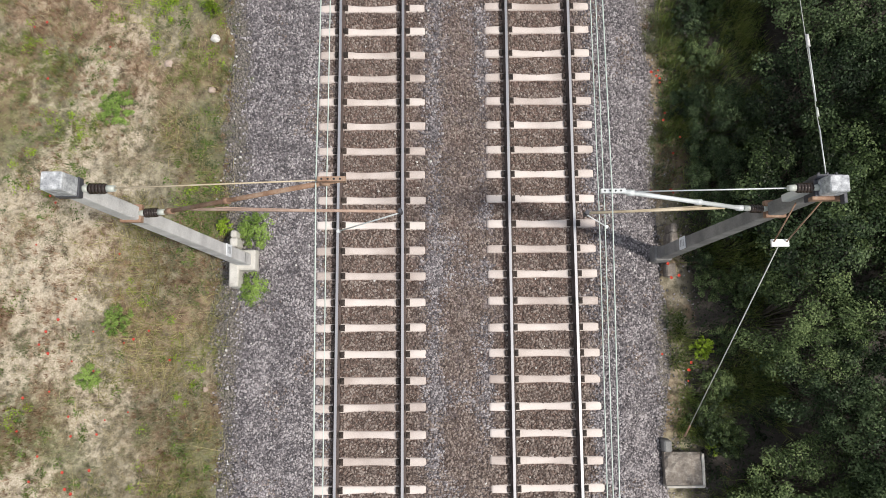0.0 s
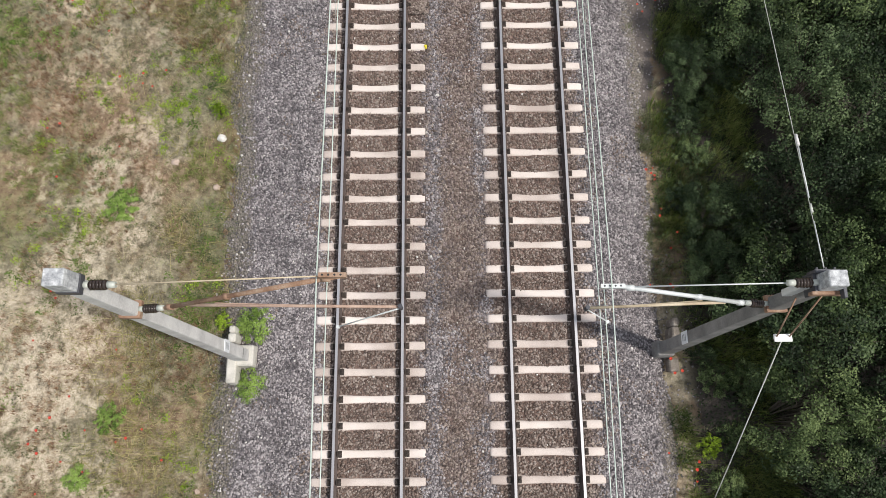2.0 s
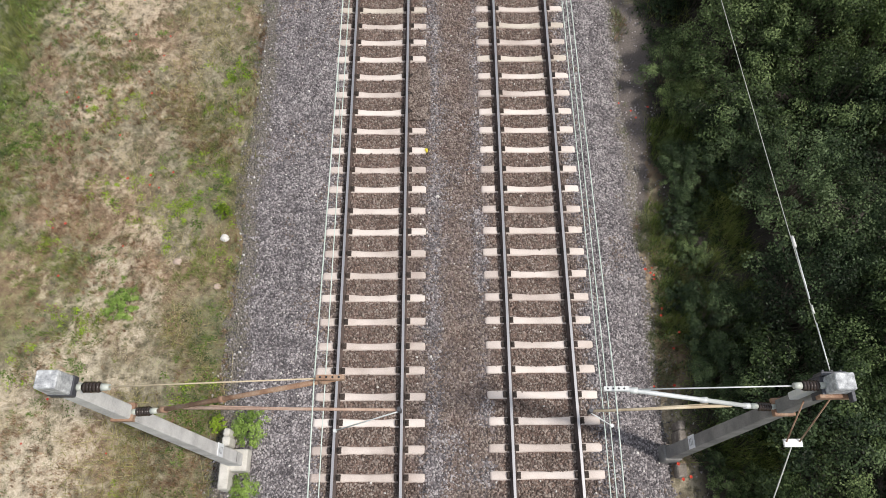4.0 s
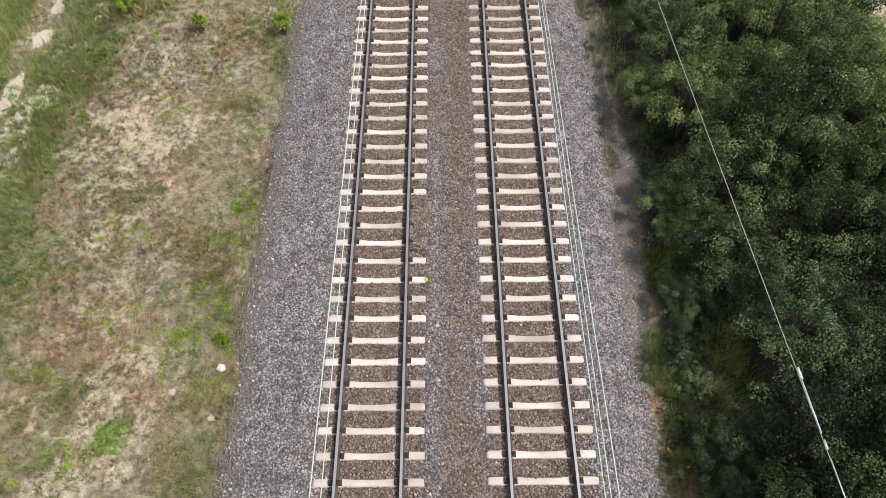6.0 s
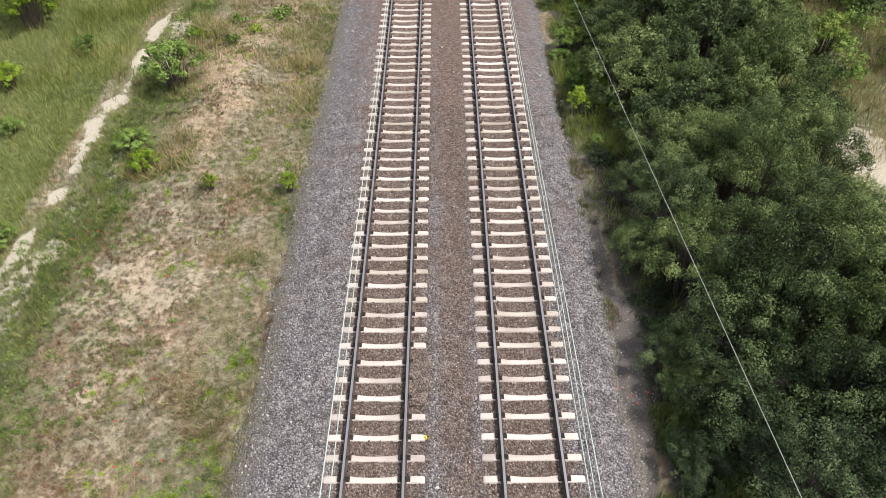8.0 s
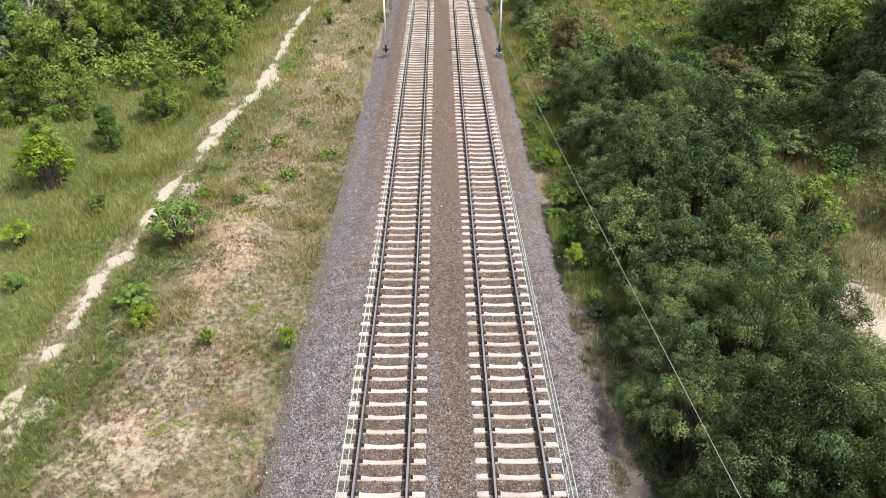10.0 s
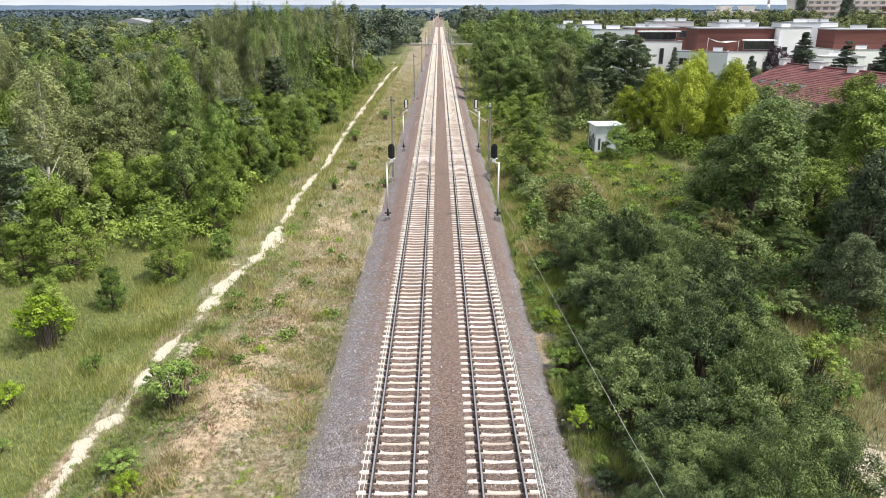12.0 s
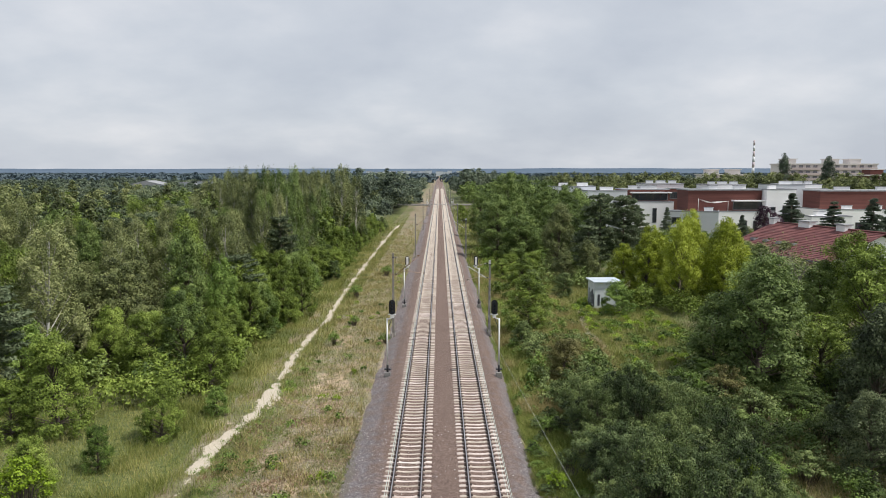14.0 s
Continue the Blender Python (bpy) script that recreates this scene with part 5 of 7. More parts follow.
for row in ((24.4, 103, 13.4, 6.2), (28.0, 103, 13.2, 6.2), (22.0, 100, 8.8, 5.2), (31.0, 108, 11.0, 6.0)):
    plant("pine", *row, "leaf_pine", "pines behind the cabin")
for row in ((21.3, 96.4, 6.6, 4.9), (17.8, 99.0, 5.0, 4.4), (19.7, 113.9, 11.1, 7.2)):
    plant("broad", *row, "leaf_birch")
for row in ((14.9, 149.2, 15.6, 12.0), (22.4, 149.2, 13.9, 11.2), (10.4, 176.0, 10.9, 7.6), (18.5, 160, 15.0, 11.0), (26.0, 140, 11.5, 9.0), (14.2, 166, 13.5, 10.0), (28.5, 156, 13.0, 10.0), (24.0, 127, 10.0, 8.0)):
    plant("broad", *row, "leaf_broad", "dark trees along the far track")
for i in range(46):
    y = rng.uniform(100, 165)
    plant("broad", rng.uniform(30, 0.36 * y + 22), y, rng.uniform(2.6, 4.2) if y > 122 else rng.uniform(4.0, 6.0), rng.uniform(4.5, 6.5), rng.choice(["leaf_broad", "leaf_birch", "leaf_fresh"]), "garden trees before the houses")
for row in ((41, 70, 7.0, 7.0), (47, 74, 7.5, 7.0), (43.5, 80, 6.0, 6.5), (52, 80, 7.0, 7.0), (40, 92, 6.5, 6.0), (47, 97, 6.0, 6.0), (33, 70, 5.6, 5.0), (28, 60, 6.0, 5.2)):
    plant("broad", *row, rng.choice(["leaf_fresh", "leaf_broad"]), "garden trees before the houses")
RIGHT_BUSHES = ((11.4, 143.8, 3.6, 5.4), (7.6, 225.8, 5.6, 5.6), (11.4, 96.5, 4.1, 5.8), (8.9, 66.3, 5.8, 6.4), (7.4, 60.5, 2.6, 3.2), (18.3, 121.2, 3.1, 6.1), (11.5, 114.0, 2.9, 4.8),
                (9.8, 41.5, 3.0, 4.1), (19.5, 47.1, 2.8, 3.9), (12.5, 90.0, 3.4, 4.4), (9.6, 104, 3.2, 4.2), (14.6, 106, 4.4, 5.4), (8.6, 126, 2.6, 3.6), (13.5, 132, 4.6, 5.4), (16.2, 88, 3.2, 4.0))
for row in RIGHT_BUSHES:
    plant("young", *row, rng.choice(["leaf_light", "leaf_fresh", "leaf_weed"]), "bushes beside the far track")
for row in ((12.0, 50.0, 2.6, 3.0), (14.2, 45.2, 3.5, 3.6), (7.9, 56.5, 1.8, 2.2), (11.2, 44.6, 3.0, 3.2), (8.4, 44.0, 2.2, 2.4), (17.0, 43.5, 3.2, 3.6), (20.5, 40.5, 2.8, 3.4), (18.2, 37.0, 2.6, 3.2), (16.6, 30.5, 2.8, 3.0), (19.5, 31.5, 2.2, 2.8)):
    plant("bush", *row, rng.choice(["leaf_light", "leaf_weed", "leaf_broad"]), "bushes past the thicket")
for row in ((16.0, 27.2, 2.6, 2.4), (17.8, 25.5, 2.4, 2.6)):
    plant("bush", *row, "leaf_fresh", "bushes past the thicket")
plant("bush", 14.4, 27.5, 3.6, 1.8, "leaf_lime")
plant("young", 20.6, 75.2, 4.2, 5.4, "leaf_weed")
for row in ((9.6, 49.6, 3.4, 3.8), (10.8, 52.4, 2.4, 3.0)):
    plant("young", *row, "leaf_rust", "bushes past the thicket")
LEFT_BUSHES = ((-12.0, 22.6, 2.5, 2.9, "leaf_weed"), (-12.4, 17.9, 1.1, 1.7, "leaf_weed"), (-8.8, 15.4, 0.9, 0.6, "leaf_lime"), (-5.9, 15.4, 1.1, 0.8, "leaf_lime"), (-20.8, 28.6, 3.2, 3.2, "leaf_lime"), (-19.4, 22.7, 1.4, 1.6, "leaf_lime"),
               (-11.6, 16.6, 1.0, 1.3, "leaf_lime"), (-15.6, 12.6, 1.0, 1.6, "leaf_weed"), (-10.5, 62.0, 1.6, 1.3, "leaf_weed"), (-5.6, 62.8, 1.2, 1.3, "leaf_broad"), (-9.6, 71, 1.3, 1.4, "leaf_weed"),
               (-17.2, 26.0, 1.0, 1.4, "leaf_weed"), (-18.0, 19.4, 0.8, 1.2, "leaf_weed"), (-11.4, 88, 2.0, 2.0, "leaf_weed"), (-8.8, 108, 1.8, 2.2, "leaf_weed"))
for x, y, h, w, tone in LEFT_BUSHES:
    plant("bush", x, y, h, w, tone, "bushes in the field")

# fresh bushes at the thicket's foot farther on
for i in range(22):
    y = rng.uniform(19, 47)
    plant("bush", rng.uniform(6.3, 7.9), y, rng.uniform(0.6, 1.5), rng.uniform(1.1, 2.0), rng.choice(["leaf_light", "leaf_weed", "leaf_light", "leaf_fresh"]), "bushes at the thicket's foot")

# low weeds beside the track
LOW = ((-6.05, 3.15, 0.5, 0.42, "leaf_lime"), (-4.72, -2.45, 0.6, 1.05, "leaf_weed"), (-4.70, -3.85, 0.55, 1.0, "leaf_weed"), (-4.45, -3.2, 0.35, 0.5, "leaf_weed"), (-5.55, -2.35, 0.4, 0.45, "leaf_lime"), (-4.0, -4.2, 0.25, 0.55, "leaf_grey"), (-4.85, -0.5, 0.2, 0.3, "leaf_weed"),
       (-5.0, 1.3, 0.2, 0.35, "leaf_weed"), (5.75, -5.3, 0.5, 0.6, "leaf_lime"), (5.9, -7.6, 0.4, 0.4, "leaf_lime"), (-8.3, 0.6, 0.4, 1.0, "leaf_weed"), (-8.0, -4.6, 0.4, 0.8, "leaf_weed"), (-8.6, -5.9, 0.35, 0.7, "leaf_weed"),
       (5.5, 20.5, 1.5, 1.1, "leaf_lime"), (5.7, 22.4, 1.2, 1.2, "leaf_weed"), (5.6, 26.0, 1.3, 1.2, "leaf_weed"), (5.9, 31.0, 1.2, 1.3, "leaf_lime"), (5.4, 35.5, 0.9, 1.0, "leaf_weed"))
for x, y, h, w, tone in LOW:
    ob = plant("bush", x, y, h, w, tone, "weeds beside the track")
    ob.name = "weed"
    ob["label"] = TONES[tone] + " weed growing at the edge of the ballast"
    ob["category"] = "weed"
for i in range(70):
    y = rng.uniform(-12, 48)
    ob = plant("bush", rng.uniform(5.7, 6.7) - 0.5 * (y > 18), y, rng.uniform(0.35, 0.9), rng.uniform(0.6, 1.2), rng.choice(["leaf_weed", "leaf_broad", "leaf_thicket"] if y > 18 else ["leaf_shade", "leaf_thicket", "leaf_thicket"]), "weeds beside the track")
    ob.name = "weed"
    ob["label"] = "leafy green weed at the foot of the thicket"
    ob["category"] = "weed"


def make_blades(name, label, count, x0, x1, y0, y1, height, width, material, lean=0.5, want=None, power=1.0):
    """Grass blades, one thin three-cornered blade each, in one mesh."""
    x = rng.uniform(x0, x1, count * 3)
    y = y0 + (y1 - y0) * rng.random(count * 3) ** power
    y = np.where(y > y1 - 0.3 * (y1 - y0), y + (y - y1 + 0.3 * (y1 - y0)) * rng.random(count * 3) * 1.5, y)
    if want is not None:
        keep = rng.random(len(x)) < np.clip(want(x, y), 0, 1)
        x, y = x[keep], y[keep]
    x, y = x[:count], y[:count]
    k = len(x)
    z = np.where((x > -5.9) & (x < 5.0), np.maximum(ground_height(x, y), ballast_height(x, y)), ground_height(x, y))
    tuft = lattice(x, y, 0.45, 61)
    h = height * (0.4 + 0.8 * rng.random(k)) * (0.5 + tuft)
    a, d = rng.random(k) * 6.283, rng.random(k) * 6.283
    w = width * (0.6 + 0.8 * rng.random(k))
    side = np.stack([np.cos(a) * w, np.sin(a) * w, np.zeros(k)], 1)
    base = np.stack([x, y, z - 0.02], 1)
    tip = base + np.stack([np.cos(d) * h * lean * rng.random(k) * 1.6, np.sin(d) * h * lean * rng.random(k) * 1.6, h], 1)
    v = np.stack([base - side, base + side, tip], 1).reshape(-1, 3)
    me = np_mesh(name, v, np.arange(3 * k).reshape(-1, 3), MAT[material])
    tagged(new(name, me), label, "grass", kind="stuff")


def off_sand(x, y):
    sand, green, soil, track = ground_masks(x, y)
    return np.clip(1.15 - 1.1 * np.maximum(sand * 1.25, track * 1.3) - 0.2 * lattice(x, y, 0.6, 71), 0.02, 1)


def greener(x, y):
    return off_sand(x, y) * np.clip((ground_masks(x, y)[1] - 0.30) * 4, 0.12, 1)


make_blades("dry_grass", "thin dry yellow grass over sandy ground", 110000, -13.5, -5.6, -10, 34, 0.10, 0.007, "grass_dry", 1.0, off_sand, 1.2)
make_blades("green_grass", "patches of green grass in the field", 80000, -16, -5.6, -10, 36, 0.10, 0.008, "grass_green", 0.9, greener, 1.1)
make_blades("dry_grass", "thin dry yellow grass along the railway", 20000, -13.0, -5.6, 22, 150, 0.36, 0.015, "grass_dry", 1.0, lambda x, y: off_sand(x, y) * np.clip((y - 22) / 30, 0, 1), 1.3)
make_blades("meadow_grass", "tall green meadow grass beside the footpath", 130000, -34, -12.5, 8, 60, 0.42, 0.010, "grass_tall", 0.5, off_sand, 1.2)
make_blades("meadow_grass", "tall green meadow grass beside the footpath", 50000, -20, -11.5, 36, 200, 0.55, 0.022, "grass_tall", 0.5, lambda x, y: off_sand(x, y) * np.clip((y - 36) / 40, 0, 1), 1.3)
make_blades("field_grass", "greyish green grass along the railway", 46000, -13.0, -5.6, 26, 160, 0.40, 0.014, "grass_tall", 0.8, lambda x, y: off_sand(x, y) * np.clip((y - 20) / 35, 0, 1), 1.3)
make_blades("bank_grass", "tall pale grass on the bank beside the track", 210000, 5.2, 26, 38, 100, 0.50, 0.017, "grass_tall", 0.9, lambda x, y: off_sand(x, y) * np.clip(1.3 - 1.6 * bank_trail(x, y), 0, 1) * np.where(x < 8, 1, np.clip((y - 41) / 8, 0, 1)), 1.2)
make_blades("straw_tufts", "tufts of tall straw-yellow grass along the railway", 30000, -12.6, -5.7, 16, 170, 0.55, 0.016, "grass_straw", 0.7, lambda x, y: off_sand(x, y) * np.clip((lattice(x, y, 1.3, 63) - 0.52) * 6, 0, 1), 1.5)
make_blades("pale_tufts", "tufts of tall pale grass beside the footpath", 16000, -19, -14.6, 14, 140, 0.75, 0.014, "grass_tall", 0.5, lambda x, y: np.clip((y - 14) / 22, 0, 1) * np.clip((lattice(x, y, 2.0, 64) - 0.5) * 6, 0, 1), 1.4)
make_blades("straw_tufts", "tufts of tall straw-yellow grass on the bank", 64000, 5.3, 15, 42, 110, 0.8, 0.016, "grass_straw", 0.5, lambda x, y: np.clip((lattice(x, y, 1.8, 65) - 0.48) * 6, 0, 1), 1.3)
make_blades("rough_grass", "rough grass and weeds under the shrubs", 18000, 5.0, 7.2, -12, 48, 0.34, 0.008, "grass_green", 0.8, lambda x, y: np.clip((lattice(x, y, 1.5, 67) - 0.42) * 5, 0, 1) * np.clip((x - 4.95 - 0.75 * ((y > 3) & (y < 24))) * 2, 0, 1))
make_blades("rough_grass", "rough brownish grass past the thicket", 14000, 16.5, 32, 18, 62, 0.7, 0.022, "grass_dry", 0.5, off_sand)
make_blades("rough_grass", "rough green grass past the thicket", 70000, 13.5, 40, 10, 80, 0.5, 0.015, "grass_green", 0.5, off_sand)
make_blades("hay_tufts", "tufts of tall yellow hay past the thicket", 26000, 14.5, 30, 14, 48, 0.75, 0.010, "grass_straw", 0.7, lambda x, y: np.clip((lattice(x, y, 2.2, 68) - 0.45) * 5, 0, 1), 1.0)
make_blades("bright_grass", "fresh green grass between the ballast and the shrubs", 70000, 4.95, 8.6, 13, 70, 0.5, 0.011, "grass_fresh", 0.7, lambda x, y: np.clip((lattice(x, y, 1.4, 69) - 0.25) * 3, 0, 1) * np.clip((y - 13) / 12, 0, 1), 1.1)
make_blades("verge_grass", "pale grass along the far railway", 30000, 4.8, 18, 100, 300, 0.6, 0.05, "grass_tall", 0.5, None, 1.5)


def strip(x, y):
    return np.clip((lattice(x, y, 1.1, 66) - 0.30) * 3, 0, 1) * np.clip(1.2 - np.abs(x + 7.3) / 1.9, 0, 1)


make_blades("long_stalks", "long thin yellow stalks leaning over the turf", 7000, -10.5, -5.3, -10, 24, 0.34, 0.006, "grass_straw", 1.7, strip, 1.2)
make_blades("long_stalks", "long thin olive stalks leaning over the turf", 7000, -10.5, -5.3, -10, 24, 0.30, 0.007, "grass_olive", 1.7, strip, 1.2)


def make_tufts(name, label, count, spots, blades, height, spread, width, material, shift=0.0):
    """Tufts of grass: blades fanning out of shared roots, each tuft of its own tone."""
    x, y = spots(count)
    k = len(x)
    z = np.where((x > -5.9) & (x < 5.0), np.maximum(ground_height(x, y), ballast_height(x, y)), ground_height(x, y))
    size = np.repeat(rng.uniform(0.5, 1.3, k), blades)
    a = rng.random(k * blades) * 6.283
    out, up = rng.random(k * blades) ** 0.6 * spread * size, height * size * rng.uniform(0.4, 1.0, k * blades)
    root = np.repeat(np.stack([x, y, z - 0.02], 1), blades, 0)
    way = np.stack([np.cos(a), np.sin(a), np.zeros(k * blades)], 1)
    side = np.stack([-np.sin(a), np.cos(a), np.zeros(k * blades)], 1) * width
    foot = root + way * (out * 0.35)[:, None]
    tip = root + way * out[:, None] + np.array([0, 0, 1]) * up[:, None]
    v = np.stack([foot - side, foot + side, tip], 1).reshape(-1, 3)
    tone = np.repeat(rng.normal(shift, 0.12, k), blades * 3)
    f = np.arange(len(v)).reshape(-1, 3)
    tagged(new(name, leafy(name, ((v, f, tone),), material)), label, "grass", kind="stuff")


def make_weeds(name, label, count, spots, size, leaf, per, material):
    x, y = spots(count)
    c = np.repeat(np.stack([x, y, ground_height(x, y)], 1), per, 0)
    r = np.repeat(size * (0.5 + rng.random(len(x))), per)
    d, u = ball(len(c), 0.5)
    c = c + d * (u * r)[:, None] * np.array([1, 1, 0.5]) + np.array([0, 0, 1]) * (0.3 * r)[:, None]
    v, f = leaf_quads(c, np.tile([0, 0, 0.8], (len(c), 1)), leaf, 0.5)
    tagged(new(name, np_mesh(name, v, f, MAT[material])), label, "weeds", kind="stuff")


def field_spots(k):
    x, y = rng.uniform(-13.5, -5.8, k * 4), -10 + 42 * rng.random(k * 4) ** 1.2
    keep = rng.random(k * 4) < np.clip((ground_masks(x, y)[1] - 0.30) * 3, 0.03, 1) * np.clip((lattice(x, y, 1.6, 81) - 0.30) * 3, 0.08, 1)
    return x[keep][:k], y[keep][:k]


def path_spots(k):
    y = rng.uniform(6, 60, k)
    return np.interp(y, TRAIL_Y, TRAIL_X) + rng.normal(1.6, 1.0, k), y


def strip_spots(k):
    x, y = rng.uniform(-11, -5.7, k * 6), -10 + 40 * rng.random(k * 6) ** 1.2
    keep = rng.random(k * 6) < np.clip((lattice(x, y, 1.3, 83) - 0.5) * 5, 0, 1) * np.clip((lattice(x, y, 0.5, 84) - 0.3) * 2, 0, 1)
    return x[keep][:k], y[keep][:k]


def turf_spots(k, seed=85, cut=0.45, x0=-13.5, x1=-5.5, y1=42, bare=0.9):
    x, y = rng.uniform(x0, x1, k * 8), -10 + (y1 + 10) * rng.random(k * 8) ** 1.25
    sand, green, soil, track = ground_masks(x, y)
    keep = rng.random(k * 8) < np.clip((lattice(x, y, 1.7, seed) - cut) * 4, 0.03, 1) * np.clip((lattice(x, y, 0.6, seed + 1) - 0.2) * 2, 0.1, 1) * np.clip(1.25 - bare * np.maximum(sand * 1.3, track * 1.5), 0.04, 1)
    return x[keep][:k], y[keep][:k]


def edge_spots(k):
    y = rng.uniform(5, 24, k * 2)
    x = np.interp(y, TRAIL_Y, TRAIL_X) + rng.normal(1.75, 0.55, k * 2)
    keep = rng.random(k * 2) < np.clip((lattice(x, y, 1.1, 88) - 0.2) * 3, 0.05, 1)
    return x[keep][:k], y[keep][:k]


def verge_spots(k):
    y = rng.uniform(-10, 44, k * 6)
    x = rng.uniform(4.75, 6.4, k * 6)
    keep = rng.random(k * 6) < np.clip((lattice(x, y, 1.2, 89) - 0.55) * 6, 0.01, 1)
    return x[keep][:k], y[keep][:k]


make_tufts("grass_tufts", "tufts of tan dry grass over the sandy field", 9000, lambda k: turf_spots(k, 85, 0.25), 16, 0.12, 0.15, 0.006, "grass_dry")
make_tufts("grass_tufts", "tufts of grey-green grass over the sandy field", 8000, lambda k: turf_spots(k, 95, 0.36), 18, 0.11, 0.14, 0.006, "grass_sage")
make_tufts("sorrel_tufts", "reddish brown sorrel in patches over the field", 6400, lambda k: turf_spots(k, 105, 0.46), 18, 0.17, 0.12, 0.006, "grass_sorrel")
make_tufts("green_tufts", "tufts of dark green grass in patches over the field", 4600, lambda k: turf_spots(k, 115, 0.48), 20, 0.15, 0.16, 0.008, "grass_green")
make_tufts("green_tufts", "dense green growth along the worn footpath", 1150, edge_spots, 26, 0.22, 0.20, 0.010, "grass_green", 0.12)
make_tufts("sage_tufts", "grey-green growth along the worn footpath", 1200, edge_spots, 24, 0.22, 0.20, 0.010, "grass_sage", 0.08)
make_tufts("shoulder_tufts", "tufts of dry grass creeping over the ballast's edge", 1100, lambda k: (rng.normal(-5.85, 0.28, k), rng.uniform(-10, 40, k)), 16, 0.13, 0.14, 0.006, "grass_sage")
make_tufts("verge_tufts", "tufts of rough grass at the thicket's foot", 1300, verge_spots, 22, 0.26, 0.20, 0.007, "grass_sage")
make_tufts("verge_tufts", "tufts of brown dead grass at the thicket's foot", 420, verge_spots, 20, 0.24, 0.22, 0.007, "grass_sorrel")
make_weeds("lime_weeds", "patches of low lime-green weeds in the field", 420, strip_spots, 0.15, 0.022, 46, "leaf_lime")
make_weeds("low_weeds", "low green weeds scattered over the field", 2300, field_spots, 0.18, 0.026, 44, "leaf_weed")
make_weeds("grey_weeds", "low grey-green weeds scattered over the field", 900, field_spots, 0.22, 0.022, 42, "leaf_grey")
def shade_spots(k):
    return rng.uniform(5.7, 13, k), rng.uniform(-12, 16, k)


def reed_spots(k):
    x, y = rng.uniform(5.1, 7.6, k * 3), rng.uniform(-9, 6, k * 3)
    keep = rng.random(k * 3) < np.clip((lattice(x, y, 1.0, 90) - 0.35) * 4, 0, 1)
    return x[keep][:k], y[keep][:k]


# Weeds in darkened leaf colour deepen the shade on the thicket's floor.
make_weeds("shade_weeds", "leafy weeds under the thicket, coloured dark for its shade", 1100, shade_spots, 0.34, 0.036, 44, "leaf_shade")
make_weeds("shade_weeds", "low green weeds at the thicket's foot", 420, reed_spots, 0.24, 0.028, 46, "leaf_thicket")
make_tufts("tall_tufts", "tufts of tall grass growing at the thicket's foot", 900, reed_spots, 24, 0.55, 0.34, 0.007, "grass_green", -0.05)
make_weeds("path_weeds", "green weeds beside the footpath", 420, path_spots, 0.32, 0.035, 50, "leaf_weed")

# poppies
petal = Shape()
for i in range(6):
    a = i * math.pi / 3
    petal.bm.faces.new([petal.bm.verts.new(p) for p in ((0, 0, 0.30), (0.035 * math.cos(a - 0.55), 0.035 * math.sin(a - 0.55), 0.325), (0.045 * math.cos(a), 0.045 * math.sin(a), 0.33), (0.035 * math.cos(a + 0.55), 0.035 * math.sin(a + 0.55), 0.325))])
petal_me = bpy.data.meshes.new("petals"); petal.bm.to_mesh(petal_me); petal.bm.free(); petal_me.materials.append(MAT["poppy"])
stalk = Shape().rod((0, 0, -0.02), (0, 0, 0.30), 0.004, 0.003, 5)
stalk_me = bpy.data.meshes.new("stalk"); stalk.bm.to_mesh(stalk_me); stalk.bm.free(); stalk_me.materials.append(MAT["grass_green"])
spots = []
for cx, cy, k, sd in ((-8.8, -5.5, 16, 0.7), (-9.2, -7.5, 10, 0.6), (4.95, 1.4, 5, 0.2), (5.0, 0.2, 4, 0.25), (5.05, -1.5, 4, 0.2), (5.1, -3.4, 3, 0.15), (5.2, -5.9, 4, 0.3), (-9.8, 2.0, 5, 0.8), (-8.0, 3.8, 6, 0.9), (-9.7, 7.0, 6, 1.0), (5.2, 6.3, 4, 0.3), (-11.6, 17.6, 8, 0.5), (-12.6, 13.2, 6, 0.7), (-7.0, 14.8, 5, 0.6), (-9.2, 10.0, 6, 1.0), (-9.5, -2.5, 6, 0.8), (-10.0, 33, 4, 1.0)):
    spots += [(cx + rng.normal(0, sd), cy + rng.normal(0, sd)) for _ in range(k)]
for px, py in spots:
    z = float(max(ground_height(np.array([px]), np.array([py]))[0], ballast_height(np.array([px]), np.array([py]))[0] if px > -5.8 and px < 4.9 else -9))
    fl = thing("poppy", (px, py, z), "small red field poppy in bloom", "poppy", "field poppies", rng.random() * 360)
    fl.scale = [rng.uniform(0.55, 0.95)] * 3
    mesh_part("stalk", stalk_me, fl)
    mesh_part("petals", petal_me, fl, "red petals")


def make_stone(x, y, size, material, label):
    s = Shape()
    bmesh.ops.create_icosphere(s.bm, subdivisions=2, radius=size / 2)
    for v in s.bm.verts:
        k = 1 + 0.35 * noise.noise(v.co * (3.0 / size) + Vector((x, y, 0)))
        v.co = Vector((v.co.x * k * 1.15, v.co.y * k, v.co.z * k * 0.7))
    z = float(ground_height(np.array([x]), np.array([y]))[0])
    if -5.9 < x < 5.0:
        z = float(ballast_height(np.array([x]), np.array([y]))[0])
    me = bpy.data.meshes.new("stone"); s.bm.to_mesh(me); s.bm.free(); me.materials.append(MAT[material])
    ob = new("stone", me)
    ob.location = (x, y, z + size * 0.22)
    tagged(ob, label, "stone", "single stones")


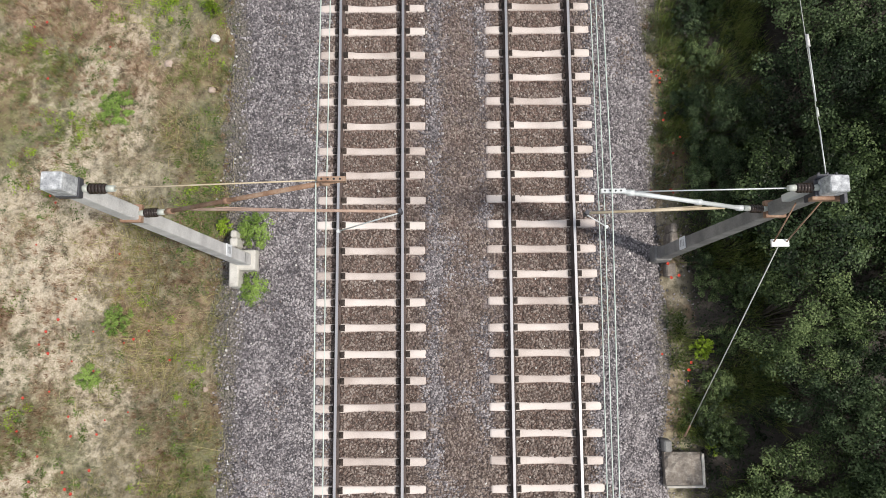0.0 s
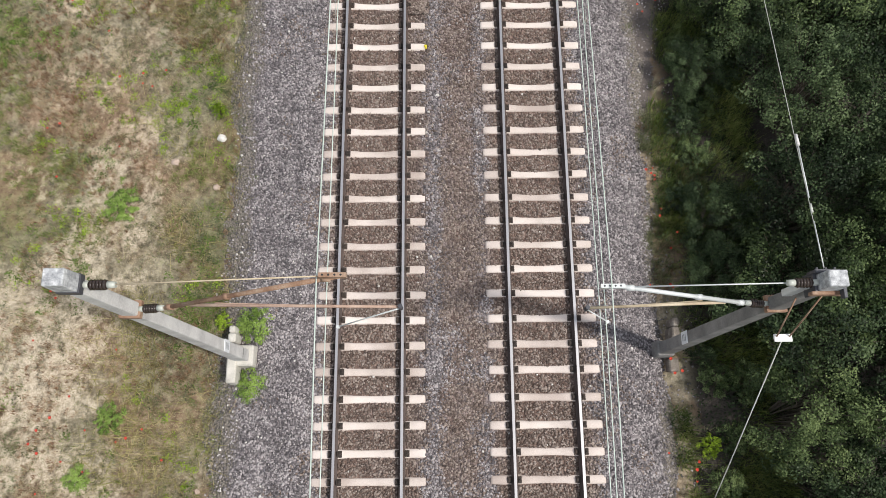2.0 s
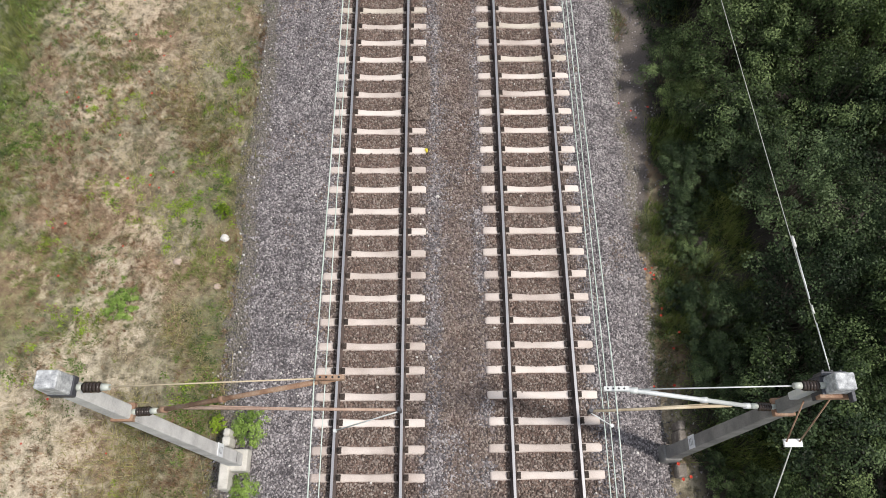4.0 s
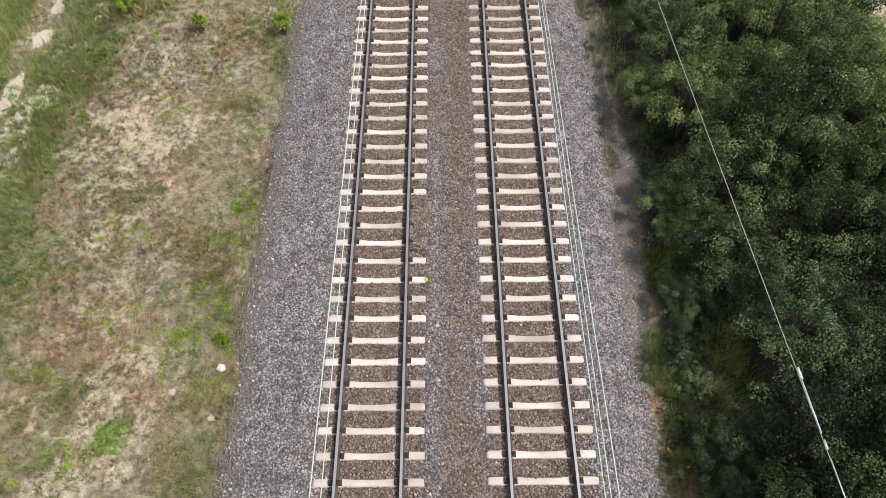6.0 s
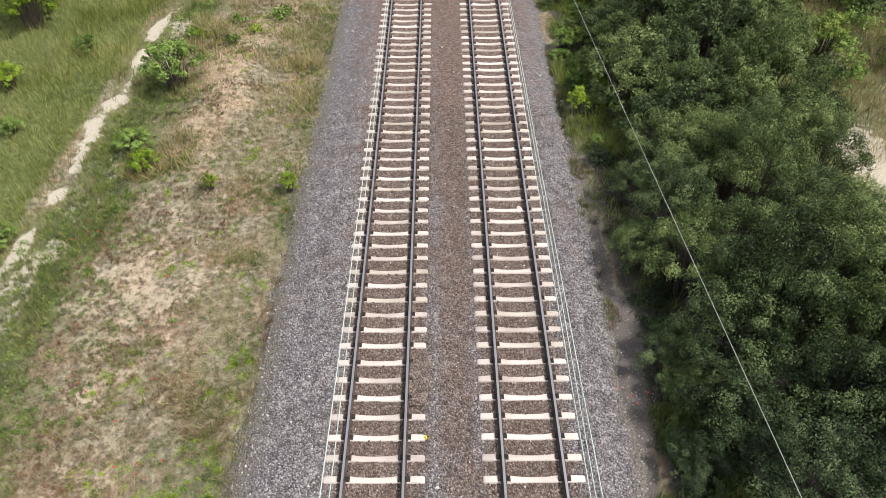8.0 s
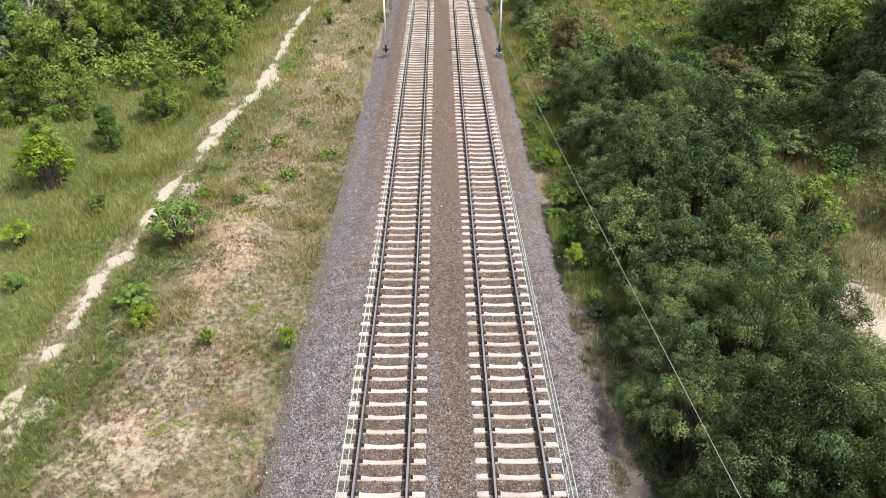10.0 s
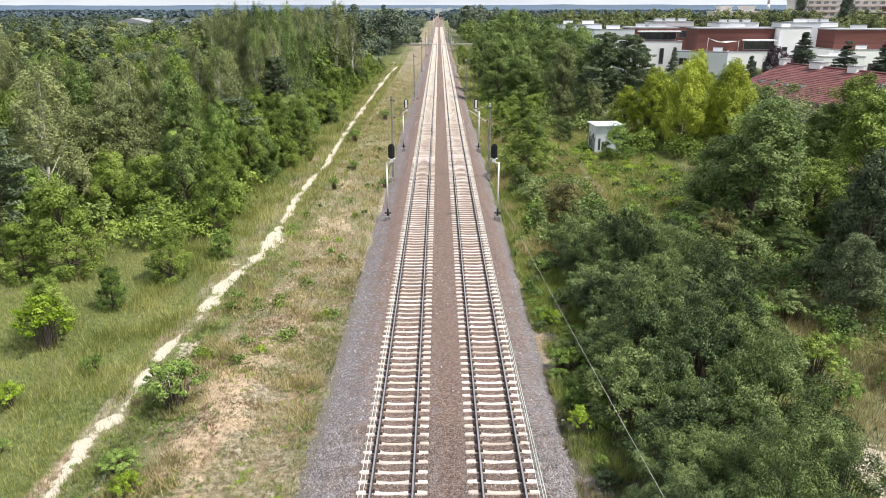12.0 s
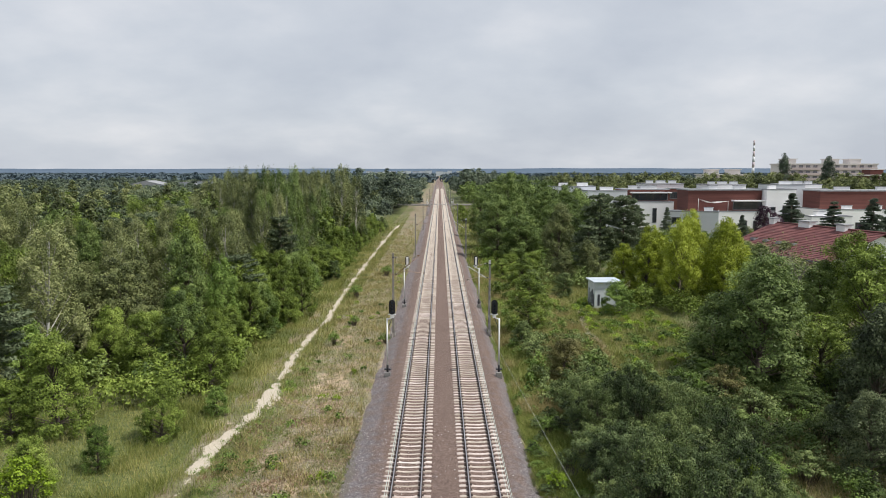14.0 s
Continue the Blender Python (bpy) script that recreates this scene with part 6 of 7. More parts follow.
make_stone(-5.98, 2.44, 0.22, "pebble", "white lump of stone at the ballast's edge")
make_stone(-7.12, 1.80, 0.20, "pinkstone", "pale brown stone lying in the grass")
make_stone(-6.02, 1.10, 0.17, "pinkstone", "pinkish stone at the ballast's edge")
make_stone(-0.41, 3.39, 0.09, "pebble", "small white stone between the tracks")
make_stone(2.47, 13.95, 0.13, "pebble", "white stone lying on a sleeper")
make_stone(5.0, 21.5, 0.14, "pebble", "white stone at the ballast's edge")
make_stone(-5.35, -3.0, 0.10, "pebble", "white stone beside the mast's foot")
make_stone(-5.9, -6.2, 0.12, "pinkstone", "pinkish stone at the ballast's edge")
scrap = thing("yellow_scrap", (-0.70, 4.78, -0.03), "crumpled yellow plastic scrap at a sleeper's end", "litter")
Shape().box(-0.03, 0.03, -0.06, 0.06, 0, 0.06, 0.7).box(-0.05, 0.0, -0.02, 0.05, 0.04, 0.08, 0.6).bevel(0.008).put("scrap", "yellow", scrap)

# ---------------------------------------------------------------- far woods


def woods(name, label, x, y, height, width, quads, leaf, material, clumps=13):
    """Many trees far off, joined: uneven crowns of lit leaf clumps, each tree of its own tone."""
    k, per = len(x), max(4, int(quads * 2.1 / clumps))
    d = rng.normal(size=(k, clumps, 3))
    d /= np.linalg.norm(d, axis=2)[..., None]
    d[..., 2] = np.abs(d[..., 2]) * 1.35 - 0.45
    slim = np.clip(1.05 - 0.45 * np.clip(d[..., 2], 0, 1), 0.4, 1)[..., None] * np.array([1, 1, 0]) + np.array([0, 0, 1])
    reach = rng.uniform(0.5, 0.95, (k, clumps, 1))
    base = np.stack([x, y, ground_height(x, y) + height * 0.54], 1)
    c = base[:, None] + d * slim * reach * np.stack([width / 2, width / 2, height * 0.46], 1)[:, None]
    r = np.repeat(width, clumps) * rng.uniform(0.13, 0.23, k * clumps)
    tones = np.repeat(rng.normal(0, 0.10, k), clumps) + rng.normal(0, 0.04, k * clumps)
    made = clump_leaves(c.reshape(-1, 3), r, per, leaf * 1.25, 0.65, 0.75, 3, tones=tones)
    tagged(new(name, leafy(name, (made,), material)), label, "woods", kind="stuff")


def scatter(k, y0, y1, left, power=1.0, inner=(18, 18), spread=0.70, outer=12.0):
    y = y0 + (y1 - y0) * rng.random(k) ** power
    lo = np.interp(y, (y0, y1), inner)
    hi = spread * y + outer
    x = lo + (hi - lo) * rng.random(k)
    return (-x if left else x), y


def undergrowth(label, count, x0, x1, y0, y1, high, wide, material, power=1.0, quads=110, leaf=0.10):
    x, y = rng.uniform(x0, x1, count), y0 + (y1 - y0) * rng.random(count) ** power
    woods("undergrowth", label, x, y, rng.uniform(*high, count), rng.uniform(*wide, count), quads, leaf, material)


undergrowth("low leafy growth under the wood's edge", 170, -30, -16.8, 44, 120, (1.2, 3.6), (2.2, 4.2), "leaf_fresh", 1.2)
undergrowth("low dark growth inside the wood", 200, -52, -21, 46, 120, (2.0, 4.5), (3.0, 5.0), "leaf_broad", 1.2)
undergrowth("low leafy growth along the track", 60, 6.6, 14.2, 44, 80, (0.5, 1.5), (0.9, 2.2), "leaf_weed", 1.0, 90, 0.075)
undergrowth("low dusty growth along the track", 50, 7.2, 13.8, 43, 62, (0.6, 1.8), (1.2, 2.4), "leaf_light", 1.0, 110, 0.07)
undergrowth("bright low growth beside the brown trail", 80, 16.4, 25, 52, 82, (0.35, 1.0), (0.9, 2.4), "leaf_weed", 1.0, 80, 0.075)
undergrowth("bright low growth beside the brown trail", 70, 15.8, 25, 50, 84, (0.3, 0.9), (0.8, 1.8), "leaf_lime", 1.0, 70, 0.07)
undergrowth("leafy growth under the yellow-green trees", 46, 21, 42, 77, 84, (1.4, 4.0), (2.4, 4.2), "leaf_fresh", 1.0, 160, 0.09)
undergrowth("small green plants along the railway", 34, -13, -5.8, 26, 120, (0.25, 0.8), (0.5, 1.4), "leaf_weed", 1.5, 50, 0.06)
undergrowth("small lime-green plants along the railway", 18, -13, -5.8, 22, 110, (0.2, 0.6), (0.5, 1.2), "leaf_lime", 1.5, 50, 0.05)
undergrowth("low leafy growth past the thicket", 60, 14.8, 30, 22, 50, (0.5, 1.5), (1.2, 2.4), "leaf_weed", 1.0, 260, 0.045)
undergrowth("shrubby growth at the thicket's end", 24, 8.4, 19.0, 39, 48, (1.8, 3.4), (2.0, 3.4), "leaf_light", 1.0, 160, 0.07)
undergrowth("low dark growth under the trees", 170, 20.5, 46, 28, 62, (0.8, 2.4), (1.8, 3.4), "leaf_oak", 1.0, 220, 0.065)
undergrowth("low leafy growth along the track", 60, 7.2, 13.5, 78, 150, (0.8, 2.4), (1.6, 3.4), "leaf_fresh", 1.2)
undergrowth("bushes round the cabin and gardens", 170, 14, 62, 87, 160, (1.6, 4.2), (3.0, 5.5), "leaf_broad", 1.0)
undergrowth("bushes round the cabin and gardens", 100, 26, 62, 62, 110, (1.4, 3.6), (2.6, 4.6), "leaf_fresh", 1.0)
for tone in ("leaf_birch", "leaf_broad", "leaf_fresh", "leaf_pine"):
    x = np.concatenate([rng.uniform(-85, -48, 70), rng.uniform(-105, -20, 110)])
    y = np.concatenate([rng.uniform(60, 118, 70), rng.uniform(118, 170, 110)])
    keep = x > -0.7 * y - 12
    x, y = x[keep], y[keep]
    woods("far_wood", "mixed wood of birch and pine along the railway", x, y, 6.5 + 7.5 * rng.random(len(x)) ** 1.3 + (2.0 if tone == "leaf_birch" else 0.0), rng.uniform(3.4, 6.6, len(x)), 430, 0.18, tone)

for left, words in ((True, "mixed wood of birch and pine along the railway"), (False, "dark trees along the far railway")):
    for tone in ("leaf_birch", "leaf_far", "leaf_pine") if left else ("leaf_broad",):
        x, y = scatter(250 if left else 110, 168, 345, left, 0.9, (20, 15) if left else (14, 9), 0.70 if left else 0.0, 12 if left else 45)
        woods("far_wood", words, x, y, (4.5 + 5.0 * lattice(x, y, 30, 95) + 5.0 * rng.random(len(x)) ** 2) if left else rng.uniform(10, 14.5, len(x)), rng.uniform(4.5, 8.5, len(x)), 280, 0.28, tone)
    # Woods past the crossing use the leaf colours with haze in them.
    x, y = scatter(900, 355, 900, left, 0.9, (10, 14), 0.72, 10)
    if not left:
        keep = (x < 40) | (y > 480) | (x < 0.16 * y)
        x, y = x[keep], y[keep]
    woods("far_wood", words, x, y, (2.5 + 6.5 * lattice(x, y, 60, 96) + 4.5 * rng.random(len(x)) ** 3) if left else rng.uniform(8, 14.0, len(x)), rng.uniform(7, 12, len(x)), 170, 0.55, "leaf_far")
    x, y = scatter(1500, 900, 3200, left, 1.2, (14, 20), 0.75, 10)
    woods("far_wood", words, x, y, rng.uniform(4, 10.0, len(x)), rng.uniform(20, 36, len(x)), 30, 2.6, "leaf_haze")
x, y = scatter(460, 255, 420, False, 1.0, (46, 60), 0.72, 10)
woods("far_wood", "belt of trees behind the houses", x, y, rng.uniform(12.5, 18.0, len(x)), rng.uniform(5, 9, len(x)), 260, 0.30, "leaf_birch")
x, y = rng.uniform(-40, -9, 60), rng.uniform(265, 350, 60)
woods("far_wood", "tall trees at the level crossing", x - 6, y, rng.uniform(13, 19.5, 60), rng.uniform(7, 12, 60), 260, 0.42, "leaf_far")
x, y = rng.uniform(12, 34, 40), rng.uniform(365, 460, 40)
woods("far_wood", "tall trees beyond the level crossing", x, y, rng.uniform(14, 20, 40), rng.uniform(8, 13, 40), 240, 0.5, "leaf_far")

# ---------------------------------------------------------------- level crossing, cabin, houses
crossing = thing("level_crossing", (0, 344, 0), "pale concrete road plates crossing both tracks with barriers", "level crossing")
for x0, x1 in ((-60, -3.4), (-2.68, -1.32), (-0.65, 0.65), (1.32, 2.68), (3.4, 60)):
    Shape().box(x0, x1, -3, 3, -0.5, 0.12).bevel(0.02).put("road_plate", "asphalt", crossing)
for sx, sy in ((-6, -5), (6, 5), (-6.5, 5), (6.5, -5)):
    bar = Shape().rod((sx, sy, 0), (sx, sy, 3.0), 0.09, 0.09, 8).put("barrier_post", "white", crossing, "white barrier post")
    Shape().box(sx - 0.35, sx + 0.35, sy - 0.25, sy + 0.25, 0.3, 1.3).put("barrier_drive", "white", bar)

cabin = thing("relay_cabin", (20.6, 81.6, FIELD - 0.05), "small pale blue railway cabin with a flat roof and sprayed walls", "cabin", turn=4)
Shape().box(-2.05, 1.15, -1.5, 1.5, -0.2, 3.35).bevel(0.02).put("wall", "cabin", cabin, "pale blue walls")
Shape().box(-2.3, 1.4, -1.75, 1.75, 3.35, 3.52).bevel(0.03).put("roof", "cabinroof", cabin, "pale blue metal roof with a small overhang")
Shape().box(-2.02, 1.12, -1.52, 1.52, -0.2, 0.25).put("plinth", "concrete", cabin)
win = Shape().box(-0.55, 0.45, -1.53, -1.46, 2.25, 2.75).put("window", "frame", cabin, "small barred window")
for k in range(2):
    Shape().box(-0.5 + 0.48 * k, -0.08 + 0.48 * k, -1.545, -1.525, 2.30, 2.70).put("pane", "glass", win)
for k in range(5):
    Shape().box(-2.065, -2.045, -1.2 + 0.5 * k, -0.85 + 0.5 * k, 0.4 + 0.2 * (k % 2), 1.9 + 0.25 * ((k * 2) % 3)).put("sprayed_shape", "spray", cabin, "dark sprayed shape")
for k in range(2):
    Shape().box(-1.7 + 0.45 * k, -1.42 + 0.45 * k, -1.512, -1.505, 0.5, 1.9 - 0.4 * k).put("sprayed_shape", "spray", cabin, "dark sprayed shape")


def add_window(x0, x1, y, z0, z1, parent, mull=1, glass="glass"):
    """A window in a wall that faces the tracks' start: a frame standing proud, dark panes set in it."""
    w = Shape()
    t = 0.12
    w.box(x0, x1, y - 0.06, y + 0.05, z0, z0 + t).box(x0, x1, y - 0.06, y + 0.05, z1 - t, z1)
    w.box(x0, x0 + t, y - 0.06, y + 0.05, z0 + t, z1 - t).box(x1 - t, x1, y - 0.06, y + 0.05, z0 + t, z1 - t)
    ob = w.put("window", "frame", parent)
    n = mull + 1
    for i in range(n):
        a, b = x0 + t + (x1 - x0 - 2 * t) * i / n + 0.03, x0 + t + (x1 - x0 - 2 * t) * (i + 1) / n - 0.03
        Shape().box(a, b, y - 0.025, y + 0.04, z0 + t, z1 - t).put("pane", glass, ob)


def roof_vents(h, spots):
    for x, y, z, w in spots:
        v = Shape().box(x - w / 2, x + w / 2, y - 0.5, y + 0.5, z, z + 1.1).bevel(0.04).put("chimney", "plaster", h, "white chimney stack")
        Shape().box(x - w / 2 - 0.12, x + w / 2 + 0.12, y - 0.62, y + 0.62, z + 1.1, z + 1.22).put("cover", "roofgrey", v)


def modern_house(at, w, d, low, high, upper, windows, label, wall="plaster", top="brown", canopy=None, vents=(), turn=0.0):
    """A flat-roofed house: a white lower block and a set-back cladded storey. upper: its x0, x1, y0."""
    h = thing("modern_house", at, label, "house", "flat-roofed houses", turn)
    Shape().box(0, w, 0, d, -0.5, low).bevel(0.03).put("lower_wall", wall, h, "smooth plastered lower block")
    rim = Shape()
    rim.box(-0.06, w + 0.06, -0.06, 0.25, low, low + 0.3).box(-0.06, 0.25, 0.25, d, low, low + 0.3).box(w - 0.25, w + 0.06, 0.25, d, low, low + 0.3)
    rim.put("parapet", "roofgrey", h)
    if upper:
        x0, x1, y0 = upper
        Shape().box(x0, x1, y0, d, low, high).bevel(0.03).put("upper_wall", top, h, "set-back upper storey")
        Shape().box(x0 - 0.2, x1 + 0.2, y0 - 0.2, d + 0.2, high, high + 0.3).put("flat_roof", "roofgrey", h)
    if canopy:
        x0, x1, z = canopy
        Shape().box(x0, x1, upper[2] - 2.2, upper[2], z, z + 0.32).bevel(0.02).put("canopy", "plaster", h, "white canopy slab")
        add_window(x0 + 0.5, x1 - 0.5, upper[2] - 0.02, low + 0.4, z - 0.1, h, 4)
    for x0, x1, z0, z1, m in windows:
        add_window(x0, x1, -0.02, z0, z1, h, m)
    roof_vents(h, vents)
    return h


white_words = "white flat-roofed modern house with a brown upper storey"
modern_house((33.0, 204, FIELD), 13, 12, 12.2, 12.2, None, ((3, 3.8, 8.4, 10.4, 0), (5.2, 6.0, 8.4, 10.4, 0), (8.5, 11.5, 7.5, 9.8, 2)), "pale grey flat-roofed modern house", "plaster_grey", vents=((4, 4, 12.2, 2.6), (10, 5, 12.2, 3.2)))
modern_house((41.5, 193, FIELD), 11, 12, 11.2, 11.2, None, ((2, 5, 6, 8.4, 2), (7, 9, 6, 8.4, 1)), "grey-brown flat-roofed modern house", "plaster_grey", vents=((6, 4, 11.2, 3.6),))
modern_house((51.5, 191, FIELD), 13.5, 13, 8.2, 11.6, (0.5, 13, 3.0), ((2.6, 4.9, 3.6, 5.6, 1), (7.6, 8.8, 2.5, 6.6, 0)), white_words, canopy=(2.0, 13.2, 10.7), vents=((8, 6, 11.6, 4.5), (3.5, 6, 11.6, 2.4)))
modern_house((58.5, 178, FIELD), 13.0, 10, 6.4, 6.4, None, ((1.6, 4.0, 3.2, 5.0, 1), (7.5, 8.8, 1.0, 3.0, 0)), "white plastered lower wing of a modern house", "plaster_grey", vents=((10.5, 2, 6.4, 2.2),), turn=-22)
modern_house((71.0, 175.5, FIELD), 15.0, 13, 6.4, 11.8, (-6.0, 13.4, 4.5), ((1.0, 4.2, 0.8, 3.6, 2), (6.8, 7.9, 1.6, 4.2, 0), (9.4, 10.5, 1.6, 4.2, 0)), white_words, canopy=(5.4, 14.4, 9.0), vents=((2, 9, 11.8, 2.2), (9, 9, 11.8, 2.6)))
modern_house((84.6, 177.5, FIELD), 7.6, 12, 12.0, 12.0, None, ((1.0, 2.4, 2.6, 7.6, 0), (4.2, 7.0, 3.0, 8.0, 1)), "white flat-roofed modern house block", vents=((3, 4, 12.0, 2.0),))
modern_house((96, 196, FIELD), 8, 12, 12.8, 12.8, None, ((1.0, 4.0, 6.5, 9.8, 1),), "pale flat-roofed modern house", "plaster_grey", vents=((4, 4, 12.8, 3.0),))
modern_house((100.5, 180, FIELD), 25, 14, 6.6, 11.4, (2.0, 25, 5.0), ((2.4, 5.5, 1.0, 3.6, 2), (9.0, 12.0, 1.0, 3.4, 2), (17, 20, 1.2, 3.8, 2)), white_words, vents=((7.5, 1.8, 6.6, 2.4), (15.5, 1.8, 6.6, 2.4), (10, 9, 11.4, 4.0), (21, 9, 11.4, 3.0)))
modern_house((91.5, 168, FIELD), 10.0, 8, 5.6, 5.6, None, ((2, 4.2, 1.0, 3.4, 1), (6.2, 8.4, 1.2, 3.4, 1)), "low white plastered modern house", vents=((3.5, 3, 5.6, 2.2),))
for bx, by, bw, bh, words, wall in ((66, 222, 14, 12.6, "brown flat-roofed house behind others", "brown"), (88, 226, 14, 12.2, "white flat-roofed house behind others", "plaster"), (112, 222, 13, 12.4, "white flat-roofed house behind others", "plaster")):
    modern_house((bx, by, FIELD), bw, 14, bh - 1.4, bh, (1, bw - 1, 2), ((2, 5, bh - 4.6, bh - 2.4, 2), (bw - 6, bw - 3, bh - 4.6, bh - 2.4, 2)), words, wall, "plaster", vents=((3, 6, bh, 2.2), (bw / 2, 7, bh, 3.0), (bw - 3.5, 6, bh, 2.4)))
sail = thing("shade_sail", (66.5, 176.5, 5.9), "white cloth shade sail over a roof terrace", "shade sail")
sl = Shape()
sv = [sl.bm.verts.new(p) for p in ((0, 0, 3.3), (7.5, -0.5, 2.7), (6.0, 2.6, 2.6), (2.6, 0.8, 2.35), (4.5, -0.2, 2.2))]
for tri in ((0, 4, 3), (4, 1, 2), (4, 2, 3)):
    sl.bm.faces.new([sv[i] for i in tri])
bmesh.ops.solidify(sl.bm, geom=list(sl.bm.faces), thickness=0.05)
sl.put("cloth", "white", sail)
Shape().rod((7.5, -0.5, 0), (7.5, -0.5, 2.8), 0.06, 0.06, 8).put("pole", "galv", sail)
Shape().rod((0, 0, 0), (0, 0, 3.4), 0.06, 0.06, 8).put("pole", "galv", sail)


def tiled_slope(a, b, c, d, rows, parent, name="roof_slope"):
    """Overlapping courses of tiles between the eaves a-b and the ridge d-c."""
    a, b, c, d = map(Vector, (a, b, c, d))
    up = (b - a).cross(d - a).normalized()
    if up.z < 0:
        up = -up
    s = Shape()
    for i in range(rows):
        t0, t1 = i / rows, min(1, (i + 1.12) / rows)
        p = [a.lerp(d, t0), b.lerp(c, t0), b.lerp(c, t1), a.lerp(d, t1)]
        lift = [0.09, 0.09, 0.03, 0.03]
        n = max(6, int((p[1] - p[0]).length / 1.2))
        for j in range(n):
            q = [p[0].lerp(p[1], j / n), p[0].lerp(p[1], (j + 0.985) / n), p[3].lerp(p[2], (j + 0.985) / n), p[3].lerp(p[2], j / n)]
            top = [s.bm.verts.new(v + up * (k + rng.uniform(0, 0.02))) for v, k in zip(q, lift)]
            low = [s.bm.verts.new(v) for v in q]
            s.bm.faces.new(top)
            for m in range(4):
                s.bm.faces.new((low[m], low[(m + 1) % 4], top[(m + 1) % 4], top[m]))
    return s.put(name, "tile", parent, "courses of dark red tiles")


red = thing("red_roofed_house", (51.0, 121, FIELD), "white house with a broad dark red tiled gable roof", "house", turn=-77)
Shape().prism([(-1.0, -0.5), (-19.0, -0.5), (-19.0, 3.5), (-10.0, 7.1), (-1.0, 3.5)], 0.0, 23.0).put("wall", "plaster", red, "white plastered wall")
red.children[0].matrix_basis = pose(0.8, 0, 0, 0, 0, -90)
Shape().box(12.6, 23.0, -3.0, 1.0, -0.5, 2.0).put("annex_wall", "plaster", red, "white annex wall")
e, hz = 3.4, 7.5
tiled_slope((0, 0, e), (24.6, 0, e), (24.6, 10, hz), (0, 10, hz), 20, red)
tiled_slope((24.6, 20, e), (0, 20, e), (0, 10, hz), (24.6, 10, hz), 12, red)
tiled_slope((12, -3.8, 1.9), (23.6, -3.8, 1.9), (23.6, 0.9, 3.2), (12, 0.9, 3.2), 8, red, "annex_roof")
Shape().rod((0, 10, hz + 0.12), (24.6, 10, hz + 0.12), 0.16, 0.16, 8).put("ridge_tile", "tile", red)
Shape().box(-0.1, 24.7, -0.16, -0.02, e - 0.2, e + 0.02).put("gutter", "frame", red)
Shape().rod((0.9, 0.9, -0.4), (0.9, 0.9, e), 0.07, 0.07, 8).put("downpipe", "frame", red, "dark rainwater pipe")
for x, w in ((-0.2, 1.2), (7.2, 2.6), (15.6, 1.8)):
    st = Shape().box(x, x + w, 9.2, 10.6, 6.4, 8.25).bevel(0.05).put("chimney", "plaster", red, "white chimney stack")
    Shape().box(x - 0.15, x + w + 0.15, 9.05, 10.75, 8.25, 8.42).put("cover", "roofgrey", st)
for x, k in ((3.0, 0.36), (6.2, 0.36), (9.4, 0.36), (12.6, 0.36)):
    y, z = 10 * k, e + (hz - e) * k
    sk = Shape().box(x, x + 0.9, y - 0.55, y + 0.55, z - 0.2, z + 0.32).put("roof_window", "roofgrey", red, "tilted roof window")
    Shape().box(x + 0.10, x + 0.8, y - 0.45, y + 0.45, z + 0.30, z + 0.36).put("pane", "glass", sk)
add_window(2.0, 4.0, 0.98, 0.8, 2.4, red)
add_window(5.6, 6.8, 0.98, 0.8, 2.4, red)
add_window(14.5, 16.0, -3.02, 0.3, 1.5, red)
add_window(18.5, 20.5, -3.02, 0.3, 1.5, red)
dish = Shape().rod((-0.4, 9.4, 7.6), (-0.4, 9.4, 8.8), 0.04, 0.04, 6)
dish.rod((-0.5, 9.2, 8.9), (-0.4, 9.4, 8.9), 0.55, 0.2, 16)
dish.put("satellite_dish", "galv", red, "grey satellite dish")
for row in ((77.4, 150, 12.2, 9.5), (81.4, 140.5, 10.8, 9.5), (86.5, 135.5, 11.7, 8.6), (64.6, 145.5, 7.6, 5.0), (52.5, 158, 8.6, 4.6), (99, 150, 9.5, 7.5)):
    plant("spruce", *row, "leaf_far", "spruces among the houses")
for row in ((69.9, 146.5, 8.8, 7.0), (73.2, 149, 7.4, 7.0), (90, 143, 5.6, 6.0)):
    plant("broad", *row, "leaf_purple", "purple trees among the houses")


def apartment(at, w, storeys, label, wall):
    """A long block of flats: storeys with bands of balconies and windows."""
    b = thing("apartment_building", at, label, "apartment building", "far apartment buildings")
    hh = 3.35
    Shape().box(0, w, 0, 14, -1, storeys * hh).put("wall", wall, b)
    Shape().box(-0.6, w + 0.6, -0.8, 14.6, storeys * hh, storeys * hh + 0.7).put("roof", "beige", b)
    for k in range(storeys):
        Shape().box(0.5, w - 0.5, -1.4, 0, k * hh + 0.1, k * hh + 1.5).put("balcony", "red_band", b, "pinkish balcony band")
        n = int(w / 5)
        for i in range(n):
            add_window(2 + i * (w - 3) / n, 4.6 + i * (w - 3) / n, -0.02, k * hh + 1.3, k * hh + 2.9, b, 1, "farglass")
    for i in range(int(w / 14)):
        p = Shape().box(4 + i * 14, 11 + i * 14, 3, 11, storeys * hh + 0.7, storeys * hh + 3.3).put("penthouse", wall, b)
        Shape().box(3.4 + i * 14, 11.6 + i * 14, 2.4, 11.6, storeys * hh + 3.3, storeys * hh + 3.8).put("flat_roof", "beige", p)
    return b


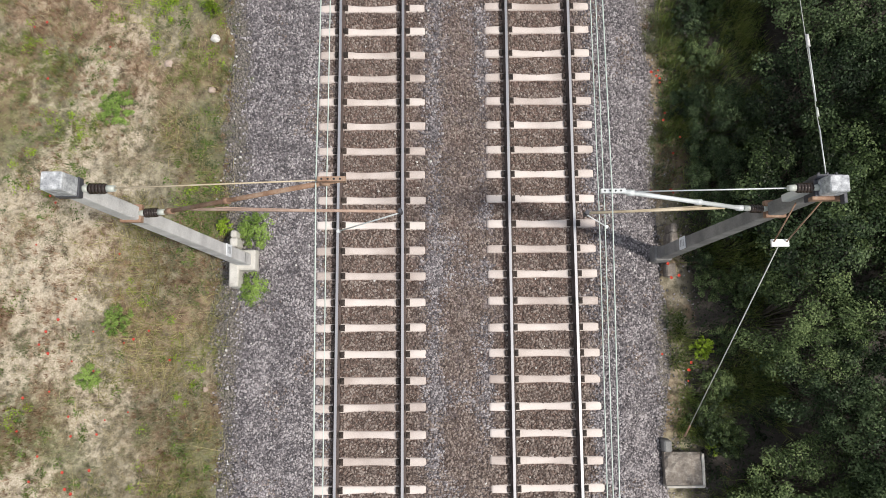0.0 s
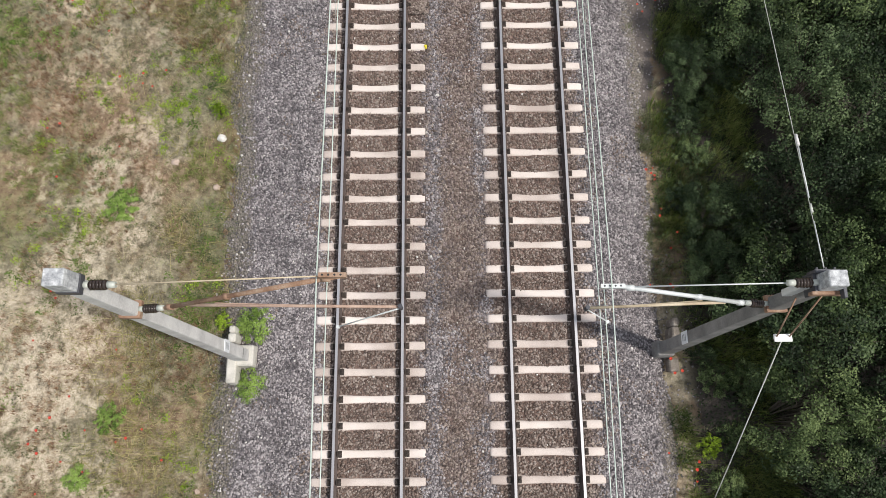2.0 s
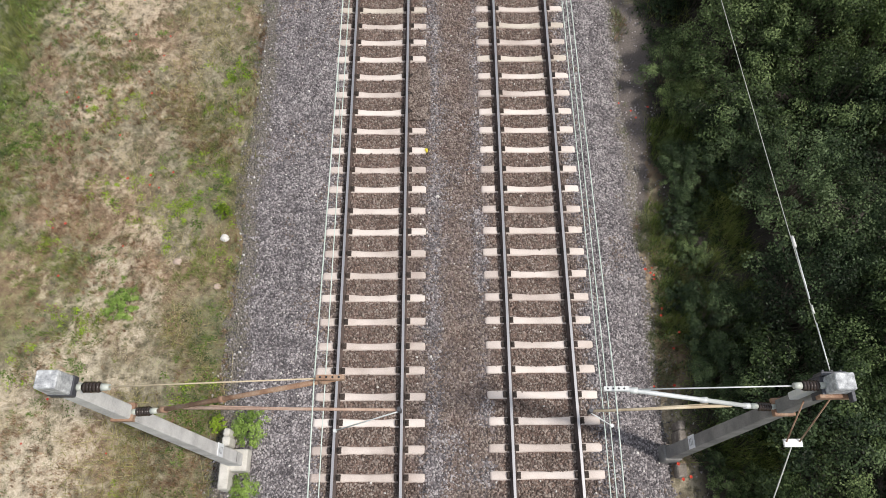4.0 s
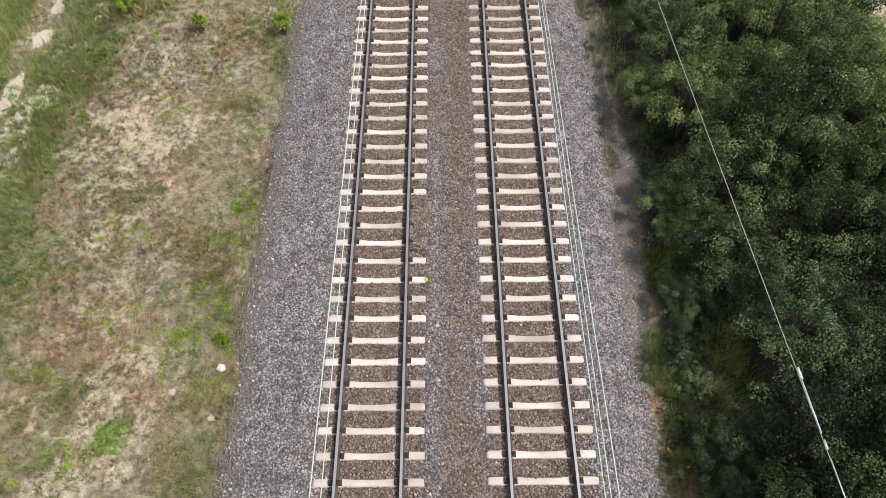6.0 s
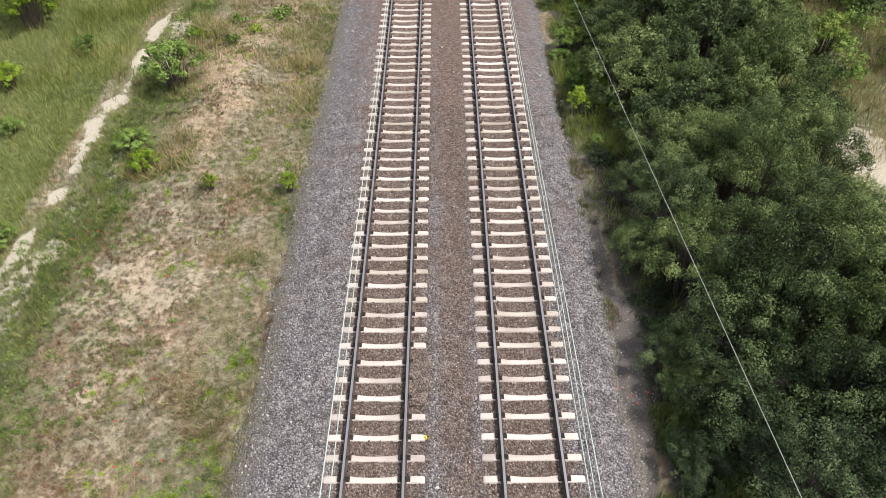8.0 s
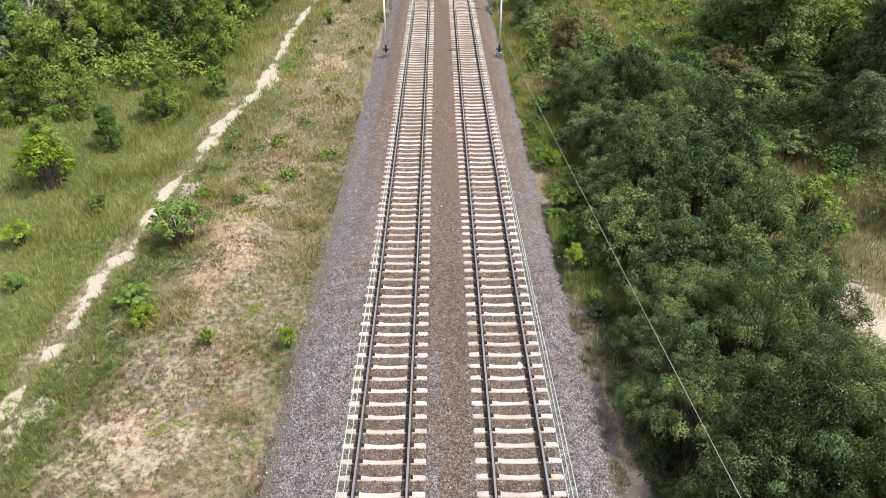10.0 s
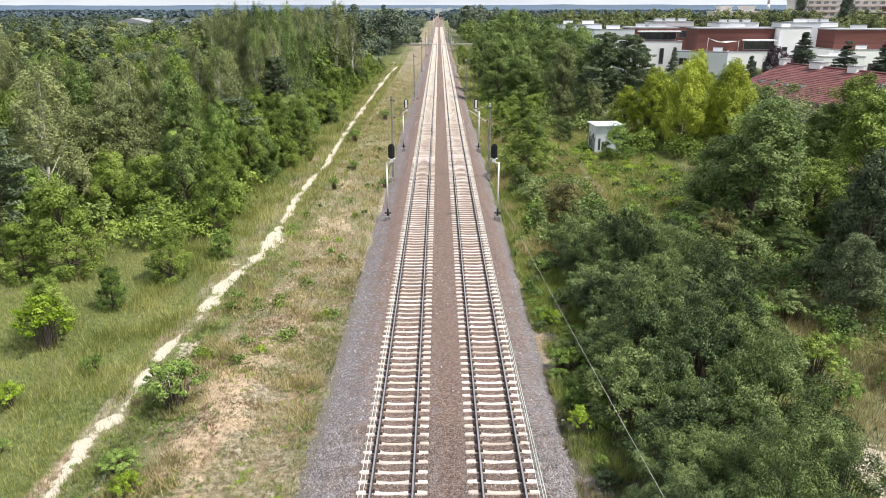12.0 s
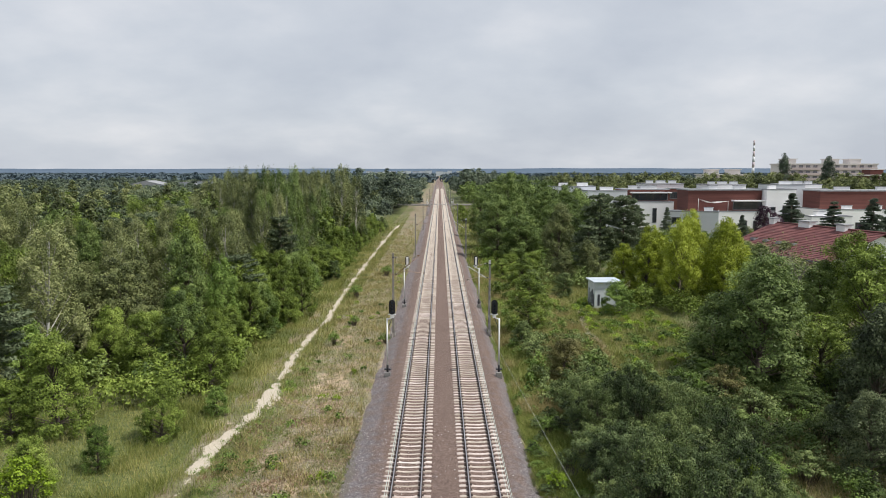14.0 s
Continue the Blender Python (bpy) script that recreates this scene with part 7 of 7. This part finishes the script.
apartment((215, 440, 0.4), 26, 6, "beige block of flats with pinkish balcony bands", "beige")
apartment((245, 445, 0.4), 34, 6, "beige block of flats with pinkish balcony bands", "beige")
apartment((170, 450, 0.4), 30, 4, "beige block of flats with pinkish balcony bands", "beige")
apartment((228, 372, 0.4), 24, 4, "dark red block of flats", "brown")

for row in ((196, 398, 25, 12), (222, 398, 24, 13), (240, 410, 15, 10), (182, 402, 15, 11)):
    plant("broad", *row, "leaf_far", "trees before the far flats")

# Stripes and far walls below are coloured pale for haze.
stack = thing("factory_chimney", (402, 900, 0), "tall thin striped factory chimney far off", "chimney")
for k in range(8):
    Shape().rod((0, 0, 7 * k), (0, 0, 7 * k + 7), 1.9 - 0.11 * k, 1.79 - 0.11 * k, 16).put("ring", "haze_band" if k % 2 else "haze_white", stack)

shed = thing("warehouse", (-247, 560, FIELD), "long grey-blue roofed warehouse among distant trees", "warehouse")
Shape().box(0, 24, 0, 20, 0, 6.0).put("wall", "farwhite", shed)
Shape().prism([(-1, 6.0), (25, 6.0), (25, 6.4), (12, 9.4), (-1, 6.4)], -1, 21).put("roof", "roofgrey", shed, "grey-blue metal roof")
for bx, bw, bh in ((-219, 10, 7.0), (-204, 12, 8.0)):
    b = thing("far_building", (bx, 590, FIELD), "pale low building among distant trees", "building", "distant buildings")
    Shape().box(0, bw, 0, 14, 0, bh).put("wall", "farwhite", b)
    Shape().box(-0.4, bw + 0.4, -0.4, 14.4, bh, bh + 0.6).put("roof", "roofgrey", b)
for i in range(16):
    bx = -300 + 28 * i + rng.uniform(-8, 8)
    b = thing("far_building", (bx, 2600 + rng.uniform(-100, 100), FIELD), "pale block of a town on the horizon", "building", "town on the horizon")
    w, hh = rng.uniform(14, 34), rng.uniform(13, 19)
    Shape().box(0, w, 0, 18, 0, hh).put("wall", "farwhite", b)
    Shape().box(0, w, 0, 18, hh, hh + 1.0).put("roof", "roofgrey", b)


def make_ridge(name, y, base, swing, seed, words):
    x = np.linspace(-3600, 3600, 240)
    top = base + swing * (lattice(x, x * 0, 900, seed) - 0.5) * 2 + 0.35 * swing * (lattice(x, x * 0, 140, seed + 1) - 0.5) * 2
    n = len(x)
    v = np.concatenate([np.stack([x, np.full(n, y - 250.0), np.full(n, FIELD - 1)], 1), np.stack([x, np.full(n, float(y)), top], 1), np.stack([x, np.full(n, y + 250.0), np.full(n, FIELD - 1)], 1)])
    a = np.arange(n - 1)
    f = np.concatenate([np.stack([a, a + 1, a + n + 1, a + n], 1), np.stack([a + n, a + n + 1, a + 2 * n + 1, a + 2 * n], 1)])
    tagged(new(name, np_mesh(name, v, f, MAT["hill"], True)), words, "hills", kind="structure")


# The ridges' blue-grey is distance haze carried by their material.
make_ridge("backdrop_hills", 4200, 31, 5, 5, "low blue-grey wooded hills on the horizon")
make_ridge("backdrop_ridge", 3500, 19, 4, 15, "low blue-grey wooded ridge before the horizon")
